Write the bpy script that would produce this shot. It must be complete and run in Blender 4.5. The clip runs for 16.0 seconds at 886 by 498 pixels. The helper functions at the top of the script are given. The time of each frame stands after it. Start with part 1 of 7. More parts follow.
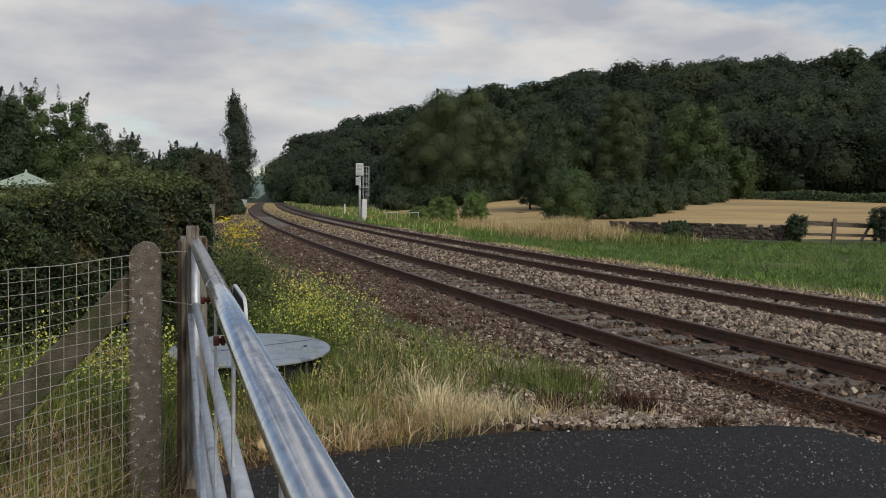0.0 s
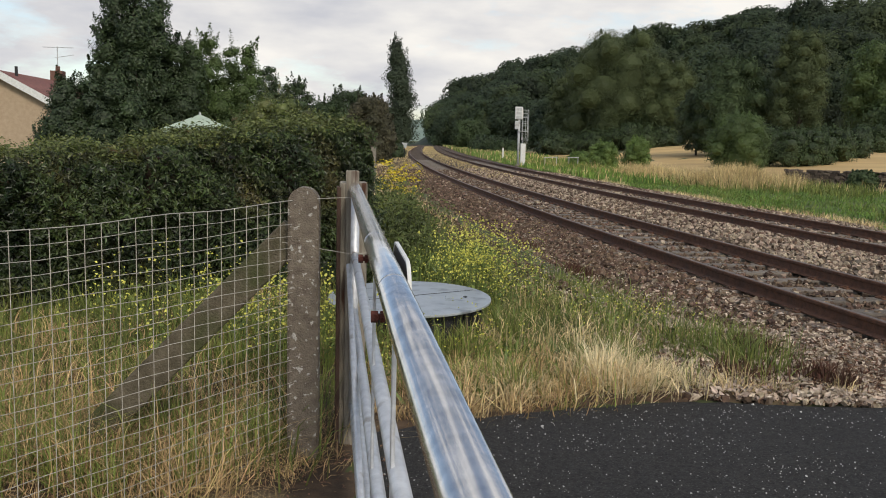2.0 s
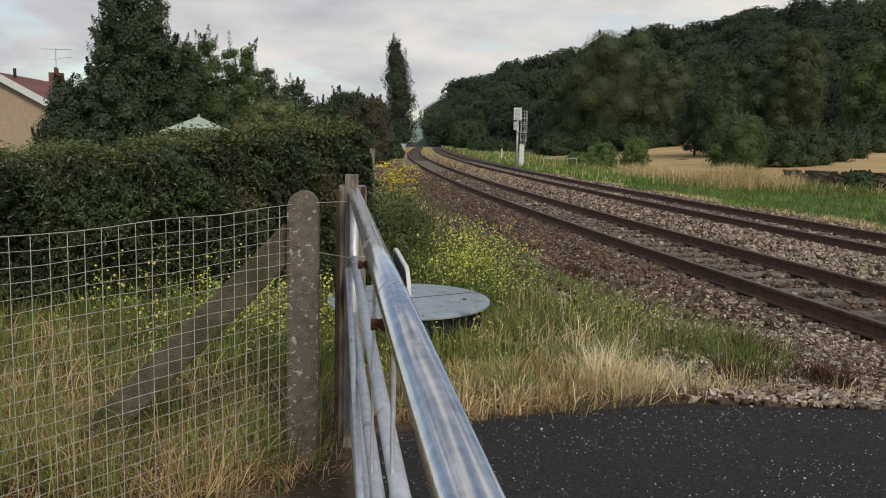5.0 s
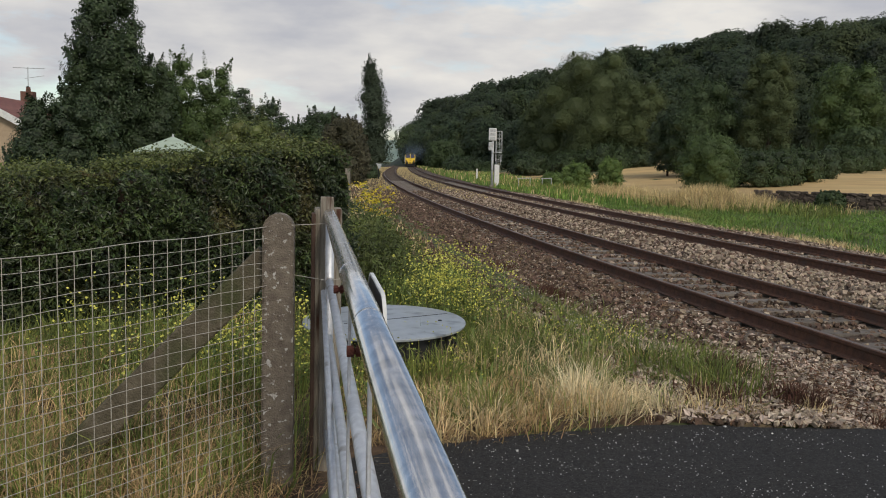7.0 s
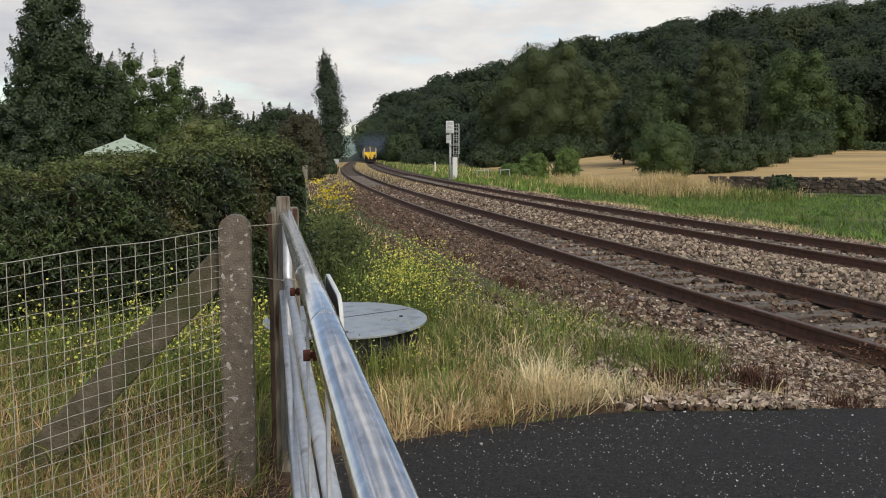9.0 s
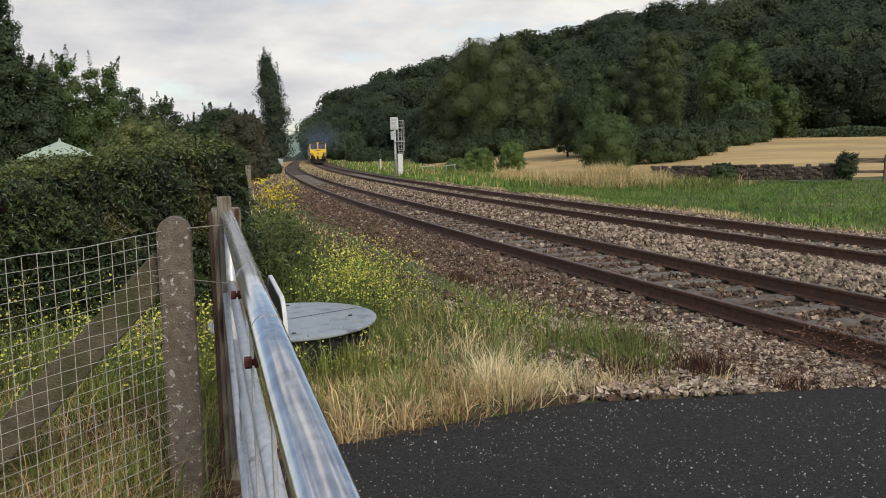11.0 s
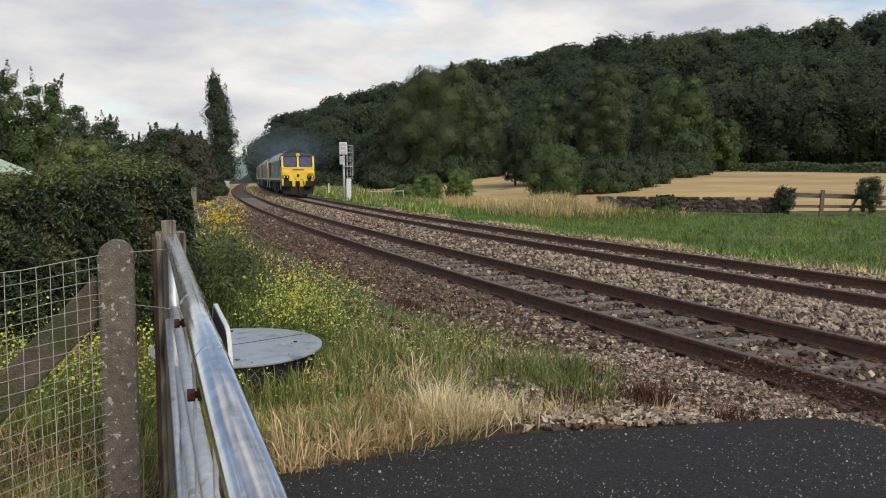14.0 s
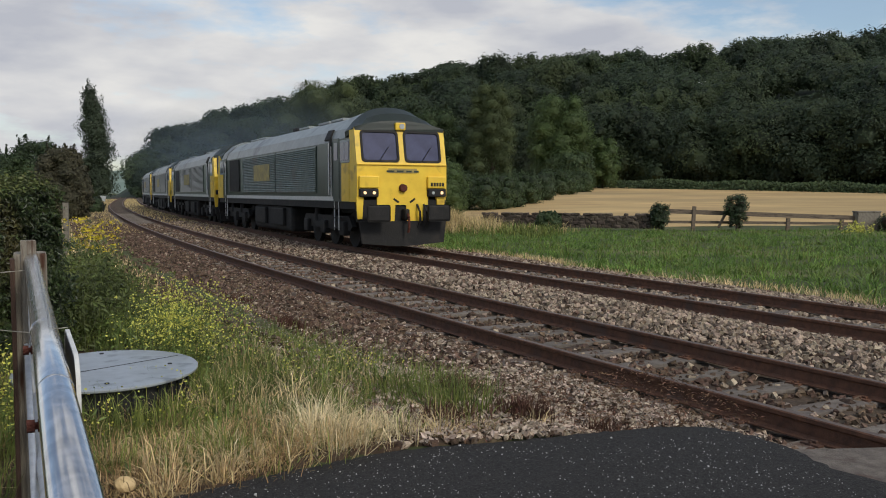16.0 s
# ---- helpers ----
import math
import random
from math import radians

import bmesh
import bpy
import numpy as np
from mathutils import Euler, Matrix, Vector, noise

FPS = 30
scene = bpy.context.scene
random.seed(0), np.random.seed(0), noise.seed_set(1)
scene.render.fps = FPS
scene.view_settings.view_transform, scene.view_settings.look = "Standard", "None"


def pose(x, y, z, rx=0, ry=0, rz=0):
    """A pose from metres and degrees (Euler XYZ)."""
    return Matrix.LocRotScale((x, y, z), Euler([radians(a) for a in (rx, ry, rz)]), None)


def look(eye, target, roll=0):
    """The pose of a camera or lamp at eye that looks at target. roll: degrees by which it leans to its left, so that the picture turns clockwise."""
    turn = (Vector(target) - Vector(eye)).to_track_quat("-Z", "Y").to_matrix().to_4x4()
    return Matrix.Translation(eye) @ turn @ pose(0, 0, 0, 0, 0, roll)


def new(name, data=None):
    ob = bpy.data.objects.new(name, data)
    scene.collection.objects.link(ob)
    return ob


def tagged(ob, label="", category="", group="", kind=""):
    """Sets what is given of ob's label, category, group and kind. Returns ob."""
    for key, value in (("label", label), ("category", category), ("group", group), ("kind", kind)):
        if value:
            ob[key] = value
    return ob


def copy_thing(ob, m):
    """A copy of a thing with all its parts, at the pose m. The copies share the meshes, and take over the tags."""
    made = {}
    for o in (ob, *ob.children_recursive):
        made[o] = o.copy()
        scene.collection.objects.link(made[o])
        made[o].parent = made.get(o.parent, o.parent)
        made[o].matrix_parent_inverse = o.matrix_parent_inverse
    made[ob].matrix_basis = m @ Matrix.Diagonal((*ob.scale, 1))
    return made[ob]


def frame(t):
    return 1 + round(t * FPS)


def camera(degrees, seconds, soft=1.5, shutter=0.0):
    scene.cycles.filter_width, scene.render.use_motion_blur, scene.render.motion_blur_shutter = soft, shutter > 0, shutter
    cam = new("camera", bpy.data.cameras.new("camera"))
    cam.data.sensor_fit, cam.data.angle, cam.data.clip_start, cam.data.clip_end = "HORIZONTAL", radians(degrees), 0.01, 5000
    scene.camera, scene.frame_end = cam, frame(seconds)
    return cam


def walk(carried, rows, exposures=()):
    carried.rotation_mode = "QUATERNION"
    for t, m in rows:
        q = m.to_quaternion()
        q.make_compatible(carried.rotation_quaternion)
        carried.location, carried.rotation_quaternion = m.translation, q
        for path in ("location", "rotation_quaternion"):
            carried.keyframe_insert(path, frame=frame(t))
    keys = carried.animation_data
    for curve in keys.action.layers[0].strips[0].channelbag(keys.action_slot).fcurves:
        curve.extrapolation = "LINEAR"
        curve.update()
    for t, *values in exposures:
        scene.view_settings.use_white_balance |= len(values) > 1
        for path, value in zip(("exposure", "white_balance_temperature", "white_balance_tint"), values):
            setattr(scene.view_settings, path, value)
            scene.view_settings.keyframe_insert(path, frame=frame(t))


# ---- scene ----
cam = camera(54.0, 16.0, soft=1.0)

PATH = [
    (0, (0.105, -0.396, 1.649), (0.11, 1.601, 1.537), 0.9),
    (0.5, (0.099, -0.15, 1.657), (0.045, 1.844, 1.515), 1.6),
    (1, (0.032, -0.017, 1.642), (-0.151, 1.963, 1.427), 1.3),
    (1.5, (0.006, 0.002, 1.645), (-0.299, 1.964, 1.406), 1.5),
    (2, (0.005, -0.003, 1.649), (-0.342, 1.951, 1.403), 1.4),
    (2.5, (0.001, 0.007, 1.649), (-0.36, 1.958, 1.4), 1.1),
    (3, (0.004, -0.003, 1.652), (-0.365, 1.947, 1.402), 0.9),
    (3.5, (0.002, -0.002, 1.651), (-0.37, 1.946, 1.391), 0.6),
    (4, (0.001, -0.001, 1.654), (-0.36, 1.947, 1.382), 0.8),
    (6.5, (0.016, -0.036, 1.675), (-0.298, 1.93, 1.485), 1.5),
    (7, (0.007, -0.022, 1.677), (-0.284, 1.947, 1.479), 1.4),
    (7.5, (0.006, -0.02, 1.676), (-0.268, 1.952, 1.482), 1.1),
    (8, (0.009, -0.028, 1.678), (-0.265, 1.943, 1.478), 0.5),
    (8.5, (0.007, -0.003, 1.675), (-0.254, 1.967, 1.446), 0.5),
    (9, (0.019, -0.022, 1.69), (-0.182, 1.957, 1.478), 0.0),
    (9.5, (0.037, -0.003, 1.685), (-0.093, 1.981, 1.466), -0.4),
    (12, (0.001, 0.061, 1.679), (-0.076, 2.047, 1.457), -1.5),
    (12.5, (0.004, 0.06, 1.678), (-0.072, 2.046, 1.461), -1.6),
    (13, (0.004, 0.069, 1.68), (-0.055, 2.056, 1.466), -1.3),
    (13.5, (0.002, 0.077, 1.682), (-0.014, 2.067, 1.482), -0.8),
    (14, (0.009, 0.056, 1.692), (0.049, 2.049, 1.528), -0.1),
    (14.5, (0.018, 0.057, 1.701), (0.131, 2.05, 1.572), 0.6),
    (15, (0.03, 0.058, 1.709), (0.204, 2.047, 1.598), 0.9),
    (15.5, (0.048, 0.061, 1.708), (0.28, 2.044, 1.592), 0.6),
    (16, (0.069, 0.022, 1.708), (0.365, 1.996, 1.58), 0.1),
]
EXPOSURES = [(0, -0.06, 6500, 8), (0.5, 0.08, 6525, 8), (1, 0.42, 6600, 8), (1.5, 0.44, 6725, 8), (2, 0.40, 6750, 8), (4, 0.24, 6750, 8), (6.5, 0.04, 6700, 8),
             (7.5, 0.26, 6700, 8), (8.5, 0.31, 6725, 8), (12.5, 0.38, 6725, 8), (13.5, 0.39, 6675, 8), (14.0, 0.35, 6640, 8), (15, 0.16, 6560, 8), (16, 0.13, 6490, 8)]
walk(cam, [(t, look(eye, target, roll)) for t, eye, target, roll in PATH], EXPOSURES)

# ---- light ----
world = bpy.data.worlds.new("world")
scene.world = world
world.use_nodes = True
wn, wl = world.node_tree.nodes, world.node_tree.links
wn.clear()
w_out, w_bg = wn.new("ShaderNodeOutputWorld"), wn.new("ShaderNodeBackground")
sky = wn.new("ShaderNodeTexSky")
sky.sky_type, sky.sun_disc = "NISHITA", False
SUN_EL, SUN_AZ = radians(38), radians(150)
sky.sun_elevation, sky.sun_rotation = SUN_EL, SUN_AZ
SKY_STRENGTH = 0.115
w_co, w_map = wn.new("ShaderNodeTexCoord"), wn.new("ShaderNodeMapping")
w_map.inputs["Scale"].default_value = (1.0, 1.0, 3.2)
w_map.inputs["Location"].default_value = (0.35, 0.2, 0.1)
w_noise, w_fine = wn.new("ShaderNodeTexNoise"), wn.new("ShaderNodeTexNoise")
w_noise.inputs["Scale"].default_value, w_noise.inputs["Detail"].default_value, w_noise.inputs["Roughness"].default_value = 2.9, 9, 0.58
w_fine.inputs["Scale"].default_value, w_fine.inputs["Detail"].default_value = 6.5, 10
w_cover = wn.new("ShaderNodeValToRGB")
w_cover.color_ramp.elements[0].color = (0.10, 0.10, 0.10, 1)
w_cover.color_ramp.elements[0].position, w_cover.color_ramp.elements[1].position = 0.45, 0.555
w_tone = wn.new("ShaderNodeValToRGB")
w_tone.color_ramp.elements[0].position, w_tone.color_ramp.elements[0].color = 0.32, (3.9, 4.0, 4.5, 1)
w_tone.color_ramp.elements[1].position, w_tone.color_ramp.elements[1].color = 0.66, (6.3, 6.15, 6.05, 1)
w_mix = wn.new("ShaderNodeMix")
w_mix.data_type = "RGBA"
wl.new(w_co.outputs["Generated"], w_map.inputs["Vector"])
wl.new(w_map.outputs["Vector"], w_noise.inputs["Vector"])
wl.new(w_map.outputs["Vector"], w_fine.inputs["Vector"])
w_sep, w_high, w_sum = wn.new("ShaderNodeSeparateXYZ"), wn.new("ShaderNodeMapRange"), wn.new("ShaderNodeMath")
w_high.inputs["From Min"].default_value, w_high.inputs["From Max"].default_value = 0.12, 0.50
w_high.inputs["To Min"].default_value, w_high.inputs["To Max"].default_value = 0.07, -0.15
w_sum.operation = "ADD"
wl.new(w_co.outputs["Generated"], w_sep.inputs["Vector"])
wl.new(w_sep.outputs["Z"], w_high.inputs["Value"])
wl.new(w_noise.outputs["Fac"], w_sum.inputs[0])
wl.new(w_high.outputs["Result"], w_sum.inputs[1])
w_zenith, w_total = wn.new("ShaderNodeMapRange"), wn.new("ShaderNodeMath")
w_zenith.inputs["From Min"].default_value, w_zenith.inputs["From Max"].default_value = 0.42, 0.75
w_zenith.inputs["To Min"].default_value, w_zenith.inputs["To Max"].default_value = 0.0, 0.16
w_total.operation = "ADD"
wl.new(w_sep.outputs["Z"], w_zenith.inputs["Value"])
wl.new(w_sum.outputs["Value"], w_total.inputs[0])
wl.new(w_zenith.outputs["Result"], w_total.inputs[1])
wl.new(w_total.outputs["Value"], w_cover.inputs["Fac"])
wl.new(w_fine.outputs["Fac"], w_tone.inputs["Fac"])
wl.new(w_cover.outputs["Color"], w_mix.inputs["Factor"])
wl.new(sky.outputs["Color"], w_mix.inputs["A"])
wl.new(w_tone.outputs["Color"], w_mix.inputs["B"])
wl.new(w_mix.outputs["Result"], w_bg.inputs["Color"])
wl.new(w_bg.outputs["Background"], w_out.inputs["Surface"])
w_bg.inputs["Strength"].default_value = SKY_STRENGTH

sun = new("sun", bpy.data.lights.new("sun", "SUN"))
sun.data.energy, sun.data.angle, sun.data.color = 1.5, radians(14), (1.0, 0.93, 0.82)
sun.matrix_world = look((60 * math.sin(SUN_AZ), 60 * math.cos(SUN_AZ), 60 * math.tan(SUN_EL)), (0, 0, 0))


# ---- materials ----
def mat(name, c1, c2=None, scale=8.0, rough=0.8, bump=0.0, bump_scale=60.0, metal=0.0, c3=None, scale3=1.5, edge3=(0.55, 0.68),
        island=0.0, single=0.0, stretch=(1, 1, 1), translucent=0.0, rough_var=0.0):
    m = bpy.data.materials.new(name)
    m.use_nodes = True
    n, l = m.node_tree.nodes, m.node_tree.links
    b = n["Principled BSDF"]
    co, mp = n.new("ShaderNodeTexCoord"), n.new("ShaderNodeMapping")
    mp.inputs["Scale"].default_value = stretch
    l.new(co.outputs["Object"], mp.inputs["Vector"])
    tex = n.new("ShaderNodeTexNoise")
    tex.inputs["Scale"].default_value, tex.inputs["Detail"].default_value, tex.inputs["Roughness"].default_value = scale, 6, 0.62
    l.new(mp.outputs["Vector"], tex.inputs["Vector"])
    ramp = n.new("ShaderNodeValToRGB")
    c2 = c2 or tuple(v * 0.7 for v in c1)
    ramp.color_ramp.elements[0].position, ramp.color_ramp.elements[0].color = 0.33, (*c2, 1)
    ramp.color_ramp.elements[1].position, ramp.color_ramp.elements[1].color = 0.67, (*c1, 1)
    l.new(tex.outputs["Fac"], ramp.inputs["Fac"])
    colour = ramp.outputs["Color"]
    if c3:
        t3, r3, mix = n.new("ShaderNodeTexNoise"), n.new("ShaderNodeValToRGB"), n.new("ShaderNodeMix")
        t3.inputs["Scale"].default_value, t3.inputs["Detail"].default_value = scale3, 7
        l.new(mp.outputs["Vector"], t3.inputs["Vector"])
        r3.color_ramp.elements[0].position, r3.color_ramp.elements[1].position = edge3
        l.new(t3.outputs["Fac"], r3.inputs["Fac"])
        mix.data_type = "RGBA"
        l.new(r3.outputs["Color"], mix.inputs["Factor"])
        l.new(colour, mix.inputs["A"])
        mix.inputs["B"].default_value = (*c3, 1)
        colour = mix.outputs["Result"]
    if island or single:
        src = n.new("ShaderNodeNewGeometry").outputs["Random Per Island"] if island else n.new("ShaderNodeObjectInfo").outputs["Random"]
        amount = island or single
        rng, hsv = n.new("ShaderNodeMapRange"), n.new("ShaderNodeHueSaturation")
        rng.inputs["To Min"].default_value, rng.inputs["To Max"].default_value = 1 - amount, 1 + amount
        l.new(src, rng.inputs["Value"])
        l.new(rng.outputs["Result"], hsv.inputs["Value"])
        hue = n.new("ShaderNodeMapRange")
        hue.inputs["To Min"].default_value, hue.inputs["To Max"].default_value = 0.5 - 0.03 * amount, 0.5 + 0.03 * amount
        wob = n.new("ShaderNodeMath")
        wob.operation = "FRACT"
        wob2 = n.new("ShaderNodeMath")
        wob2.operation, wob2.inputs[1].default_value = "MULTIPLY", 7.31
        l.new(src, wob2.inputs[0])
        l.new(wob2.outputs[0], wob.inputs[0])
        l.new(wob.outputs[0], hue.inputs["Value"])
        l.new(hue.outputs["Result"], hsv.inputs["Hue"])
        l.new(colour, hsv.inputs["Color"])
        colour = hsv.outputs["Color"]
    l.new(colour, b.inputs["Base Color"])
    b.inputs["Roughness"].default_value, b.inputs["Metallic"].default_value = rough, metal
    if rough_var:
        rr = n.new("ShaderNodeMapRange")
        rr.inputs["To Min"].default_value, rr.inputs["To Max"].default_value = rough - rough_var, rough + rough_var
        l.new(tex.outputs["Fac"], rr.inputs["Value"])
        l.new(rr.outputs["Result"], b.inputs["Roughness"])
    if bump:
        tb, bp = n.new("ShaderNodeTexNoise"), n.new("ShaderNodeBump")
        tb.inputs["Scale"].default_value, tb.inputs["Detail"].default_value = bump_scale, 5
        l.new(mp.outputs["Vector"], tb.inputs["Vector"])
        bp.inputs["Strength"].default_value, bp.inputs["Distance"].default_value = bump, 0.02
        l.new(tb.outputs["Fac"], bp.inputs["Height"])
        l.new(bp.outputs["Normal"], b.inputs["Normal"])
    if translucent:
        tr, add = n.new("ShaderNodeBsdfTranslucent"), n.new("ShaderNodeMixShader")
        l.new(colour, tr.inputs["Color"])
        add.inputs["Fac"].default_value = translucent
        l.new(b.outputs["BSDF"], add.inputs[1])
        l.new(tr.outputs["BSDF"], add.inputs[2])
        l.new(add.outputs["Shader"], n["Material Output"].inputs["Surface"])
    if rough > 0.75 and not metal:
        b.inputs["Specular IOR Level"].default_value = 0.25
    return m


def glow(name, colour, strength):
    m = bpy.data.materials.new(name)
    m.use_nodes = True
    b = m.node_tree.nodes["Principled BSDF"]
    b.inputs["Base Color"].default_value = (*colour, 1)
    b.inputs["Emission Color"].default_value, b.inputs["Emission Strength"].default_value = (*colour, 1), strength
    return m


M_SOIL = mat("soil", (0.105, 0.07, 0.045), (0.04, 0.028, 0.019), 5, 0.95, 0.6, 40, c3=(0.20, 0.16, 0.09), scale3=2.2)
M_FAR_GRASS = mat("rough_pasture", (0.10, 0.11, 0.045), (0.05, 0.065, 0.025), 0.4, 0.95, 0.5, 8, c3=(0.24, 0.20, 0.10), scale3=0.12)
M_FIELD = mat("stubble", (0.64, 0.455, 0.21), (0.42, 0.285, 0.135), 0.22, 0.95, 0.6, 6, c3=(0.30, 0.225, 0.115), scale3=0.05, stretch=(0.5, 1, 1), edge3=(0.40, 0.75))
M_ASPHALT = mat("asphalt", (0.05, 0.047, 0.044), (0.015, 0.014, 0.0135), 55, 0.82, 1.0, 95, c3=(0.10, 0.10, 0.098), scale3=110, edge3=(0.60, 0.66))
M_GRIT = mat("pale_grit", (0.52, 0.51, 0.49), (0.30, 0.29, 0.28), 40, 0.9, island=0.5)
M_CONCRETE = mat("concrete", (0.30, 0.27, 0.22), (0.17, 0.15, 0.12), 14, 0.9, 0.5, 90, c3=(0.11, 0.09, 0.07), scale3=5)
M_POST = mat("weathered_concrete", (0.22, 0.185, 0.145), (0.13, 0.105, 0.082), 16, 0.93, 0.7, 120, c3=(0.46, 0.44, 0.40), scale3=34, edge3=(0.605, 0.645))
# moss on the strut, with its shade darkened into the concrete colour
M_STRUT = mat("shaded_mossy_concrete", (0.165, 0.140, 0.098), (0.085, 0.072, 0.048), 12, 0.95, 0.7, 110, c3=(0.075, 0.080, 0.035), scale3=4, edge3=(0.50, 0.66))
M_BALLAST = mat("ballast_bed", (0.115, 0.08, 0.057), (0.036, 0.025, 0.018), 22, 0.95, 1.0, 28, c3=(0.14, 0.108, 0.075), scale3=0.9, edge3=(0.45, 0.7))
M_STONE = mat("ballast_stone", (0.41, 0.325, 0.245), (0.205, 0.158, 0.116), 30, 0.92, 0.3, 90, island=0.55)
M_STONE_DARK = mat("rusty_ballast_stone", (0.185, 0.125, 0.088), (0.052, 0.034, 0.025), 25, 0.92, 0.3, 90, island=0.6)
M_RAIL = mat("rusty_rail", (0.170, 0.077, 0.042), (0.080, 0.037, 0.022), 12, 0.75, 0.4, 80, c3=(0.09, 0.055, 0.04), scale3=3)
M_RAIL_HEAD = mat("worn_rail_head", (0.17, 0.115, 0.082), (0.10, 0.066, 0.047), 10, 0.5, 0.1, 60, metal=0.3)
M_SLEEPER = mat("sleeper", (0.23, 0.20, 0.17), (0.12, 0.10, 0.085), 9, 0.92, 0.6, 60, c3=(0.10, 0.06, 0.045), scale3=3, single=0.2)
M_GALV = mat("galvanised_steel", (0.88, 0.87, 0.86), (0.70, 0.70, 0.70), 30, 0.2, metal=1.0, rough_var=0.05, c3=(0.52, 0.52, 0.53), scale3=7, edge3=(0.60, 0.78))
M_GALV_DULL = mat("dull_galvanised_steel", (0.72, 0.73, 0.75), (0.54, 0.55, 0.57), 25, 0.5, 0.15, 60, metal=0.5, rough_var=0.1, c3=(0.3, 0.27, 0.24), scale3=9, edge3=(0.6, 0.72))
M_RUST = mat("rust", (0.14, 0.045, 0.03), (0.07, 0.024, 0.018), 40, 0.85, 0.6, 120)
M_TIMBER = mat("weathered_timber", (0.36, 0.325, 0.265), (0.19, 0.165, 0.13), 7, 0.85, 0.6, 45, stretch=(6, 6, 0.6), c3=(0.09, 0.045, 0.03), scale3=4)
M_FENCE = mat("brown_fence_timber", (0.215, 0.170, 0.128), (0.115, 0.090, 0.066), 7, 0.88, 0.6, 45, stretch=(0.8, 6, 6), c3=(0.07, 0.055, 0.042), scale3=3)
M_BROWN_TIMBER = mat("dark_brown_timber", (0.11, 0.068, 0.05), (0.055, 0.034, 0.026), 9, 0.8, 0.5, 50, stretch=(5, 5, 0.7))
M_WIRE = mat("fence_wire", (0.52, 0.49, 0.43), (0.32, 0.295, 0.25), 40, 0.6, metal=0.2)
M_WHITE = mat("white_paint", (0.72, 0.72, 0.70), (0.58, 0.58, 0.56), 14, 0.6, 0.1, 60)
M_GREY_METAL = mat("grey_painted_steel", (0.50, 0.52, 0.52), (0.38, 0.40, 0.40), 9, 0.55, 0.1, 60, c3=(0.30, 0.29, 0.27), scale3=5)
M_DARK = mat("dark_plastic", (0.018, 0.018, 0.02), (0.010, 0.010, 0.011), 12, 0.6, 0.2, 50)
M_LID = mat("grey_metal_lid", (0.42, 0.45, 0.48), (0.33, 0.355, 0.385), 6, 0.42, 0.1, 20, metal=0.3, c3=(0.22, 0.24, 0.26), scale3=7)
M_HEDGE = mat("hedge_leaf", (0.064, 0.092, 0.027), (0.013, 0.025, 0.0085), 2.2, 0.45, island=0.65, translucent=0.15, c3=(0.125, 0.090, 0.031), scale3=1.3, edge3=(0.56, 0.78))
# yellowish young shoots, with the light on the hedge top mixed into the colour
M_HEDGE_TOP = mat("pale_young_hedge_leaf", (0.155, 0.180, 0.048), (0.07, 0.092, 0.026), 3.0, 0.5, island=0.5, translucent=0.2, c3=(0.14, 0.075, 0.03), scale3=2.0, edge3=(0.6, 0.72))
M_TWIG = mat("twig", (0.055, 0.038, 0.026), (0.028, 0.02, 0.014), 8, 0.9, 0.4, 40)
M_BARK = mat("bark", (0.085, 0.065, 0.048), (0.045, 0.034, 0.026), 5, 0.95, 0.8, 25)
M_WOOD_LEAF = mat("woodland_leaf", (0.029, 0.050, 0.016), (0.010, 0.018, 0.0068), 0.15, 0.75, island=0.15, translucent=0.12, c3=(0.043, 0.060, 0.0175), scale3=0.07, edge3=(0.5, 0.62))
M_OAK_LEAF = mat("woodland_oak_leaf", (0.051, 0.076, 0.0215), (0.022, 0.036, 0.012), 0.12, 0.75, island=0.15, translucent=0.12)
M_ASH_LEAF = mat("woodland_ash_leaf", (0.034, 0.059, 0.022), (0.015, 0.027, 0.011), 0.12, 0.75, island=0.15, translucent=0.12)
M_TREE_LEAF = mat("tree_leaf", (0.064, 0.100, 0.032), (0.032, 0.054, 0.018), 0.35, 0.65, island=0.18, translucent=0.18)
M_WILLOW_LEAF = mat("willow_leaf", (0.082, 0.108, 0.036), (0.050, 0.068, 0.023), 0.35, 0.7, island=0.08, translucent=0.18)
M_DARK_LEAF = mat("dark_leaf", (0.056, 0.088, 0.032), (0.026, 0.043, 0.017), 0.6, 0.6, island=0.32, translucent=0.15)
M_POPLAR_LEAF = mat("poplar_leaf", (0.046, 0.066, 0.032), (0.028, 0.042, 0.021), 0.5, 0.65, island=0.18, translucent=0.15)
M_BRAMBLE = mat("bramble_leaf", (0.150, 0.225, 0.05), (0.075, 0.125, 0.028), 0.9, 0.55, island=0.2, translucent=0.2)
M_BRIGHT_LEAF = mat("bright_leaf", (0.088, 0.135, 0.034), (0.042, 0.070, 0.018), 0.8, 0.6, island=0.18, translucent=0.2)
M_BROWN_LEAF = mat("brownish_leaf", (0.095, 0.085, 0.045), (0.048, 0.048, 0.024), 0.6, 0.7, island=0.5, translucent=0.12)
M_GRASS = mat("green_grass", (0.235, 0.275, 0.062), (0.085, 0.110, 0.026), 1.2, 0.7, island=0.5, translucent=0.16)
M_VERGE = mat("lush_grass", (0.195, 0.31, 0.055), (0.075, 0.145, 0.024), 0.7, 0.7, island=0.45, translucent=0.16, c3=(0.15, 0.20, 0.06), scale3=0.25)
M_DRY = mat("dry_grass", (0.86, 0.70, 0.41), (0.44, 0.31, 0.15), 1.5, 0.8, island=0.5, translucent=0.15)
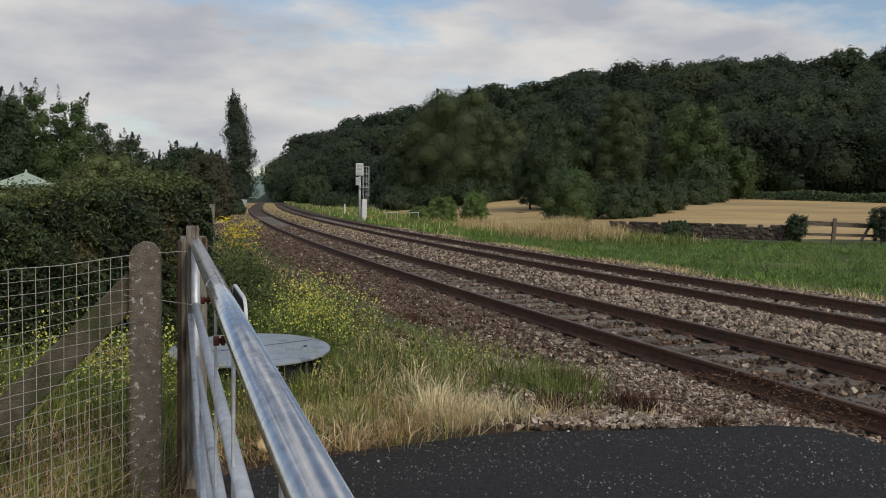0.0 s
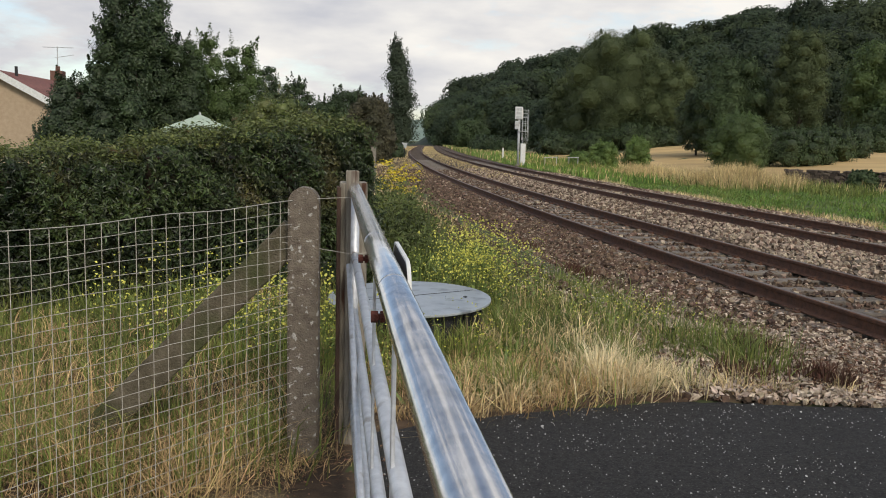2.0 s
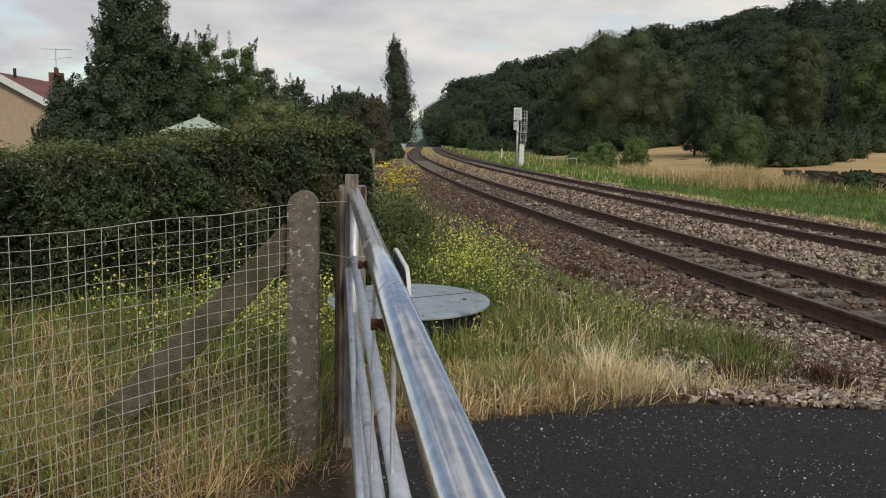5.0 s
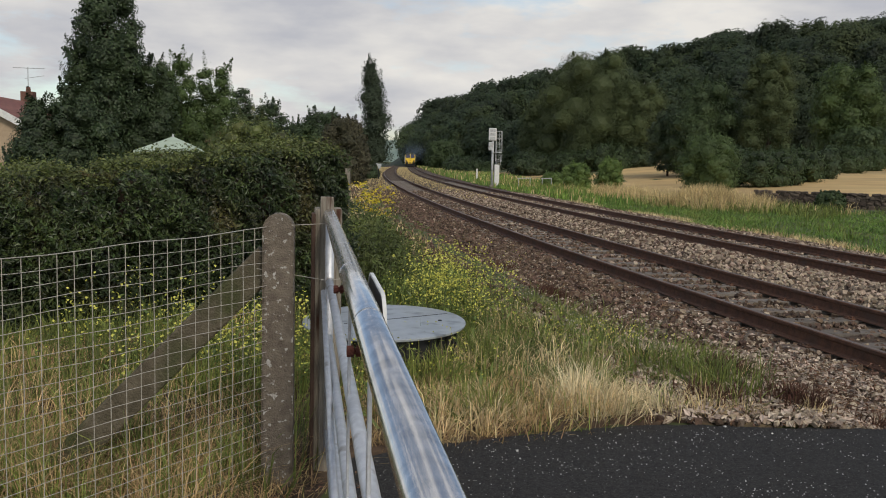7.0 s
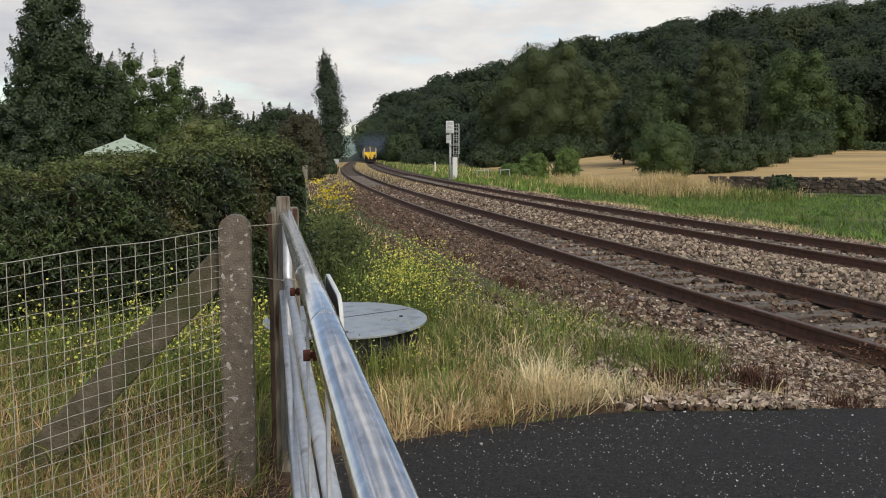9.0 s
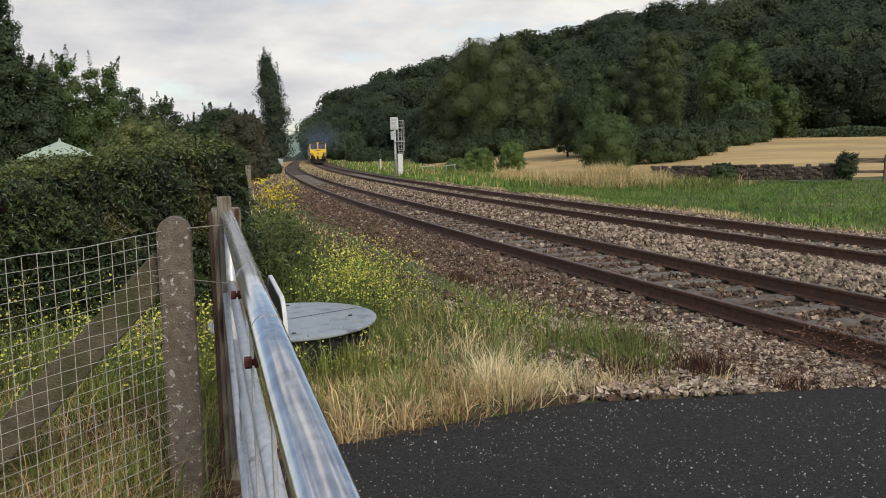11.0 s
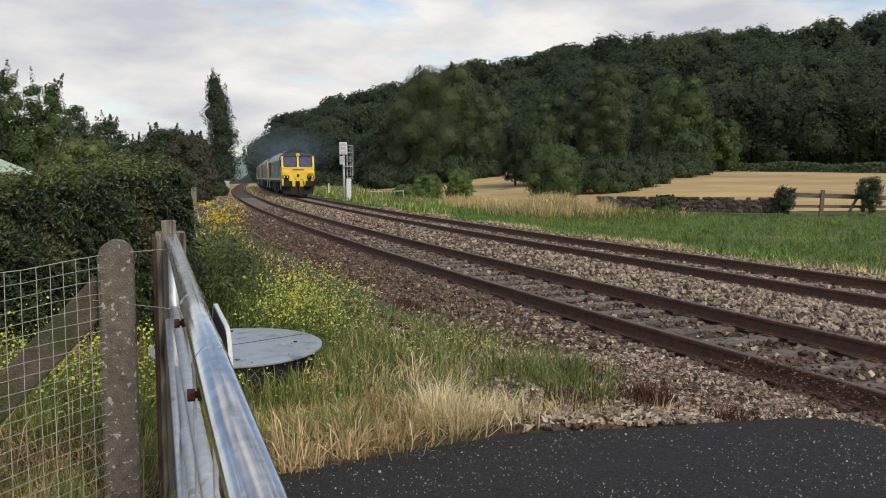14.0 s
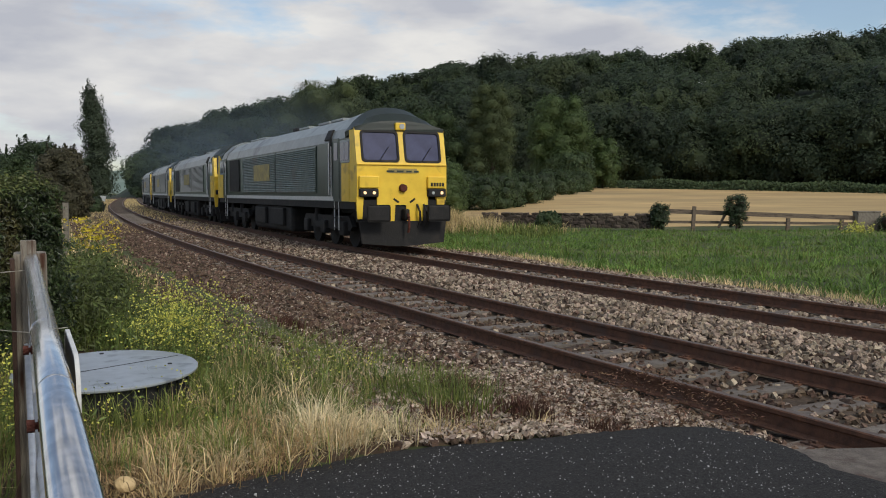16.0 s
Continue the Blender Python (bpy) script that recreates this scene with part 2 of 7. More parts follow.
# browner, darker straw, mostly for the grass behind the wire fence
M_BROWN_STRAW = mat("browner_straw", (0.68, 0.49, 0.25), (0.24, 0.155, 0.075), 1.8, 0.85, island=0.55, translucent=0.1)
M_PALE_STRAW = mat("pale_straw", (0.86, 0.75, 0.49), (0.58, 0.45, 0.25), 2.0, 0.8, island=0.35, translucent=0.15)
M_REED = mat("tall_dry_grass", (0.72, 0.57, 0.30), (0.42, 0.32, 0.15), 0.8, 0.8, island=0.4, translucent=0.2)
M_WEED = mat("weed_leaf", (0.19, 0.245, 0.062), (0.09, 0.13, 0.034), 2.0, 0.6, island=0.5, translucent=0.2)
M_REDWEED = mat("dock_weed", (0.13, 0.065, 0.045), (0.07, 0.038, 0.026), 4, 0.85, island=0.4, translucent=0.15)
M_YELLOW_PETAL = mat("mustard_petal", (0.74, 0.72, 0.16), (0.6, 0.58, 0.1), 9, 0.7, island=0.2, translucent=0.25)
M_RAGWORT = mat("ragwort_petal", (0.76, 0.62, 0.05), (0.58, 0.46, 0.03), 9, 0.7, island=0.25, translucent=0.2)
M_BRICK = mat("buff_brick", (0.45, 0.345, 0.24), (0.37, 0.275, 0.185), 6, 0.9, 0.3, 30)
M_ROOF = mat("red_roof_tile", (0.27, 0.12, 0.10), (0.18, 0.085, 0.075), 5, 0.85, 0.3, 25, single=0.12)
M_CHIMNEY = mat("chimney_brick", (0.20, 0.105, 0.08), (0.12, 0.065, 0.05), 10, 0.9, 0.3, 40)
M_CANVAS = mat("pale_green_canvas", (0.42, 0.50, 0.40), (0.33, 0.40, 0.32), 4, 0.8, 0.1, 20)
M_WALLSTONE = mat("field_wall_stone", (0.135, 0.108, 0.085), (0.065, 0.052, 0.042), 3, 0.95, 0.6, 20, single=0.35)
M_FAR_HILL = mat("distant_hillside", (0.24, 0.30, 0.24), (0.17, 0.23, 0.19), 0.006, 0.95)
M_YELLOW = mat("loco_yellow", (0.9, 0.62, 0.055), (0.8, 0.52, 0.042), 2.5, 0.45, 0.05, 20, c3=(0.33, 0.19, 0.03), scale3=2.0, edge3=(0.60, 0.80))
M_GREEN = mat("loco_green", (0.034, 0.058, 0.046), (0.020, 0.034, 0.027), 2.0, 0.32, 0.05, 20, c3=(0.055, 0.058, 0.046), scale3=1.2)
# dusty grey, lightened: the sky's reflection is mixed into the base colour
M_ROOF_SHEEN = mat("loco_roof", (0.30, 0.32, 0.31), (0.20, 0.215, 0.21), 2.0, 0.38, 0.1, 15, c3=(0.10, 0.10, 0.10), scale3=0.8)
M_UNDER = mat("loco_underframe", (0.014, 0.013, 0.0125), (0.007, 0.0065, 0.006), 5, 0.75, 0.4, 25, c3=(0.026, 0.021, 0.017), scale3=2.5)
# the blue of reflected sky is tinted into this base colour
M_GLASS = mat("cab_glass", (0.060, 0.065, 0.13), (0.035, 0.038, 0.08), 1.5, 0.06)
M_LAMP = glow("headlight_glow", (1.0, 0.66, 0.34), 0.9)
M_LITTER = mat("leaf_litter", (0.215, 0.125, 0.078), (0.09, 0.052, 0.034), 6, 0.9, island=0.6)
M_LOUVRE = mat("louvre_grey", (0.185, 0.225, 0.195), (0.095, 0.122, 0.104), 3, 0.5, c3=(0.15, 0.14, 0.115), scale3=0.9)
M_BROW = mat("dark_roof_green", (0.016, 0.026, 0.020), (0.010, 0.016, 0.013), 3, 0.5)
M_FLAKE = mat("pale_flake", (0.56, 0.47, 0.38), (0.28, 0.215, 0.165), 20, 0.9, island=0.55)
M_NETTLE = mat("nettle_leaf", (0.135, 0.165, 0.042), (0.048, 0.066, 0.019), 1.5, 0.6, island=0.45, translucent=0.18)
M_FADED = mat("faded_lettering", (0.46, 0.35, 0.09), (0.24, 0.20, 0.09), 3, 0.5)


# ---- building helpers ----
def raw_mesh(name, verts, faces, material, smooth=False):
    verts, faces = np.asarray(verts, np.float32), np.asarray(faces, np.int32)
    me = bpy.data.meshes.new(name)
    k = faces.shape[1]
    me.vertices.add(len(verts))
    me.vertices.foreach_set("co", verts.ravel())
    me.loops.add(faces.size)
    me.loops.foreach_set("vertex_index", faces.ravel())
    me.polygons.add(len(faces))
    me.polygons.foreach_set("loop_start", np.arange(0, faces.size, k, dtype=np.int32))
    me.polygons.foreach_set("use_smooth", np.full(len(faces), smooth))
    me.materials.append(material)
    me.update(calc_edges=True)
    return me


def part(name, bm, material, parent=None, label="", smooth=False, m=None):
    """Links a bmesh or a mesh as one object, under parent if given."""
    if isinstance(bm, bpy.types.Mesh):
        me = bm
    else:
        me = bpy.data.meshes.new(name)
        bm.to_mesh(me)
        bm.free()
        me.materials.append(material)
        if smooth:
            me.polygons.foreach_set("use_smooth", [True] * len(me.polygons))
    ob = new(name, me)
    ob.parent = parent
    if m is not None:
        ob.matrix_basis = m
    return tagged(ob, label)


def thing(name, m, label, category, group="", kind=""):
    ob = new(name)
    ob.empty_display_size = 0.2
    ob.matrix_basis = m
    return tagged(ob, label, category, group, kind)


def box(bm, centre, size, turn=(0, 0, 0), bevel=0.0):
    made = bmesh.ops.create_cube(bm, size=1.0, matrix=pose(*centre, *turn) @ Matrix.Diagonal((*size, 1)))
    if bevel:
        edges = list({e for v in made["verts"] for e in v.link_edges})
        bmesh.ops.bevel(bm, geom=edges, offset=bevel, segments=2, affect="EDGES", profile=0.5)
    return bm


def rod(bm, p, q, r, r2=None, seg=10, caps=True):
    p, q = Vector(p), Vector(q)
    d = q - p
    m = Matrix.Translation((p + q) / 2) @ d.to_track_quat("Z", "Y").to_matrix().to_4x4()
    bmesh.ops.create_cone(bm, cap_ends=caps, segments=seg, radius1=r, radius2=r if r2 is None else r2, depth=d.length, matrix=m)
    return bm


def prism(bm, outline, lo, hi, axis="x"):
    """Extrudes a 2D outline along an axis: (y, z) along x, (x, z) along y, (x, y) along z."""
    def at(a, b, c):
        return (c, a, b) if axis == "x" else (a, c, b) if axis == "y" else (a, b, c)
    one = [bm.verts.new(at(a, b, lo)) for a, b in outline]
    two = [bm.verts.new(at(a, b, hi)) for a, b in outline]
    n = len(outline)
    fs = [bm.faces.new(one), bm.faces.new(two[::-1])]
    for i in range(n):
        fs.append(bm.faces.new((one[i], two[i], two[(i + 1) % n], one[(i + 1) % n])))
    bmesh.ops.recalc_face_normals(bm, faces=fs)
    return bm


def B():
    return bmesh.new()


def rounded(cx, cz, w, h, r, n=4):
    pts = []
    for sx, sz, a0 in ((1, 1, 0), (-1, 1, 90), (-1, -1, 180), (1, -1, 270)):
        for i in range(n + 1):
            a = radians(a0 + 90 * i / n)
            pts.append((cx + sx * (w / 2 - r) + r * math.cos(a), cz + sz * (h / 2 - r) + r * math.sin(a)))
    return pts


def leaf_mesh(name, centres, outward, sizes, material, g, slender=0.55, jitter=0.5, corners=4):
    """Many small leaves or leaf sprays, each turned at random about an outward direction."""
    n = len(centres)
    d = np.asarray(outward) + g.normal(0, jitter, (n, 3))
    d /= np.linalg.norm(d, axis=1)[:, None] + 1e-9
    a = np.cross(d, g.normal(size=(n, 3)))
    a /= np.linalg.norm(a, axis=1)[:, None] + 1e-9
    b = np.cross(d, a)
    s = np.asarray(sizes)[:, None]
    c = np.asarray(centres)
    bend = d * s * 0.25
    V = np.stack([c - a * s, c - b * s * slender + bend, c + a * s, c + b * s * slender + bend], 1).reshape(-1, 3)
    if corners == 3:
        V = np.stack([c - a * s, c - b * s * slender * 0.8 + bend, c + a * s * 0.7 + b * s * slender * 0.8], 1).reshape(-1, 3)
    F = np.arange(corners * n).reshape(n, corners)
    return raw_mesh(name, V, F, material)


# ---- the line of the railway ----
KNOTS = (0, 30, 60, 100, 150, 220, 300, 420)
BENDS = (-3.32, -1.809, -0.794, -0.603, -0.238, 0.174, -0.147, 0.095)
GAUGE, SPACING, RAIL_Z = 1.505, 4.116, 0.125
S_ALL = np.arange(-40, 520, 0.5)
_k = np.interp(S_ALL, KNOTS, BENDS) / 1000
_h = np.cumsum(_k * 0.5)
_i0 = int(np.searchsorted(S_ALL, 0))
HEADING = 0.363 + _h - _h[_i0]
LINE_X = np.cumsum(-np.sin(HEADING) * 0.5)
LINE_Y = np.cumsum(np.cos(HEADING) * 0.5)
LINE_X += 4.912 - LINE_X[_i0]
LINE_Y += 2.0 - LINE_Y[_i0]


def on_line(s, u=0.0, z=0.0):
    """The place s metres along the near rail and u metres to its right, z above rail level."""
    x, y, h = (np.interp(s, S_ALL, v) for v in (LINE_X, LINE_Y, HEADING))
    return np.stack([x + u * np.cos(h), y + u * np.sin(h), RAIL_Z + 0.00071 * np.asarray(s) + z + 0 * x], -1)


def across(x, y):
    """Along and across the line for places on the ground."""
    x, y = np.asarray(x, float), np.asarray(y, float)
    keep = slice(0, None, 4)
    sx, sy, sh, ss = LINE_X[keep], LINE_Y[keep], HEADING[keep], S_ALL[keep]
    shape = x.shape
    x, y = x.ravel(), y.ravel()
    s, u = np.empty(len(x)), np.empty(len(x))
    for a in range(0, len(x), 4000):
        d = (x[a:a + 4000, None] - sx) ** 2 + (y[a:a + 4000, None] - sy) ** 2
        j = d.argmin(1)
        dx, dy = x[a:a + 4000] - sx[j], y[a:a + 4000] - sy[j]
        u[a:a + 4000] = dx * np.cos(sh[j]) + dy * np.sin(sh[j])
        s[a:a + 4000] = ss[j] - dx * np.sin(sh[j]) + dy * np.cos(sh[j])
    return s.reshape(shape), u.reshape(shape)


def smooth01(a, lo, hi):
    t = np.clip((a - lo) / (hi - lo), 0, 1)
    return t * t * (3 - 2 * t)


def ground_z(x, y):
    x, y = np.asarray(x, float), np.asarray(y, float)
    s, u = across(x, y)
    z = 0.10 + 0 * x
    z = z - 0.12 * smooth01(u, -4.5, -2.2) * smooth01(s, 5, 9) - 0.25 * smooth01(u, -1.9, -0.9) * (1 - smooth01(u, 6.6, 7.6)) + 0 * u
    z = z - 0.14 * smooth01(u, 6, 9)
    far = smooth01(u, 14, 40)
    z = z + far * np.clip((y - 46) * 0.028, 0, 3.6) * smooth01(x + 0.2 * y, 4, 30)
    return z + 0.02 * np.sin(x * 1.7) * np.cos(y * 1.3) * smooth01(np.abs(u - 3), 5, 8)


def grid_sheet(name, xs, ys, material, height, **tags):
    X, Y = np.meshgrid(xs, ys)
    V = np.stack([X, Y, height(X, Y)], -1).reshape(-1, 3)
    nx, ny = len(xs), len(ys)
    i = np.arange(nx * ny).reshape(ny, nx)
    F = np.stack([i[:-1, :-1], i[:-1, 1:], i[1:, 1:], i[1:, :-1]], -1).reshape(-1, 4)
    return tagged(new(name, raw_mesh(name, V, F, material, True)), **tags)


def spread(lo, hi, near, grow=1.25):
    """Coordinates from lo to hi, close together round zero and wider outwards."""
    out, step, v = [0.0], near, 0.0
    while v < hi:
        v += step
        out.append(v)
        if v > 14:
            step *= grow
    v, step = 0.0, near
    while v > lo:
        v -= step
        out.insert(0, v)
        if v < -14:
            step *= grow
    return np.array(out)


# ---- ground ----
grid_sheet("ground", spread(-2500, 2500, 0.5), spread(-1500, 3000, 0.5), M_FAR_GRASS, ground_z,
           label="rough grassy ground on both sides of the railway", category="ground", kind="structure")

ROAD_EDGE = ((-1.15, 4.25), (-0.73, 4.61), (-0.45, 4.77), (-0.16, 4.95), (0.1, 5.08), (0.42, 5.24), (0.9, 5.36), (1.45, 5.42),
             (1.95, 5.52), (2.4, 5.58), (2.72, 5.54), (2.93, 5.3), (3.02, 4.95), (3.05, 4.5))


def on_road(x, y):
    edge = np.interp(x, [p[0] for p in ROAD_EDGE[:11]], [p[1] for p in ROAD_EDGE[:11]])
    return (y < edge + 0.03) & (x > -1.10 + 0.318 * (4.08 - y))


# the near verge: bare soil with thin growth, a finer sheet on the ground
grid_sheet("soil_bank", np.arange(-7, 3.4, 0.12), np.arange(-5.0, 16, 0.12), M_SOIL,
           lambda X, Y: ground_z(X, Y) + 0.006
           + 0.012 * (1 + np.sin(X * 6.1 + np.cos(Y * 4)) * np.sin(Y * 5.3)) - 0.30 * smooth01(across(X, Y)[1], -2.2, -1.0) - 0.12 * on_road(X, Y),
           label="brown bare soil under thin dry grass", category="soil", kind="structure")

# the stubble field behind the wall
def field():
    n_a, n_b = 60, 40
    V = []
    for j in range(n_b + 1):
        y = 46.0 + (170 - 46) * (j / n_b) ** 1.3
        for i in range(n_a + 1):
            x = -6 - 0.10 * (y - 46) + (150 + 0.4 * y) * i / n_a
            V.append((x, y))
    V = np.array(V)
    z = ground_z(V[:, 0], V[:, 1]) + 0.05
    i = np.arange((n_a + 1) * (n_b + 1)).reshape(n_b + 1, n_a + 1)
    F = np.stack([i[:-1, :-1], i[:-1, 1:], i[1:, 1:], i[1:, :-1]], -1).reshape(-1, 4)
    ob = new("field", raw_mesh("field", np.c_[V, z], F, M_FIELD, True))
    tagged(ob, "pale golden stubble field behind the stone wall", "field", kind="structure")


field()

# the road over the crossing


def road():
    rng = random.Random(4)
    pts = []
    for (x0, y0), (x1, y1) in zip(ROAD_EDGE, ROAD_EDGE[1:]):
        n = max(2, int(math.hypot(x1 - x0, y1 - y0) / 0.05))
        for i in range(n):
            f = i / n
            pts.append((x0 + (x1 - x0) * f + rng.uniform(-1, 1) * 0.018, y0 + (y1 - y0) * f + rng.uniform(-1, 1) * 0.018))
    pts += [(3.2, 4.3)] + [tuple(on_line(s, -0.95)[:2]) for s in (1.5, -2, -6, -12, -20)] + [(14.0, -14.0), (4.6, -14.0), (1.1, -3.0), (-0.16, 1.0), (-0.66, 2.6), (-1.05, 3.8)]
    bm = B()
    prism(bm, pts, -0.12, 0.118, "z")
    bmesh.ops.triangulate(bm, faces=[f for f in bm.faces if len(f.verts) > 4])
    ob = part("road", bm, M_ASPHALT)
    tagged(ob, "black asphalt road up to the level crossing", "road", kind="structure")
    # pale grit lying on the asphalt
    g = np.random.default_rng(8)
    n = 3800
    x, y = g.uniform(-1.0, 3.0, n), g.uniform(2.4, 5.4, n)
    keep = (y < np.interp(x, [p[0] for p in ROAD_EDGE[:11]], [p[1] for p in ROAD_EDGE[:11]]) - 0.03)
    clump = (np.sin(x * 3.1 + 1) * np.sin(y * 4.3) > -0.35)
    keep &= clump | (g.random(n) < 0.35)
    stones("road_grit", np.c_[x, y, np.full(n, 0.119)][keep], g.uniform(0.0012, 0.0030, keep.sum()) * np.where(g.random(keep.sum()) < 0.06, 1.9, 1.0), M_GRIT, g,
           "pale grit scattered over the black asphalt", "grit")


CUBE = np.array([(x, y, z) for x in (-1, 1) for y in (-1, 1) for z in (-1, 1)], float)
CUBE_F = np.array([(0, 1, 3, 2), (4, 6, 7, 5), (0, 4, 5, 1), (2, 3, 7, 6), (0, 2, 6, 4), (1, 5, 7, 3)])


def stones(name, places, sizes, material, g, label, category):
    """Many angular stones in one mesh."""
    n = len(places)
    V = CUBE[None] * (0.58 + 0.85 * g.random((n, 8, 3)))
    V = V * (np.asarray(sizes)[:, None, None] * g.uniform(0.55, 1.15, (n, 1, 3)))
    q = g.normal(size=(n, 4))
    q /= np.linalg.norm(q, axis=1)[:, None]
    w, x, y, z = q.T
    R = np.stack([np.stack([1 - 2 * (y * y + z * z), 2 * (x * y - z * w), 2 * (x * z + y * w)], -1),
                  np.stack([2 * (x * y + z * w), 1 - 2 * (x * x + z * z), 2 * (y * z - x * w)], -1),
                  np.stack([2 * (x * z - y * w), 2 * (y * z + x * w), 1 - 2 * (x * x + y * y)], -1)], 1)
    V = np.einsum("nij,nkj->nki", R, V) + np.asarray(places)[:, None]
    F = CUBE_F[None] + 8 * np.arange(n)[:, None, None]
    ob = new(name, raw_mesh(name, V.reshape(-1, 3), F.reshape(-1, 4), material))
    return tagged(ob, label, category, kind="stuff")


road()

# ---- railway ----
PROFILE_U = np.array([-2.7, -2.0, -1.3, -0.75, -0.35, -0.1, 0.1, 0.4, 1.1, 1.4, 1.6, 1.9, 2.5, 3.1, 3.6, 4.0, 4.25, 4.6, 5.3, 5.5, 5.75, 6.1, 6.7, 7.4, 8.2])
PROFILE_Z = np.array([-0.32, -0.26, -0.21, -0.19, -0.19, -0.20, -0.205, -0.195, -0.195, -0.205, -0.20, -0.14, -0.08, -0.08, -0.13, -0.19, -0.205, -0.195, -0.195, -0.205, -0.20, -0.17, -0.18, -0.23, -0.32])


def bed_z(s, u):
    return np.interp(u, PROFILE_U, PROFILE_Z)


def ballast():
    ss = np.concatenate([np.arange(-22, 30, 0.25), np.arange(30, 120, 1.0), np.arange(120, 500, 5.0)])
    uu = np.unique(np.concatenate([PROFILE_U, np.arange(-2.7, 8.2, 0.22)]))
    Sg, U = np.meshgrid(ss, uu, indexing="ij")
    P = on_line(Sg, U, bed_z(Sg, U))
    g = np.random.default_rng(2)
    P[..., 2] += g.normal(0, 0.012, U.shape)
    nu = len(uu)
    i = np.arange(P.size // 3).reshape(len(ss), nu)
    F = np.stack([i[:-1, :-1], i[:-1, 1:], i[1:, 1:], i[1:, :-1]], -1).reshape(-1, 4)
    tagged(new("ballast_bed", raw_mesh("ballast_bed", P.reshape(-1, 3), F, M_BALLAST, True)), "brown ballast bed under both railway tracks", "ballast", kind="structure")
    # loose stones, finer towards the crossing
    n = 74000
    s = 1.5 + 48 * g.random(n) ** 1.75
    u = g.uniform(-3.0, 8.0, n)
    p0 = on_line(s, u)
    hit = (np.abs(u - 0) < 0.09) | (np.abs(u - GAUGE) < 0.09) | (np.abs(u - SPACING) < 0.09) | (np.abs(u - SPACING - GAUGE) < 0.09)
    left = (u < -0.5) & (g.random(n) < 0.75 * smooth01(-u, 1.0, 2.8))
    on_road = (p0[:, 1] < 5.4) & (p0[:, 0] < 3.3)
    inside = ((u > 0.1) & (u < 1.4)) | ((u > 4.2) & (u < 5.5))
    sunk = inside & (g.random(n) < 0.45)
    hit |= np.minimum.reduce([np.abs(u - r) for r in (0, GAUGE, SPACING, SPACING + GAUGE)]) < 0.12
    keep = ~(hit | left | on_road | sunk | ((s < 3.4) & (u > -0.9) & (u < 1.5)))
    s, u = s[keep], u[keep]
    size = g.uniform(0.012, 0.029, len(s)) * (1 + 0.014 * s)
    P = on_line(s, u, np.maximum(bed_z(s, u), -0.045 - 0.3 * (u > -2.3)) + 0.35 * size + g.uniform(0, 0.012, len(s)))
    dirty = g.random(len(s)) < np.where(u < -0.2, 0.45 + 0.5 * smooth01(s, 6, 11), np.where(u < 1.6, 0.82, 0.12 + 0.33 * smooth01(s, 8, 24)))
    stones("ballast_stones", P[~dirty], size[~dirty], M_STONE, g, "loose pale grey-brown granite ballast stones between and beside the tracks", "ballast")
    n = 9000
    s2, u2 = 1.8 + 22 * g.random(n) ** 1.5, -0.3 - 2.9 * g.random(n)
    q = on_line(s2, u2)
    k = ~((q[:, 1] < 5.5) & (q[:, 0] < 3.3))
    q[:, 2] = np.maximum(ground_z(q[:, 0], q[:, 1]), RAIL_Z + bed_z(s2, u2)) + g.uniform(0.01, 0.04, n)
    me = leaf_mesh("leaf_litter", q[k], np.tile((0, 0, 1.6), (k.sum(), 1)), g.uniform(0.010, 0.03, k.sum()), M_LITTER, g, slender=0.5)
    tagged(new("leaf_litter", me), "dead brown leaves and twigs lying on the bank", "leaf litter", kind="stuff")
    n = 5200
    x, y = g.uniform(0.5, 3.3, n), g.uniform(5.2, 7.2, n)
    k = y > np.interp(x, [p[0] for p in ROAD_EDGE[:11]], [p[1] for p in ROAD_EDGE[:11]]) + 0.02
    k &= g.random(n) < smooth01(x, 0.4, 1.4)
    sz = g.uniform(0.008, 0.024, n)
    _, uu2 = across(x, y)
    k &= uu2 < -0.5
    pale = g.random(n) < 0.6
    stones("pale_edge_stones", np.c_[x, y, ground_z(x, y) + 0.025 + 0.3 * sz][k & pale], sz[k & pale], M_STONE, g, "pale chips and stones along the edge of the road", "stones")
    k &= ~pale
    stones("road_edge_stones", np.c_[x, y, ground_z(x, y) + 0.02 + 0.3 * sz][k], sz[k], M_STONE_DARK, g, "brown stones and crumbs along the edge of the road", "stones")
    n = 5000
    x, y = g.uniform(0.3, 3.2, n), g.uniform(5.2, 7.4, n)
    k = y > np.interp(x, [p[0] for p in ROAD_EDGE[:11]], [p[1] for p in ROAD_EDGE[:11]]) - 0.02
    me = leaf_mesh("road_edge_litter", np.c_[x, y, np.maximum(ground_z(x, y), 0.10) + g.uniform(0.025, 0.045, n)][k], np.tile((0, 0, 1.2), (k.sum(), 1)), g.uniform(0.006, 0.022, k.sum()), M_LITTER, g, slender=0.35)
    tagged(new("road_edge_litter", me), "red-brown dead leaves and stalks beside the road", "leaf litter", kind="stuff")
    n = 15000
    s2, u2 = 1.8 + 26 * g.random(n) ** 1.5, -0.25 - 2.5 * g.random(n)
    q = on_line(s2, u2)
    k = ~((q[:, 1] < 5.55) & (q[:, 0] < 3.3)) & (q[:, 0] > 0.2 - 0.16 * (q[:, 1] - 5))
    q[:, 2] = np.maximum(ground_z(q[:, 0], q[:, 1]), RAIL_Z + bed_z(s2, u2)) + g.uniform(0.03, 0.075, n)
    chip = k & (g.random(n) < 0.62)
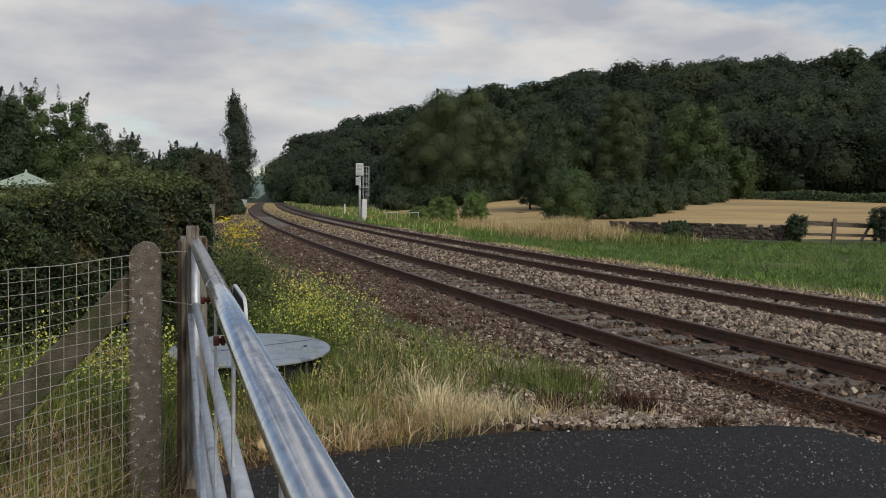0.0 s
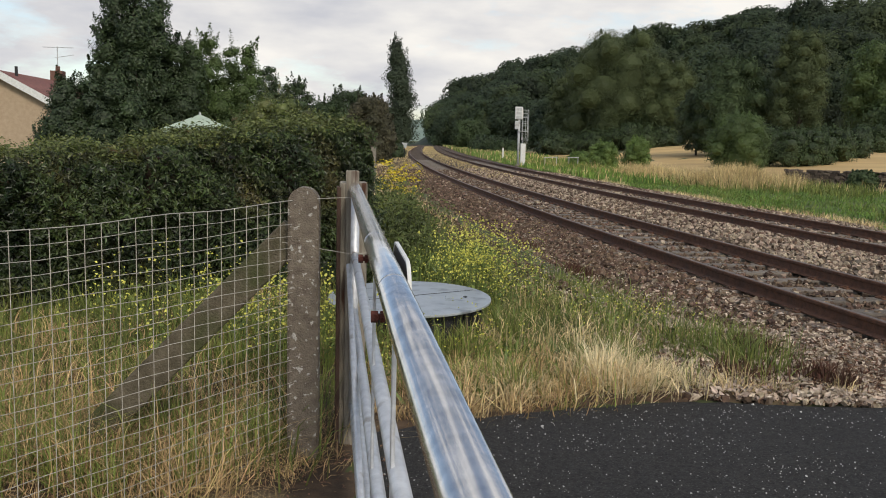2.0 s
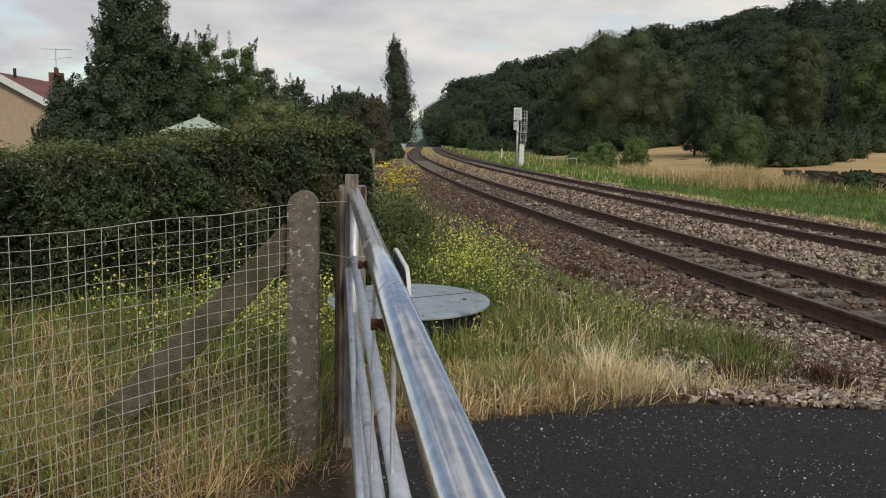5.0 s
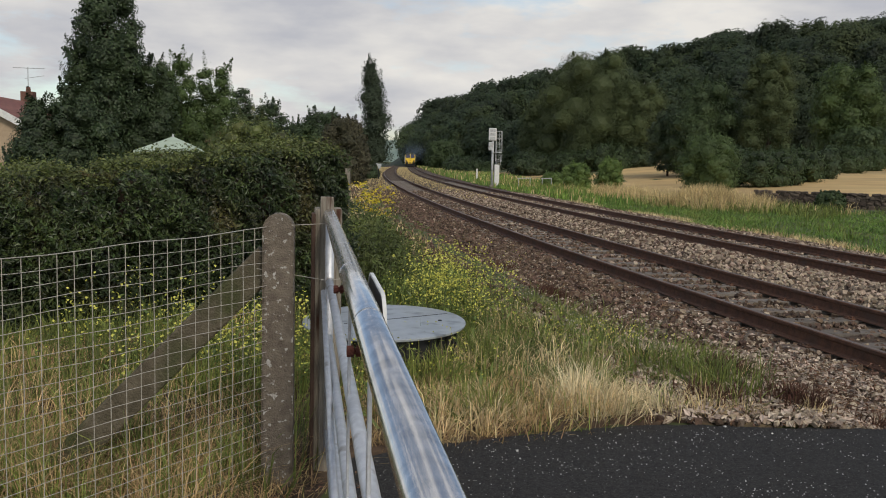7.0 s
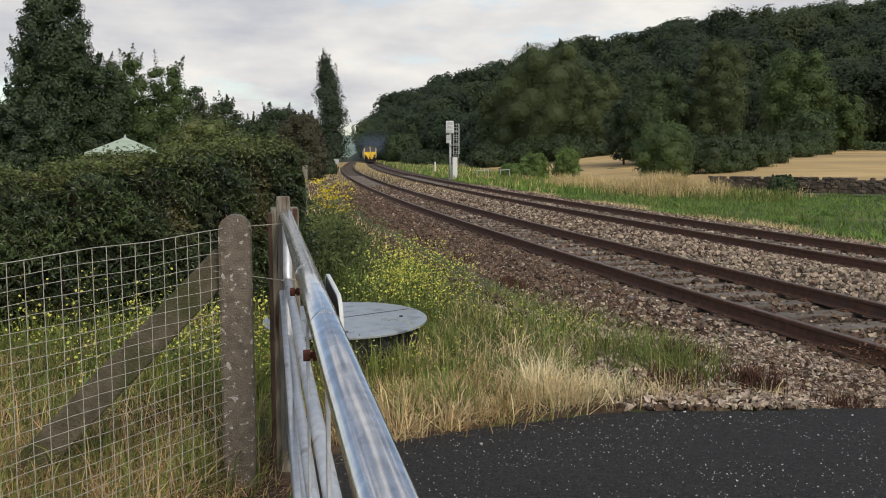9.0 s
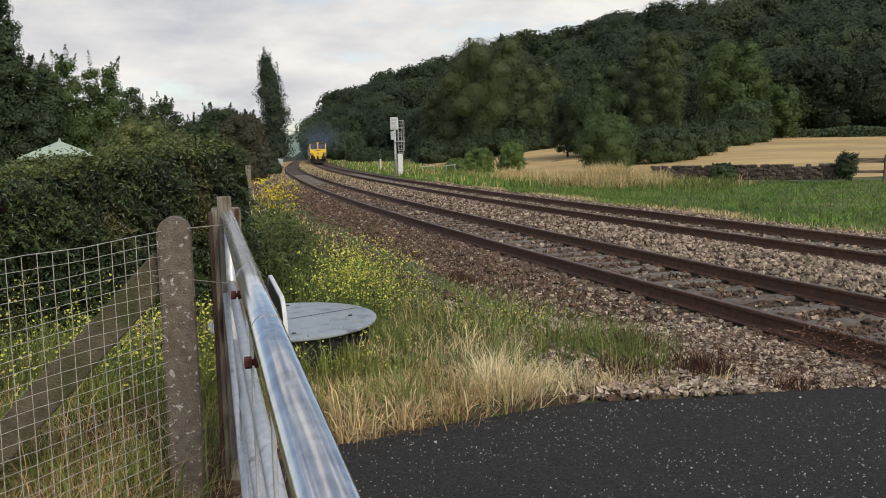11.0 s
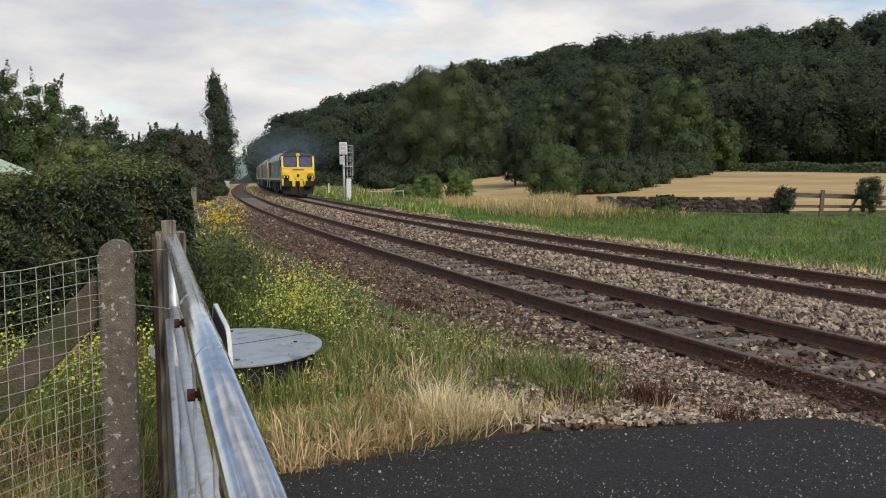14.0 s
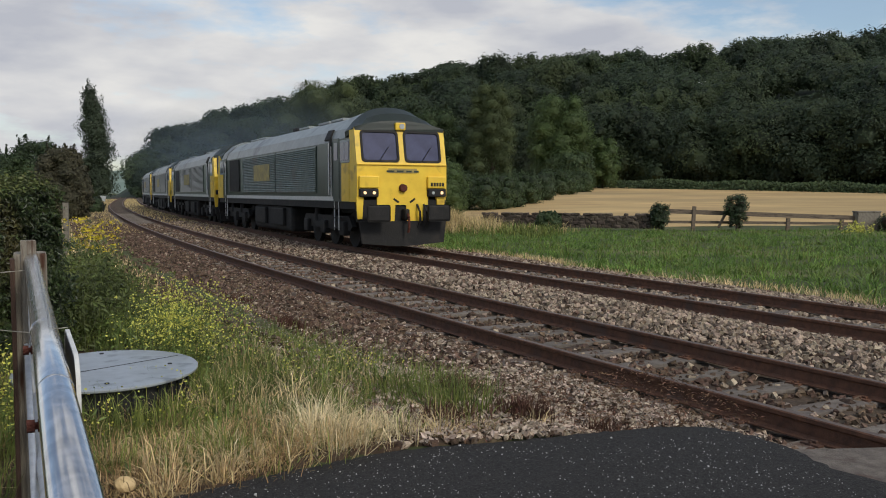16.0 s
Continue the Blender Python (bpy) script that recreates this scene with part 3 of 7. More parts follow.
    me = leaf_mesh("bark_chips", q[chip], np.tile((0, -0.3, 1.2), (chip.sum(), 1)), g.uniform(0.010, 0.036, chip.sum()) * (1 - 0.45 * smooth01(s2[chip], 6, 12)), M_FLAKE, g, slender=0.45)
    tagged(new("bark_chips", me), "pale flakes and stone chips strewn over the bank", "chips", kind="stuff")
    m = 5200
    x3, y3 = g.uniform(0.3, 3.3, m), g.uniform(5.35, 8.4, m)
    s3, u3 = across(x3, y3)
    z3 = np.maximum(ground_z(x3, y3), RAIL_Z + bed_z(s3, u3)) + g.uniform(0.03, 0.06, m)
    near = (y3 > np.interp(x3, [v[0] for v in ROAD_EDGE[:11]], [v[1] for v in ROAD_EDGE[:11]]) + 0.02) & (u3 < -0.3) & (g.random(m) < smooth01(x3 + 0.2 * (y3 - 5.5), 0.3, 0.9))
    me = leaf_mesh("shale_chips", np.c_[x3, y3, z3][near], np.tile((0, -0.4, 1.1), (near.sum(), 1)), g.uniform(0.010, 0.038, near.sum()), M_FLAKE, g, slender=0.5)
    tagged(new("shale_chips", me), "pale flat chips lying between road and rail", "chips", kind="stuff")
    chip = k & ~chip
    me = leaf_mesh("dead_twigs", q[chip], np.tile((0, -0.2, 1.4), (chip.sum(), 1)), g.uniform(0.03, 0.10, chip.sum()), M_LITTER, g, slender=0.05)
    tagged(new("dead_twigs", me), "dead brown twigs and stalks lying on the bank", "twigs", kind="stuff")
    stones("rusty_ballast_stones", P[dirty], size[dirty], M_STONE_DARK, g, "rust-stained dark brown ballast stones on the bank", "ballast")


ballast()

RAIL_SECTION = ((-0.07, -0.159), (0.07, -0.159), (0.07, -0.148), (0.012, -0.13), (0.010, -0.05), (0.034, -0.036), (0.036, -0.008), (0.028, 0.0),
                (-0.028, 0.0), (-0.036, -0.008), (-0.034, -0.036), (-0.010, -0.05), (-0.012, -0.13), (-0.07, -0.148))


def rail(u0, parent):
    ss = np.concatenate([np.arange(-24, 60, 0.8), np.arange(60, 500, 4.0)])
    n = len(RAIL_SECTION)
    V = np.stack([on_line(ss, u0 + a, b) for a, b in RAIL_SECTION], 1)
    i = np.arange(len(ss) * n).reshape(len(ss), n)
    j = np.roll(i, -1, 1)
    F = np.stack([i[:-1], i[1:], j[1:], j[:-1]], -1).reshape(-1, 4)
    me = raw_mesh("rail", V.reshape(-1, 3), F, M_RAIL)
    me.materials.append(M_RAIL_HEAD)
    top = np.zeros((len(ss) - 1, n), np.int32)
    top[:, 7] = 1
    me.polygons.foreach_set("material_index", top.ravel())
    return part("rail", me, None, parent)


def sleeper_mesh():
    bm = B()
    box(bm, (GAUGE / 2, 0, -0.235), (2.5, 0.26, 0.14), bevel=0.012)
    me = bpy.data.meshes.new("sleeper")
    bm.to_mesh(me)
    bm.free()
    me.materials.append(M_SLEEPER)
    return me


def chair_mesh():
    bm = B()
    for x in (0, GAUGE):
        box(bm, (x, 0, -0.160), (0.26, 0.15, 0.02), bevel=0.004)
        for sx in (-1, 1):
            box(bm, (x + sx * 0.075, 0, -0.142), (0.035, 0.06, 0.02), bevel=0.004)
            rod(bm, (x + sx * 0.12, 0, -0.15), (x + sx * 0.12, 0, -0.135), 0.012, seg=6)
    me = bpy.data.meshes.new("rail_chair")
    bm.to_mesh(me)
    bm.free()
    me.materials.append(M_RAIL)
    return me


def tracks():
    sl, ch = sleeper_mesh(), chair_mesh()
    for u0, words in ((0.0, "rusty railway track nearest the crossing gate on brown ballast"), (SPACING, "second rusty railway track carrying the goods engines")):
        t = thing("railway_track", Matrix.Identity(4), words, "railway track", "pair of tracks", "structure")
        rail(u0, t)
        rail(u0 + GAUGE, t)
        s, k = -6.0, 0
        while s < 75:
            p = on_line(s, u0)
            h = float(np.interp(s, S_ALL, HEADING))
            m = Matrix.Translation(tuple(p)) @ Matrix.Rotation(h, 4, "Z")
            part("sleeper", sl, None, t, m=m)
            if s < 45:
                part("rail_chair", ch, None, t, m=m)
            s += 0.7
    # boards of the crossing between the near rails and the concrete edge beside them
    deck = thing("crossing_deck", Matrix.Identity(4), "grey worn crossing boards between the near rails", "crossing deck", kind="structure")
    for k in range(4):
        u = 0.20 + 0.29 * k
        P = [on_line(s, a)[:2] for s, a in ((-14, u), (3.0 + 0.08 * k, u), (3.0 + 0.08 * k, u + 0.26), (-14, u + 0.26))]
        part("deck_board", prism(B(), [tuple(p) for p in P], -0.02, 0.112, "z"), M_SLEEPER, deck)
    P = [on_line(s, a)[:2] for s, a in ((-14, -0.9), (3.55, -0.92), (3.2, -0.12), (-14, -0.12))]
    part("concrete_edge", prism(B(), [tuple(p) for p in P], -0.1, 0.108, "z"), M_SLEEPER, deck, "grey-brown worn edge strip")


tracks()


# ---- plants ----
def shell_points(g, n, centre, radii, depth=0.35, low=-0.75):
    """Points near the surface of an uneven ellipsoid, and the outward ways."""
    d = g.normal(size=(n * 2, 3))
    d /= np.linalg.norm(d, axis=1)[:, None]
    d = d[d[:, 2] > low][:n]
    r = 1 - depth * g.random(len(d)) ** 1.6
    lump = 1 + 0.13 * np.sin(d[:, 0] * 5 + centre[0]) * np.sin(d[:, 1] * 6 + centre[1]) + 0.10 * np.sin(d[:, 2] * 7 + centre[2])
    return np.asarray(centre) + d * (r * lump)[:, None] * np.asarray(radii), d


def crown(name, blobs, leaves, size, material, seed, parent, core=None, label="", depth=0.4, shoots=0, reach=1.0):
    g = np.random.default_rng(seed)
    vol = np.array([b[3] * b[5] + b[4] * b[5] for b in blobs])
    P, D = [], []
    for b, v in zip(blobs, vol / vol.sum()):
        p, d = shell_points(g, int(leaves * v), b[:3], b[3:], depth)
        P.append(p)
        D.append(d)
    # twigs that stand out of the crown
    for k in range(shoots):
        b = blobs[g.integers(len(blobs))]
        d = g.normal(size=3)
        d[2] = abs(d[2]) + 0.1
        d /= np.linalg.norm(d)
        start = np.array(b[:3]) + d * b[3:] * 0.8
        way = d * 0.6 + (0, 0, 0.8)
        n = max(8, leaves // (shoots * 7))
        f = g.random(n)
        P.append(start + way * (f * reach * g.uniform(0.5, 1.2))[:, None] + g.normal(0, 1, (n, 3)) * (0.16 * reach * (1.1 - f))[:, None])
        D.append(np.tile(d, (n, 1)))
    P, D = np.concatenate(P), np.concatenate(D)
    me = leaf_mesh(name, P, D + (0, 0, 0.3), g.uniform(0.6, 1.3, len(P)) * size, material, g, slender=0.8, jitter=0.24, corners=3)
    ob = part(name, me, None, parent, label)
    if core:
        bm = B()
        for b in blobs:
            made = bmesh.ops.create_icosphere(bm, subdivisions=2, radius=1.0)
            for v in made["verts"]:
                k = 0.55 + 0.15 * noise.noise(Vector(v.co) * 2.3 + Vector(b[:3]))
                v.co = Vector((b[0] + v.co.x * b[3] * k, b[1] + v.co.y * b[4] * k, b[2] + v.co.z * b[5] * k))
        part("inner_foliage", bm, core, parent)
    return ob


def limbs(parent, height, r, seed, targets, base=0.0):
    """A tapered trunk with limbs that reach into the crown."""
    rnd = random.Random(seed)
    bm = B()
    pts = [Vector((0, 0, base - 0.2))]
    for i in range(1, 6):
        pts.append(Vector((rnd.uniform(-1, 1) * r * 0.7, rnd.uniform(-1, 1) * r * 0.7, height * i / 5)))
    for i in range(5):
        rod(bm, pts[i], pts[i + 1] + Vector((0, 0, 0.02)), r * (1 - 0.17 * i), r * (1 - 0.17 * (i + 1)), 9)
    for t in targets:
        k = rnd.randint(1, 4)
        mid = (pts[k] + Vector(t)) / 2 + Vector((rnd.uniform(-.2, .2), rnd.uniform(-.2, .2), 0.2))
        rod(bm, pts[k], mid, r * 0.42, r * 0.28, 7)
        rod(bm, mid, t, r * 0.28, r * 0.08, 6)
    part("trunk", bm, M_BARK, parent, smooth=True)


def blob_tree(name, x, y, height, width, leaves, leaf, material, seed, label, z=None, low=0.12, wide_at=0.5, blobs=9, group="", core=None, category="tree"):
    """A broadleaved tree or a bush: trunk, limbs and an uneven crown of many leafy lobes."""
    g = random.Random(seed)
    z0 = float(ground_z(x, y)) if z is None else z
    t = thing(name, pose(x, y, z0), label, category, group)
    bl = []
    n = blobs * 3
    for i in range(n):
        f = (i + g.uniform(0.2, 0.8)) / n
        wide = width / 2 * (1 - abs(f - wide_at) ** 2.1 * 1.5)
        rr = max(0.10 * width, wide * g.uniform(0.30, 0.46))
        a = i * 2.4 + g.uniform(-0.5, 0.5)
        off = max(0.0, wide - rr) * g.uniform(0.75, 1.12)
        zc = height * (low + (1 - low) * f)
        bl.append((off * math.cos(a), off * math.sin(a), max(rr * 0.5, min(zc, height - rr * 0.9)), rr, rr, rr * g.uniform(0.8, 1.0)))
    bl.append((0, 0, height * (low + 0.44), width * 0.33, width * 0.33, height * 0.38))
    limbs(t, height * 0.75, max(0.03, height * 0.018), seed, [b[:3] for b in bl[2:n:4]])
    crown("crown", bl, leaves, leaf, material, seed, t, core, depth=0.3, shoots=26 + int(height * 3), reach=min(0.10 * height + 0.1 * width, 1.7) * (0.6 if height < 8 else 0.4))
    return t


def blades(name, places, heights, widths, material, g, label, category, lean=0.35, parent=None):
    """Many bent grass blades in one mesh."""
    n = len(places)
    a = g.uniform(0, 2 * np.pi, n)
    side = np.stack([np.cos(a), np.sin(a), 0 * a], 1) * (np.asarray(widths) / 2)[:, None]
    b = g.uniform(0, 2 * np.pi, n)
    tilt = np.stack([np.cos(b), np.sin(b), 0 * b], 1) * (g.random(n) * lean * heights)[:, None]
    up = np.stack([0 * a, 0 * a, heights], 1)
    p = np.asarray(places)
    V = np.stack([p - side, p + side, p + up * 0.55 + tilt * 0.35 - side * 0.7, p + up * 0.55 + tilt * 0.35 + side * 0.7, p + up + tilt], 1).reshape(-1, 3)
    F = (np.array([(0, 1, 3), (0, 3, 2), (2, 3, 4)])[None] + 5 * np.arange(n)[:, None, None]).reshape(-1, 3)
    me = raw_mesh(name, V, F, material)
    if parent:
        return part(name, me, None, parent)
    return tagged(new(name, me), label, category, kind="stuff")


# ---- wooded hill ----
RIDGE_AZ = (-75, -46, -35.0, -31.3, -26.8, -20, -16.4, -12.8, -9.1, -5.4, -1.8, 2.6, 5.4, 7.1, 8.8, 10.2, 10.9, 11.3)
RIDGE_EL = (0.15, 0.16, 0.156, 0.160, 0.153, 0.150, 0.147, 0.142, 0.137, 0.125, 0.116, 0.102, 0.0935, 0.0835, 0.072, 0.060, 0.043, 0.025)


def ridge(az):
    """How far off and how high the skyline of the wood stands in a direction, in degrees left of the y axis."""
    d = np.interp(az, (-75, -35, -10, 12), (250, 262, 300, 345))
    return d, 1.6 + np.interp(az, RIDGE_AZ, RIDGE_EL) * d


def foot(az):
    return np.interp(az, (-75, -36, -18, -8, 0, 12), (150, 152, 168, 185, 215, 300))


def hill_z(az, d):
    """The hill's ground, below the treetops."""
    dr, top = ridge(az)
    f = np.clip((d - foot(az)) / (dr - foot(az)), 0, 1)
    z0 = np.interp(az, (-75, -18, -5, 12), (3.2, 3.0, 1.0, 0.2))
    return z0 + np.maximum(top - 9.5 - z0, 0) * f ** 0.85


def wood():
    az = np.linspace(-75, 13, 90)
    V = []
    for i, a in enumerate(az):
        for j in range(14):
            d = foot(a) - 4 + (ridge(a)[0] + 60 - foot(a)) * j / 13
            z = float(hill_z(a, d)) - (0.6 if j == 0 else 0) - max(0, j - 11) * 4
            V.append((-d * math.sin(radians(a)), d * math.cos(radians(a)), z))
    i = np.arange(90 * 14).reshape(90, 14)
    F = np.stack([i[:-1, :-1], i[:-1, 1:], i[1:, 1:], i[1:, :-1]], -1).reshape(-1, 4)
    tagged(new("hill", raw_mesh("hill", V, F, M_WOOD_LEAF, True)), "steep hillside under dense trees", "hill", kind="structure")
    g = np.random.default_rng(11)
    kinds, cores = ([], [], []), []
    n = 600
    for k in range(n):
        a = g.uniform(-48, 10.9)
        f = g.random() ** 0.9
        if k < 160:
            a, f = -48 + 58.9 * (k + g.random()) / 160, 0.96 + 0.06 * g.random()
        elif k < 300:
            a, f = -48 + 58.9 * (k - 160 + g.random()) / 140, 0.0
        dr, top = ridge(a)
        d = foot(a) + (dr - foot(a)) * f
        h = g.uniform(8.5, 15.5) if f < 0.9 else g.uniform(8.0, 14.5)
        if a > 9.5:
            h *= 0.8
        r = g.uniform(4.2, 8.2) * (1.0 if f < 0.9 else 0.8)
        h += (r - 5) * 0.8 + float(np.interp(a, (-14, -9, -3, 2, 11), (-0.6, 1.3, 0.2, -2.0, -3.4))) * min(1.0, f * 1.5)
        base = np.array([-d * math.sin(radians(a)), d * math.cos(radians(a)), float(hill_z(a, d))])
        lobes = [(0, 0, h - r * 0.98, r * 0.72)]
        for q in range(9):
            turn, up = 2.4 * q + g.uniform(-.4, .4), 1.0 - 1.25 * (q + 0.5) / 9
            flat = math.sqrt(max(0.0, 1 - up * up))
            lr = r * g.uniform(0.30, 0.47)
            lobes.append((flat * math.cos(turn) * (r - lr * 0.8), flat * math.sin(turn) * (r - lr * 0.8), h - r * 0.98 + up * (r - lr) * 0.95, lr))
        if f < 0.1:
            lobes += [(g.uniform(-.7, .7) * r, g.uniform(-.7, .7) * r, h * g.uniform(0.12, 0.45), r * g.uniform(0.35, 0.6)) for _ in range(5)]
        if f > 0.85:
            lobes += [(g.uniform(-.4, .4) * r, g.uniform(-.4, .4) * r, h * g.uniform(0.25, 0.5), r * 0.75) for _ in range(2)]
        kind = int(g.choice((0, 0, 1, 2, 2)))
        for lx, ly, lz, lr in lobes:
            m = int(34 * lr * lr)
            p, dd = shell_points(g, m, base + (lx, ly, lz), (lr, lr, lr * 0.95), 0.24, -0.55)
            keep = (dd @ (-base / np.linalg.norm(base))) > -0.05
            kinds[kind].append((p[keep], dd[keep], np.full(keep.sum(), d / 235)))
            cores.append((*(base + (lx, ly, lz)), lr * 0.48))
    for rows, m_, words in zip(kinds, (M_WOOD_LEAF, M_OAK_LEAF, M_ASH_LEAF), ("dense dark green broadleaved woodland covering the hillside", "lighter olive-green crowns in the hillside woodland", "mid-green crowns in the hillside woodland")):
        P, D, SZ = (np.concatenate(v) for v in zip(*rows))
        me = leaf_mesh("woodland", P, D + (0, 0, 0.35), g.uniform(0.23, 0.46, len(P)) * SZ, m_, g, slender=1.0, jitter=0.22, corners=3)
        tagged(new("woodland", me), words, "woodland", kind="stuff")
    bm = B()
    bmesh.ops.create_icosphere(bm, subdivisions=1, radius=1.0)
    base_v = np.array([v.co for v in bm.verts])
    base_f = np.array([[v.index for v in f.verts] for f in bm.faces])
    bm.free()
    C = np.array(cores)
    V = (base_v[None] * (C[:, 3, None, None] * (0.9 + 0.2 * g.random((len(C), len(base_v), 1)))) + C[:, None, :3]).reshape(-1, 3)
    F = (base_f[None] + len(base_v) * np.arange(len(C))[:, None, None]).reshape(-1, 3)
    tagged(new("woodland_shade", raw_mesh("woodland_shade", V, F, M_WOOD_LEAF)), "inner foliage of the dense hillside woodland", "woodland", kind="stuff")


wood()


def polar(az, d):
    return -d * math.sin(radians(az)), d * math.cos(radians(az))


def hedgerow():
    g = np.random.default_rng(17)
    n = 16000
    a = g.uniform(-62, -17, n)
    d = foot(a) - 12 + g.normal(0, 1.2, n)
    x, y = -d * np.sin(np.radians(a)), d * np.cos(np.radians(a))
    z = ground_z(x, y) + g.random(n) * (1.5 + 0.2 * np.sin(a * 1.3))
    me = leaf_mesh("hedgerow", np.c_[x, y, z], np.tile((0, -0.6, 0.8), (n, 1)), g.uniform(0.12, 0.28, n), M_TREE_LEAF, g, slender=0.7)
    tagged(new("hedgerow", me), "low green hedgerow along the far side of the field", "hedgerow", kind="stuff")


hedgerow()

# the far end of the valley
def far_hills():
    V, F = [], []
    n = 80
    for i in range(n + 1):
        a = -50 + 110 * i / n
        for d, z in ((900, -2), (1500, 30 + 8 * math.sin(a * 0.3)), (2300, 62 + 16 * math.sin(a * 0.21 + 1)), (2800, 40)):
            V.append((*polar(a, d), z))
    i = np.arange((n + 1) * 4).reshape(n + 1, 4)
    F = np.stack([i[:-1, :-1], i[:-1, 1:], i[1:, 1:], i[1:, :-1]], -1).reshape(-1, 4)
    tagged(new("backdrop", raw_mesh("backdrop", V, F, M_FAR_HILL, True)), "pale hazy green hills at the end of the valley", "hills", kind="structure")


far_hills()

# trees in front of the wood
FIELD_TREES = (
    # azimuth, distance, height, width, leaves, leaf size, material, label
    (-0.9, 128, 16.6, 17.0, 90000, 0.115, M_WILLOW_LEAF, "broad olive-green willow at the edge of the field"),
    (-3.9, 124, 11.8, 9.4, 40000, 0.115, M_WILLOW_LEAF, "lower olive-green willow leaning out over the field"),
    (2.2, 140, 11.5, 8.5, 21600, 0.165, M_WILLOW_LEAF, "olive-green willow beside a larger one"),
    (-8.2, 92, 9.6, 8.4, 36000, 0.105, M_TREE_LEAF, "rounded grey-green tree at the edge of the field"),
    (-11.7, 89, 12.0, 6.0, 40000, 0.085, M_WILLOW_LEAF, "tall olive tree among others by the field"),
    (-16.1, 146, 15.6, 12.0, 42000, 0.170, M_BRIGHT_LEAF, "leafy mid-green tree at the corner of the field"),
    (-18.9, 150, 8.6, 6.8, 16200, 0.175, M_BRIGHT_LEAF, "lower green tree at the corner of the field"),
    (-5.9, 96, 7.0, 5.0, 17100, 0.109, M_DARK_LEAF, "dark green tree in the shade of the wood"),
    (-8.4, 63, 4.1, 5.2, 28000, 0.060, M_BRIGHT_LEAF, "rounded green bush in the field"),
    (3.6, 150, 4.6, 7.0, 7200, 0.216, M_DARK_LEAF, "low dark green bush by the railway"),
    (8.5, 195, 7.0, 9.5, 8100, 0.252, M_TREE_LEAF, "rounded grey-green tree beside the line"),
    (-17.0, 140, 6.0, 9.0, 6300, 0.259, M_TREE_LEAF, "low spreading green bush at the field corner"),
)
for k, (a, d, h, w, nl, ls, m_, words) in enumerate(FIELD_TREES):
    x, y = polar(a, d)
    blob_tree("tree" if h > 7.5 else "bush", x, y, h, w, nl, ls, m_, 40 + k, words, low=0.10, wide_at=0.42, blobs=12, core=m_, category="tree" if h > 7.5 else "bush")


# shrubs near the far track
for k, (a, d, h, w, m_, words) in enumerate((
        (-0.2, 72, 2.1, 3.0, M_BRAMBLE, "bright green bramble bush beyond the railway"),
        (-2.3, 74, 2.5, 2.7, M_BRAMBLE, "bright green bush beyond the railway"),
        (-15.5, 44.0, 0.95, 1.5, M_TREE_LEAF, "small green bush against the field wall"),
        (1.3, 78, 1.2, 2.4, M_BRAMBLE, "low bright green bramble beside the line"))):
    x, y = polar(a, d)
    blob_tree("bush", x, y, h, w, 9000, 0.075, m_, 80 + k, words, low=0.02, wide_at=0.35, blobs=8, core=M_BRAMBLE, category="bush")


for k, (a, d, h, w) in enumerate(((2.6, 124, 3.4, 7.5), (0.2, 122, 3.2, 7.5), (-2.0, 120, 3.6, 8.0), (-4.0, 122, 2.8, 6.0), (-8.8, 74, 2.6, 5.0), (-11.2, 74, 3.0, 5.4), (-10.0, 82, 3.2, 5.6), (-12.4, 76, 3.0, 5.0),
                                  (-13.6, 82, 3.0, 5.4), (-14.6, 90, 2.8, 5.0), (-15.8, 112, 3.2, 7.0), (-17.2, 126, 3.0, 6.0), (7.2, 150, 3.0, 8.0), (6.0, 140, 2.2, 6.0))):
    x, y = polar(a, d)
    blob_tree("bush", x, y, h, w, 8000, 0.13 * d / 120, M_TREE_LEAF if k % 3 else M_DARK_LEAF, 700 + k, "low green shrub in the belt below the field trees", low=0.0, wide_at=0.3, blobs=9, core=M_WOOD_LEAF, category="bush", group="shrub belt by the field")


def poplar():
    x, y = polar(13.3, 168)
    t = thing("poplar", pose(x, y, 0), "tall narrow dark green poplar beside the railway", "tree")
    g = random.Random(5)
    bl = []
    for i in range(26):
        f = i / 25
        w = 4.8 * (1 - 0.60 * max(0.0, (f - 0.35) / 0.65) ** 1.3) * g.uniform(0.85, 1.08)
        a = g.uniform(0, 6.28)
        bl.append((0.3 * w * math.cos(a), 0.3 * w * math.sin(a), 1.8 + f * 17.0, w * 0.66, w * 0.66, 2.2))
    bl += [(-1.0, 0, 16.9, 0.9, 0.8, 2.2), (-0.1, 0, 18.8, 1.1, 1.1, 2.2), (1.7, 0.2, 3.8, 1.9, 1.6, 2.6)]
    limbs(t, 17, 0.35, 5, [b[:3] for b in bl[:8]])
    crown("crown", bl, 15000, 0.20, M_POPLAR_LEAF, 5, t, M_WOOD_LEAF, depth=0.5, shoots=60, reach=1.0)


poplar()

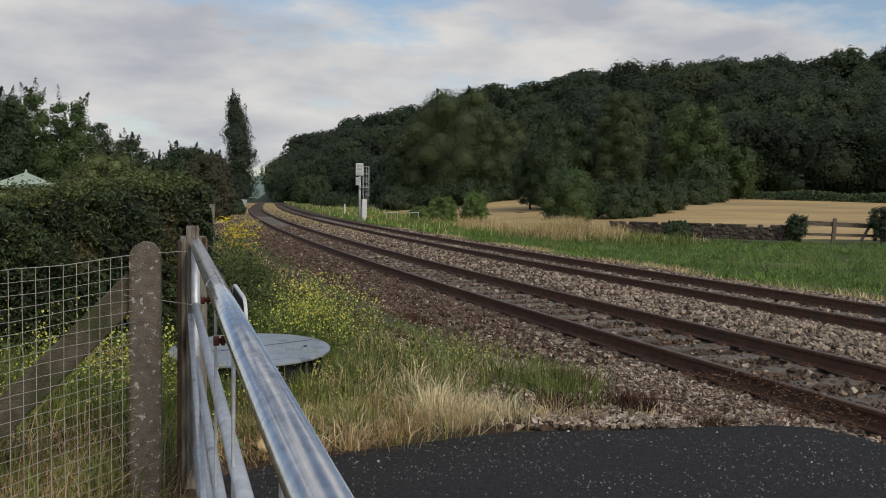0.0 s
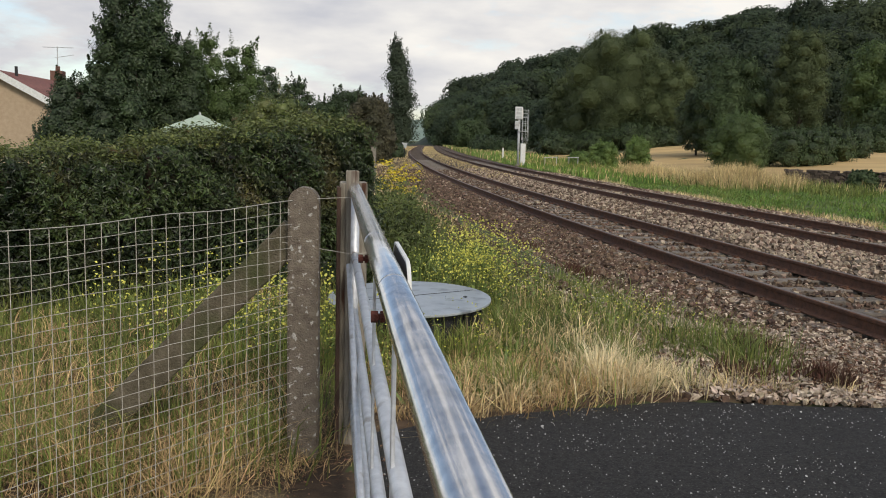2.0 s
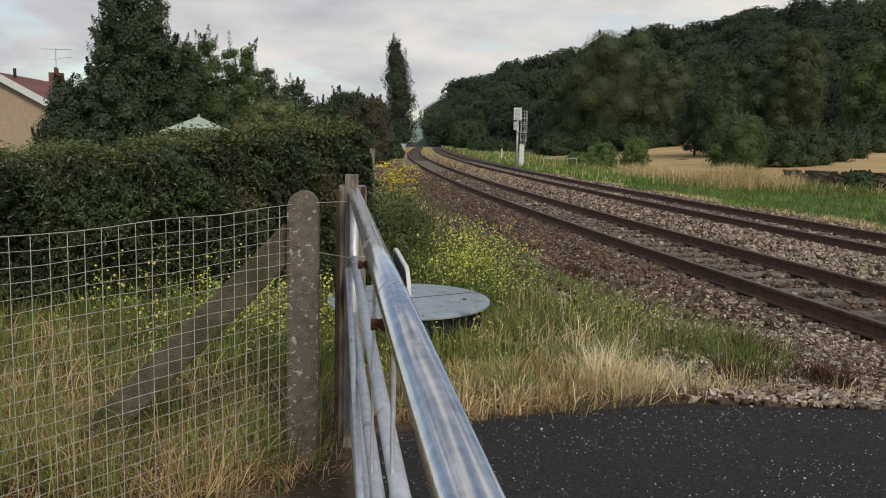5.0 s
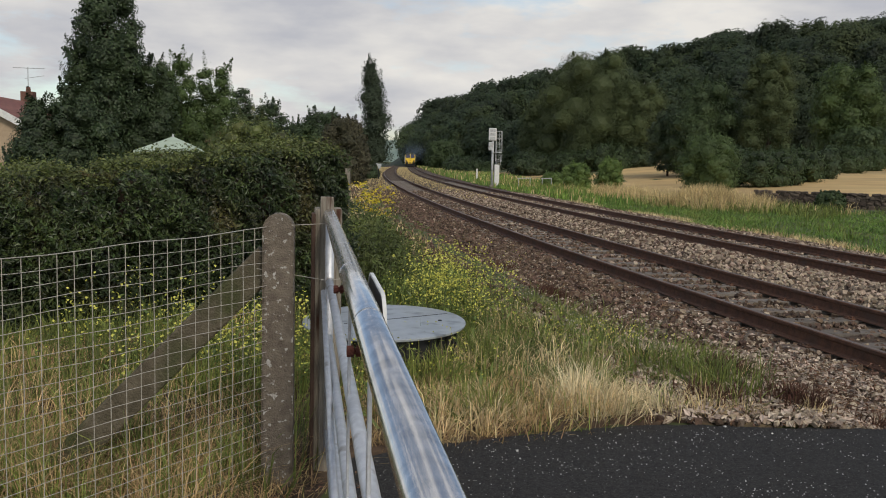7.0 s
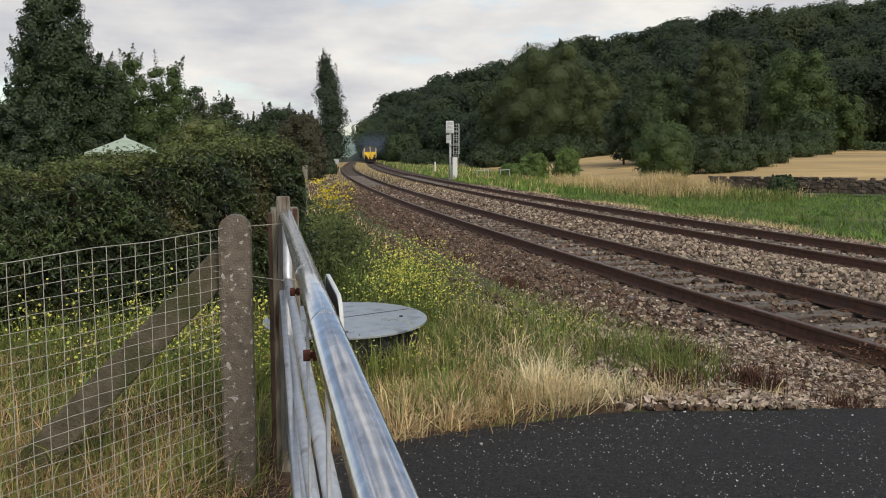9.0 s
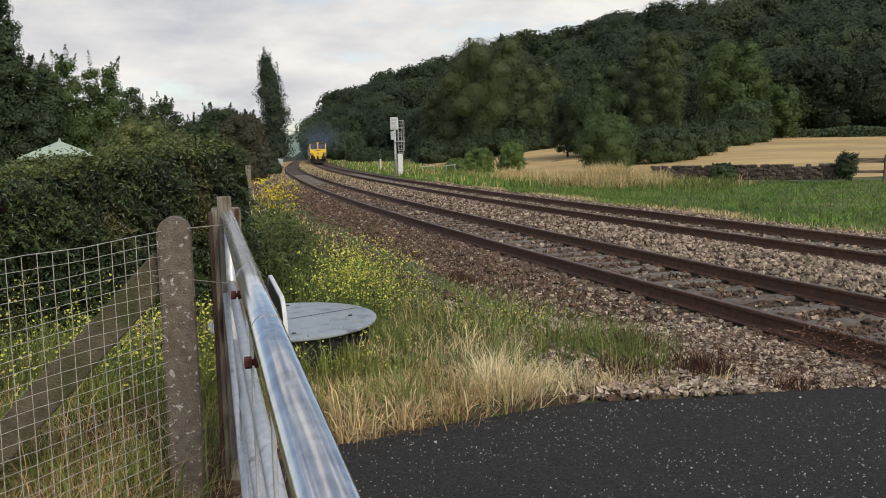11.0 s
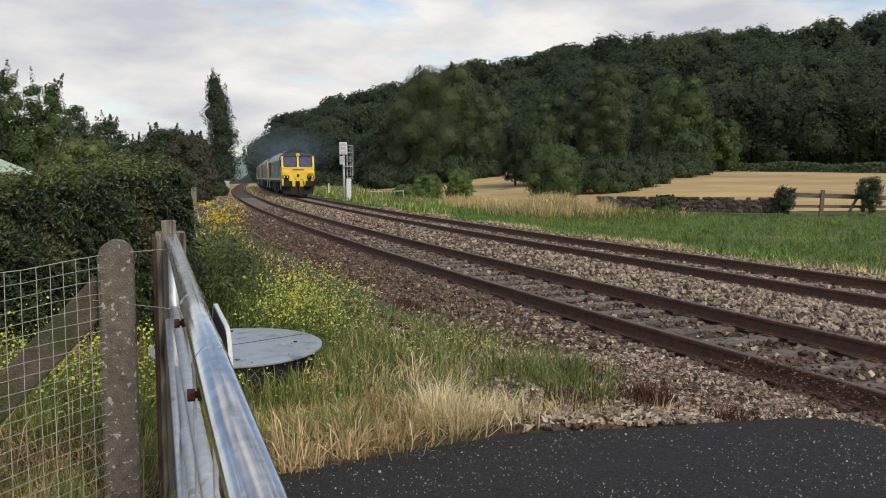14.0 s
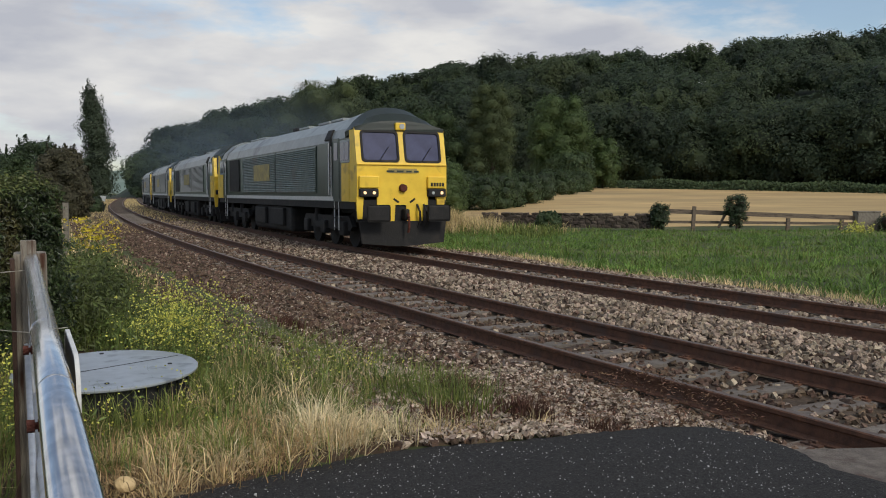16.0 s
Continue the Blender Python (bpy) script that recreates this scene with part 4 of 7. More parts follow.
# trees and bushes behind the hedge and beside the line
LEFT_TREES = (
    (29.4, 26.0, 6.1, 2.3, 30000, 0.047, M_DARK_LEAF, "tall dark green garden tree with loose leafy twigs", 0.12),
    (30.8, 26.3, 4.5, 1.8, 15000, 0.047, M_DARK_LEAF, "dark green garden tree with open twigs", 0.1),
    (33.0, 25.0, 3.0, 2.3, 22040, 0.043, M_DARK_LEAF, "dark green garden bush beside the house", 0.03),
    (31.0, 24.5, 2.9, 2.4, 19285, 0.043, M_DARK_LEAF, "dense dark green garden bush", 0.03),
    (27.2, 26.6, 4.3, 2.4, 27000, 0.043, M_DARK_LEAF, "dark green garden tree behind the hedge", 0.05),
    (25.5, 27.0, 4.45, 2.3, 27000, 0.037, M_BRIGHT_LEAF, "grey-green tree with upright feathery shoots", 0.06),
    (23.3, 27.6, 4.3, 2.1, 24000, 0.037, M_BRIGHT_LEAF, "grey-green willow-leaved tree behind the hedge", 0.06),
    (21.5, 30.0, 3.9, 1.4, 12000, 0.045, M_DARK_LEAF, "green leafy tree behind the hedge", 0.1),
    (20.9, 19.5, 2.45, 2.3, 24795, 0.029, M_HEDGE_TOP, "yellowish green clipped shrub behind the hedge", 0.02),
    (19.7, 38.0, 3.9, 2.2, 14000, 0.058, M_DARK_LEAF, "dark green bush behind the hedge", 0.05),
    (16.4, 64.0, 5.1, 4.6, 24795, 0.085, M_DARK_LEAF, "dark green thicket beside the railway", 0.05),
    (15.1, 56.0, 4.3, 3.6, 24795, 0.078, M_BROWN_LEAF, "brownish hawthorn thicket beside the railway", 0.03),
    (14.4, 66.0, 4.5, 2.6, 19285, 0.078, M_BROWN_LEAF, "brownish bush beside the railway", 0.03),
    (13.4, 84.0, 1.3, 2.4, 8265, 0.090, M_DARK_LEAF, "low dark bush beside the railway", 0.03),
    (17.9, 60.0, 4.0, 3.6, 16530, 0.082, M_TREE_LEAF, "green thicket behind the hedge", 0.03),
)
for k, (a, d, h, w, nl, ls, m_, words, low) in enumerate(LEFT_TREES):
    x, y = polar(a, d)
    blob_tree("tree" if h > 4.4 else "bush", x, y, h, w, nl, ls, m_, 120 + k, words, low=low, wide_at=0.56 if h > 5.5 else 0.38, blobs=12, core=m_, category="tree" if h > 4.4 else "bush")


def hedge():
    t = thing("hedge", pose(0, 0, 0), "dense clipped dark green hedge with young growth and painted-in light on top", "hedge")
    # its line on the ground, from far left to the clipped corner, then away beside the railway
    way = [(-8.5, 3.6, 1.34), (-5.0, 6.3, 1.40), (-3.9, 7.05, 1.53), (-2.95, 8.0, 1.70), (-2.35, 8.85, 1.79)]
    g = np.random.default_rng(21)
    P, D, TP, TD = [], [], [], []
    bm = B()
    half = 0.55
    for (x0, y0, z0), (x1, y1, z1) in zip(way, way[1:]):
        L = math.hypot(x1 - x0, y1 - y0)
        dx, dy = (x1 - x0) / L, (y1 - y0) / L
        nx, ny = dy, -dx
        n = int(L * 6500)
        f, w = g.random(n), g.random(n)
        zt = z0 + (z1 - z0) * f
        h = w * (zt - 0.12) + 0.12
        def swell(f_, h_):
            return 0.05 * np.sin(f_ * L * 19 + h_ * 8) * np.sin(h_ * 23 - f_ * L * 5) + 0.09 * np.sin(f_ * L * 7.1 + h_ * 5) * np.sin(h_ * 9 + f_ * L * 3) + 0.06 * np.sin(f_ * L * 3.1 + h_ * 4 + x0) + 0.05 * np.sin(h_ * 6 + f_ * L * 2.3) - 0.10 * smooth01(h_ / z1, 0.86, 1.0)
        out = swell(f, h) + 0.03 * g.normal(size=n)
        P.append(np.stack([x0 + dx * L * f + nx * out, y0 + dy * L * f + ny * out, h], 1))
        D.append(np.tile((nx, ny, 0.35), (n, 1)))
        # drooping sprays that stand out of the clipped face
        n = int(L * 950)
        f, h = g.random(n), g.random(n)
        h = h * (z0 + (z1 - z0) * f - 0.12) + 0.12
        out = swell(f, h) + 0.02
        root = np.stack([x0 + dx * L * f + nx * out, y0 + dy * L * f + ny * out, h], 1)
        way_out = g.normal(0, 0.6, (n, 3)) + (nx * 0.7, ny * 0.7, -0.15)
        way_out /= np.linalg.norm(way_out, axis=1)[:, None]
        k = np.repeat(np.arange(n), 9)
        far = np.tile(np.linspace(0.1, 1.0, 9), n)
        p = root[k] + way_out[k] * (far * g.uniform(0.08, 0.22, n)[k])[:, None] + g.normal(0, 0.009, (len(k), 3))
        p[:, 2] -= 0.03 * far * far
        P.append(p)
        D.append(np.tile((nx, ny, 0.5), (len(k), 1)) + g.normal(0, 0.35, (n, 3))[k])
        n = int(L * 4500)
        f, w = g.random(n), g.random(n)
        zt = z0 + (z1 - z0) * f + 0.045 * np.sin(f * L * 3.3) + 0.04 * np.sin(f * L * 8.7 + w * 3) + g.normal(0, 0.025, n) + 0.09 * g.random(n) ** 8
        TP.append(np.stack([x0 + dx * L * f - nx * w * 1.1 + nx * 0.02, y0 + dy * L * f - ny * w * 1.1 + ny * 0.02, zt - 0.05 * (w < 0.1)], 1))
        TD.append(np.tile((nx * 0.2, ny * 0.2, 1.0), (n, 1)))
        prism(bm, [(x0 - nx * 0.24, y0 - ny * 0.24), (x1 - nx * 0.24, y1 - ny * 0.24), (x1 - nx * 1.02, y1 - ny * 1.02), (x0 - nx * 1.02, y0 - ny * 1.02)], 0.05, min(z0, z1) - 0.09, "z")
    # the end face by the railway, rounded at the top
    x1, y1, z1 = way[-1]
    n = 20000
    w, h = g.random(n), g.random(n) * 1.68 + 0.1
    bulge = 0.10 * np.sin(np.pi * w) - 0.16 * smooth01(h, 1.45, 1.8) + 0.04 * np.sin(h * 6)
    ex, ey = 0.55, 0.84
    P.append(np.stack([x1 - 0.84 * w * 1.15 + ex * bulge, y1 + 0.55 * w * 1.15 + ey * bulge * 0.3, h], 1))
    D.append(np.tile((0.7, 0.2, 0.2), (n, 1)))
    P, D, TP, TD = map(np.concatenate, (P, D, TP, TD))
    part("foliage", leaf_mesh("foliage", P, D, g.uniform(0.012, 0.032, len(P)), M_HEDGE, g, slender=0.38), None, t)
    part("young_growth", leaf_mesh("young_growth", TP, TD, g.uniform(0.010, 0.026, len(TP)), M_HEDGE_TOP, g, slender=0.5), None, t, "yellowish green young growth, coloured paler as a lit top")
    part("inner_twigwork", bm, M_TWIG, t)


hedge()


# ---- crossing gate ----
GATE = Matrix.Translation((-1.16, 4.08, 0.12)) @ Matrix.Rotation(math.atan2(-0.953, 0.303), 4, "Z") @ pose(0, 0, 0, 0, 0.77, 0)


def tube(bm, pts, r, seg=14):
    for p, q in zip(pts, pts[1:]):
        rod(bm, p, q, r, seg=seg)
    return bm


M_UNDERPLATE = mat("plate_back", (0.05, 0.052, 0.055), (0.035, 0.036, 0.04), 12, 0.6)


def gate():
    t = thing("field_gate", GATE, "galvanised tubular steel field gate beside the road", "gate")
    L, top = 4.6, 1.288
    part("top_rail", rod(B(), (-0.12, 0, top), (L, -0.010, top), 0.0298, seg=28, caps=True), M_GALV, t, "shiny galvanised top rail", smooth=True)
    for x in (1.97, 2.63):
        part("rail_collar", rod(B(), (x, -0.0055, top), (x + 0.012, -0.0055, top), 0.0302, seg=28), M_GALV, t, smooth=True)
    for z, r in ((0.970, 0.018), (0.695, 0.018), (0.45, 0.018), (0.22, 0.018)):
        part("rail", rod(B(), (0.02, 0, z), (L, 0, z), r, seg=16), M_GALV_DULL, t, smooth=True)
    part("end_stile", rod(B(), (0.03, 0, 0.12), (0.03, 0, top), 0.021, seg=14), M_GALV_DULL, t, smooth=True)
    part("brace", rod(B(), (0.1, -0.03, 0.93), (2.9, -0.025, 0.24), 0.012, seg=14), M_GALV_DULL, t, smooth=True)
    for x in (2.05, 2.73, 3.55):
        part("upright_strap", box(B(), (x, -0.010, 0.70), (0.018, 0.008, 1.08), bevel=0.002), M_GALV_DULL, t)
    for x in (2.05, 2.73):
        bm = B()
        rod(bm, (x, -0.048, top - 0.03), (x, 0.020, top - 0.03), 0.006, seg=10)
        rod(bm, (x, -0.052, top - 0.03), (x, -0.040, top - 0.03), 0.0105, seg=6)
        rod(bm, (x, -0.036, top - 0.03), (x, -0.028, top - 0.03), 0.0105, seg=8)
        part("bolt", bm, M_RUST, t, "rusty red bolt")
    # the notice plate on its outer side, seen from behind
    bm = prism(B(), rounded(2.27, top - 0.058, 0.44, 0.16, 0.078, 8), 0.036, 0.040, "y")
    plate = part("notice_plate", bm, M_UNDERPLATE, t, "grey-backed notice plate with a white rim")
    outer, inner = rounded(2.27, top - 0.058, 0.444, 0.164, 0.080, 8), rounded(2.27, top - 0.058, 0.432, 0.152, 0.074, 8)
    bm = B()
    rows = [[bm.verts.new((a, yy, b)) for a, b in ring] for ring, yy in ((outer, 0.0345), (outer, 0.0425), (inner, 0.0425), (inner, 0.0345))]
    n = len(outer)
    for k in range(4):
        for i in range(n):
            bm.faces.new((rows[k][i], rows[k][(i + 1) % n], rows[(k + 1) % 4][(i + 1) % n], rows[(k + 1) % 4][i]))
    bmesh.ops.recalc_face_normals(bm, faces=bm.faces[:])
    part("rim", bm, M_WHITE, plate, "white painted rim")


gate()


def gate_post():
    t = thing("gate_post", GATE @ pose(-0.05, 0, -0.075), "brown weathered timber gate post with a taller board", "gate post")
    part("post", box(B(), (-0.09, -0.005, 0.66), (0.15, 0.135, 1.46), bevel=0.008), M_TIMBER, t)
    # a thin separate strip makes the post's left face darker brown
    part("dark_side", box(B(), (-0.02, -0.078, 0.69), (0.10, 0.02, 1.36), bevel=0.004), M_BROWN_TIMBER, t, "dark brown strip covering the left face of the post")
    part("tall_board", box(B(), (-0.02, -0.012, 0.72), (0.04, 0.065, 1.46), bevel=0.005), M_TIMBER, t, "pale worn board")


gate_post()


def concrete_post():
    t = thing("concrete_post", pose(-1.365, 3.93, 0.10, 0, 0, 14), "lichen-spotted round-topped concrete fence post", "fence post")
    w, h = 0.150, 1.32
    pts = [(-w / 2, -0.3), (w / 2, -0.3), (w / 2 * 0.96, h - w / 2)]
    pts += [(w / 2 * 0.96 * math.cos(a), h - w / 2 + w / 2 * math.sin(a)) for a in [math.pi * i / 10 for i in range(1, 10)]]
    pts += [(-w / 2 * 0.96, h - w / 2)]
    bm = prism(B(), pts, -0.065, 0.065, "y")
    bmesh.ops.bevel(bm, geom=[e for e in bm.edges if abs(e.verts[0].co.y - e.verts[1].co.y) < 0.01], offset=0.009, segments=2, affect="EDGES")
    part("shaft", bm, M_POST, t)
    s = thing("concrete_strut", pose(0, 0, 0), "slanting concrete strut propping the fence post", "fence strut")
    a, b = Vector((-1.43, 3.99, 1.20)), Vector((-2.58, 3.66, -0.04))
    d = (b - a)
    m = Matrix.Translation((a + b) / 2) @ d.to_track_quat("X", "Z").to_matrix().to_4x4()
    part("beam", box(B(), (0, 0, 0), (d.length, 0.12, 0.150), bevel=0.010), M_STRUT, s, m=m)


concrete_post()


def wire_fence():
    t = thing("wire_fence", pose(0, 0, 0), "square-mesh galvanised wire fence strained to the concrete post", "wire fence")
    a, b = np.array([-1.40, 3.85, 0]), np.array([-2.85, 0.45, 0])
    L = np.linalg.norm(b - a)
    d = (b - a) / L
    top, step, r = 1.255, 0.054, 0.0015
    rnd = random.Random(3)

    def sag(x):
        return 0.035 * math.sin(math.pi * min(1, x / L)) + 0.03 * x / L

    def at(x, z, off=0.0):
        k = z / top
        return Vector((a[0] + d[0] * x - d[1] * off, a[1] + d[1] * x + d[0] * off, 0.1 + z - sag(x) * k + 0.004 * math.sin(x * 9 + z * 11)))
    rows = []
    z = top
    while z > 0.03:
        rows.append(z)
        z -= step
    for name, lines in (("line_wire", [[(x * 0.14, z) for x in range(int(L / 0.14) + 1)] for z in rows]),
                        ("stay_wire", [[(x * 0.072 + 0.004 * math.sin(x), z) for z in rows[::3] + [rows[-1]]] for x in range(1, int(L / 0.072))])):
        for line in lines:
            V, F = [], []
            pts = [at(x, z + rnd.uniform(-1, 1) * 0.0015, rnd.uniform(-1, 1) * 0.002) for x, z in line]
            if name == "line_wire":
                pts.insert(0, at(-0.12, line[0][1]))
            rr = r * (1.5 if line[0][1] == rows[0] and name == "line_wire" else 1)
            for i, p in enumerate(pts):
                if i:
                    F += [(n0 - 3 + k, n0 - 3 + (k + 1) % 3, n0 + (k + 1) % 3, n0 + k) for n0 in (len(V),) for k in range(3)]
                for k in range(3):
                    ang = 2.1 * k
                    V.append((p.x + rr * math.cos(ang), p.y + rr * math.sin(ang) * 0.7, p.z + rr * math.sin(ang)) if name == "line_wire" else (p.x + rr * math.cos(ang), p.y + rr * math.sin(ang), p.z))
            part(name, raw_mesh(name, V, F, M_WIRE), None, t)
    for p, q in (((-1.45, 3.86, 1.16), (-1.16, 4.0, 1.10)), ((-1.16, 4.0, 1.10), (-1.02, 4.1, 1.105)), ((-1.28, 3.86, 1.37), (-1.12, 4.0, 1.375))):
        part("tie_wire", rod(B(), p, q, 0.0018, seg=5), M_WIRE, t)


wire_fence()


def chamber():
    t = thing("round_chamber", pose(-1.40, 6.50, 0.04, 2.0, 0, 0), "low round dark chamber with a flat grey metal lid", "chamber")
    part("body", rod(B(), (0, 0, -0.1), (0, 0, 0.385), 0.55, seg=40), M_DARK, t, "black ribbed side")
    bm = rod(B(), (0, 0, 0.388), (0, 0, 0.408), 0.63, seg=56)
    bmesh.ops.bevel(bm, geom=[e for e in bm.edges], offset=0.004, segments=1, affect="EDGES")
    lid = part("lid", bm, M_LID, t, "flat grey metal lid")
    for x, y in ((0.42, 0.1), (-0.3, 0.35), (0.1, -0.45), (-0.15, 0.5)):
        part("lid_bolt", rod(B(), (x, y, 0.404), (x, y, 0.414), 0.016, seg=8), M_DARK, lid)
    part("seam", box(B(), (0.08, 0.1, 0.4085), (0.9, 0.006, 0.004), (0, 0, 38)), M_DARK, lid, "thin dark seam across the lid")
    rnd = random.Random(1)
    for k in range(36):
        a = 6.283 * k / 36
        part("rib", box(B(), (0.555 * math.cos(a), 0.555 * math.sin(a), 0.16), (0.02, 0.03, 0.42), (0, 0, math.degrees(a))), M_DARK, t)


chamber()


def pale_stone():
    bm = B()
    bmesh.ops.create_icosphere(bm, subdivisions=2, radius=0.058)
    for v in bm.verts:
        v.co *= 1 + 0.3 * noise.noise(v.co * 14)
        v.co.z *= 0.75
    ob = part("stone", bm, mat("yellow_stone", (0.74, 0.56, 0.31), (0.55, 0.39, 0.19), 20, 0.9, 0.4, 60), m=pose(-0.93, 4.74, 0.165))
    tagged(ob, "pale yellow stone lying in dry grass beside the road", "stone")


pale_stone()


# ---- signal and lineside ----
def signal():
    x, y = -5.95, 65.3
    t = thing("railway_signal", pose(x, y, -0.02, 0, 0, 12), "pale grey railway colour-light signal on a post with a ladder cage", "railway signal")
    part("post", rod(B(), (-0.12, 0, -0.2), (-0.12, 0, 3.6), 0.085, seg=16), M_GREY_METAL, t, smooth=True)
    part("base", box(B(), (-0.05, 0, 0.02), (0.5, 0.4, 0.12), bevel=0.02), M_CONCRETE, t)
    part("equipment_case", box(B(), (0.22, -0.05, 0.83), (0.36, 0.34, 1.62), bevel=0.02), M_WHITE, t, "pale grey equipment case")
    head = part("signal_head", box(B(), (-0.16, -0.02, 3.88), (0.56, 0.24, 0.92), bevel=0.03), M_WHITE, t, "pale grey back of the signal head")
    for k in range(3):
        part("back_cover", box(B(), (-0.16, -0.15, 3.58 + 0.29 * k), (0.40, 0.03, 0.24), bevel=0.01), M_GREY_METAL, head)
    part("lower_box", box(B(), (-0.30, 0.02, 3.0), (0.26, 0.24, 0.62), bevel=0.02), M_GREY_METAL, t)
    part("platform", box(B(), (0.18, 0, 2.55), (0.72, 0.5, 0.05), bevel=0.008), M_GREY_METAL, t)
    for sx in (0.16, 0.52):
        part("ladder_stile", rod(B(), (sx, 0.1, 1.6), (sx, 0.1, 4.15), 0.022, seg=8), M_GREY_METAL, t)
    for k in range(8):
        part("ladder_rung", rod(B(), (0.16, 0.1, 1.75 + 0.3 * k), (0.52, 0.1, 1.75 + 0.3 * k), 0.016, seg=6), M_GREY_METAL, t)
    for z in (1.9, 2.55, 3.1, 3.6, 4.1):
        bm = B()
        pts = [(0.34 + 0.26 * math.cos(a), -0.05 - 0.30 * math.sin(a) + 0.15, z) for a in [math.pi * k / 8 for k in range(9)]]
        tube(bm, pts, 0.018, 6)
        part("cage_hoop", bm, M_GREY_METAL, t)
    for k in (1, 4, 7):
        a = math.pi * k / 8
        px, py = 0.34 + 0.26 * math.cos(a), 0.10 - 0.30 * math.sin(a)
        part("cage_bar", rod(B(), (px, py, 1.9), (px, py, 4.1), 0.014, seg=6), M_GREY_METAL, t)


signal()


def lineside():
    for (x, y), h, w, words in ((polar(14.75, 25), 1.35, 0.13, "plain grey concrete post at the end of the hedge"),
                                (polar(6.3, 92), 1.25, 0.16, "short white marker post beyond the railway")):
        z = float(ground_z(x, y))
        t = thing("marker_post", pose(x, y, z), words, "post")
        part("shaft", box(B(), (0, 0, h / 2 - 0.1), (w, w, h + 0.2), bevel=0.015), M_WHITE if "white" in words else M_CONCRETE, t)
        part("cap", box(B(), (0, 0, h + 0.01), (w * 1.05, w * 1.05, 0.03), bevel=0.008), M_CONCRETE, t)
    x, y = polar(12.75, 80)
    t = thing("lineside_sign", pose(x, y, 0, 0, 0, 8), "small pale lineside board on a dark post", "sign")
    part("post", rod(B(), (0, 0, -0.2), (0, 0, 1.3), 0.035, seg=8), M_DARK, t)
    part("board", prism(B(), [(-0.25, 1.45), (0.28, 1.40), (0.15, 0.95), (-0.05, 1.0), (-0.08, 1.2)], -0.06, -0.03, "y"), M_GREY_METAL, t, "grey-white board")
    for (x, y), s in ((polar(3.15, 70), 1.0), (polar(1.7, 72), 0.8)):
        t = thing("pipe_rail", pose(x, y, float(ground_z(x, y)), 0, 0, 10), "low pale grey tubular rail in the long grass", "rail")
        part("top_tube", rod(B(), (-0.6 * s, 0, 0.72), (0.5 * s, 0, 0.76), 0.03, seg=8), M_GREY_METAL, t)
        for px in (-0.5 * s, 0.42 * s):
            part("leg", rod(B(), (px, 0, -0.1), (px, 0, 0.74), 0.028, seg=8), M_GREY_METAL, t)


lineside()


# ---- field wall and fence ----
def field_wall():
    rnd = random.Random(12)
    w = thing("field_wall", pose(0, 0, 0), "low dark drystone wall along the edge of the field", "stone wall", kind="structure")
    x0, y0, x1, y1 = 8.76, 45.2, 16.9, 41.2
    L = math.hypot(x1 - x0, y1 - y0)
    rot = math.degrees(math.atan2(y1 - y0, x1 - x0))
    shapes = []
    for k in range(10):
        bm = B()
        bmesh.ops.create_cube(bm, size=1.0)
        bmesh.ops.bevel(bm, geom=bm.edges[:], offset=0.12, segments=1, affect="EDGES")
        for v in bm.verts:
            v.co += Vector((rnd.uniform(-.07, .07), rnd.uniform(-.07, .07), rnd.uniform(-.07, .07)))
        me = bpy.data.meshes.new("wall_stone")
        bm.to_mesh(me)
        bm.free()
        me.materials.append(M_WALLSTONE)
        shapes.append(me)
    base = pose(x0, y0, -0.02, 0, 0, rot)
    z = 0.0
    for course in range(5):
        h = (0.18, 0.16, 0.15, 0.13, 0.12)[course]
        x = rnd.uniform(0, 0.3)
        while x < L:
            ln = rnd.uniform(0.16, 0.42)
            if course < 4 or rnd.random() < 0.8:
                part("wall_stone", rnd.choice(shapes), None, w, m=base @ pose(x + ln / 2, rnd.uniform(-.03, .03), z + h / 2, rnd.uniform(-5, 5), rnd.uniform(-5, 5), rnd.choice((0, 180)))
                     @ Matrix.Diagonal((ln * 1.02, 0.42, h * 1.1, 1)))
            x += ln
        z += h * 0.97
    return L


field_wall()


def stone_pillar(x, y, h, w, words):
    t = thing("stone_block", pose(x, y, float(ground_z(x, y)), 0, 0, -8), words, "stone block")
    part("shaft", box(B(), (0, 0, h / 2 - 0.1), (w, 0.6, h + 0.2), bevel=0.04), M_CONCRETE, t)
    part("cap", box(B(), (0, 0, h + 0.03), (w * 1.04, 0.64, 0.08), bevel=0.02), M_CONCRETE, t)


def field_fence():
    t = thing("timber_fence", pose(0, 0, 0), "grey timber post-and-rail fence at the edge of the field", "fence")
    a, b = (17.6, 41.3), (27.3, 40.2)

    def at(f, z):
        return Vector((a[0] + (b[0] - a[0]) * f, a[1] + (b[1] - a[1]) * f, z))
    for z0, z1, r in ((0.84, 0.50, 0.10), (0.30, 0.22, 0.06)):
        p, q = at(0, z0), at(1, z1)
        m = Matrix.Translation((p + q) / 2) @ (q - p).to_track_quat("X", "Z").to_matrix().to_4x4()
        part("rail", box(B(), (0, 0, 0), ((q - p).length, 0.06, r * 2.2), bevel=0.01), M_FENCE, t, m=m)
    for f, h in ((0.13, 1.08), (0.36, 0.62), (0.62, 0.5), (0.9, 0.45)):
        p = at(f, 0)
        part("post", box(B(), (p.x, p.y - 0.08, h / 2 - 0.1), (0.17, 0.15, h + 0.2), (0, 3, -6), bevel=0.012), M_FENCE, t)
    p = at(0.27, 0.4)
    part("prop", box(B(), (p.x, p.y - 0.2, 0.35), (0.11, 0.10, 0.75), (0, 28, 0), bevel=0.01), M_FENCE, t)


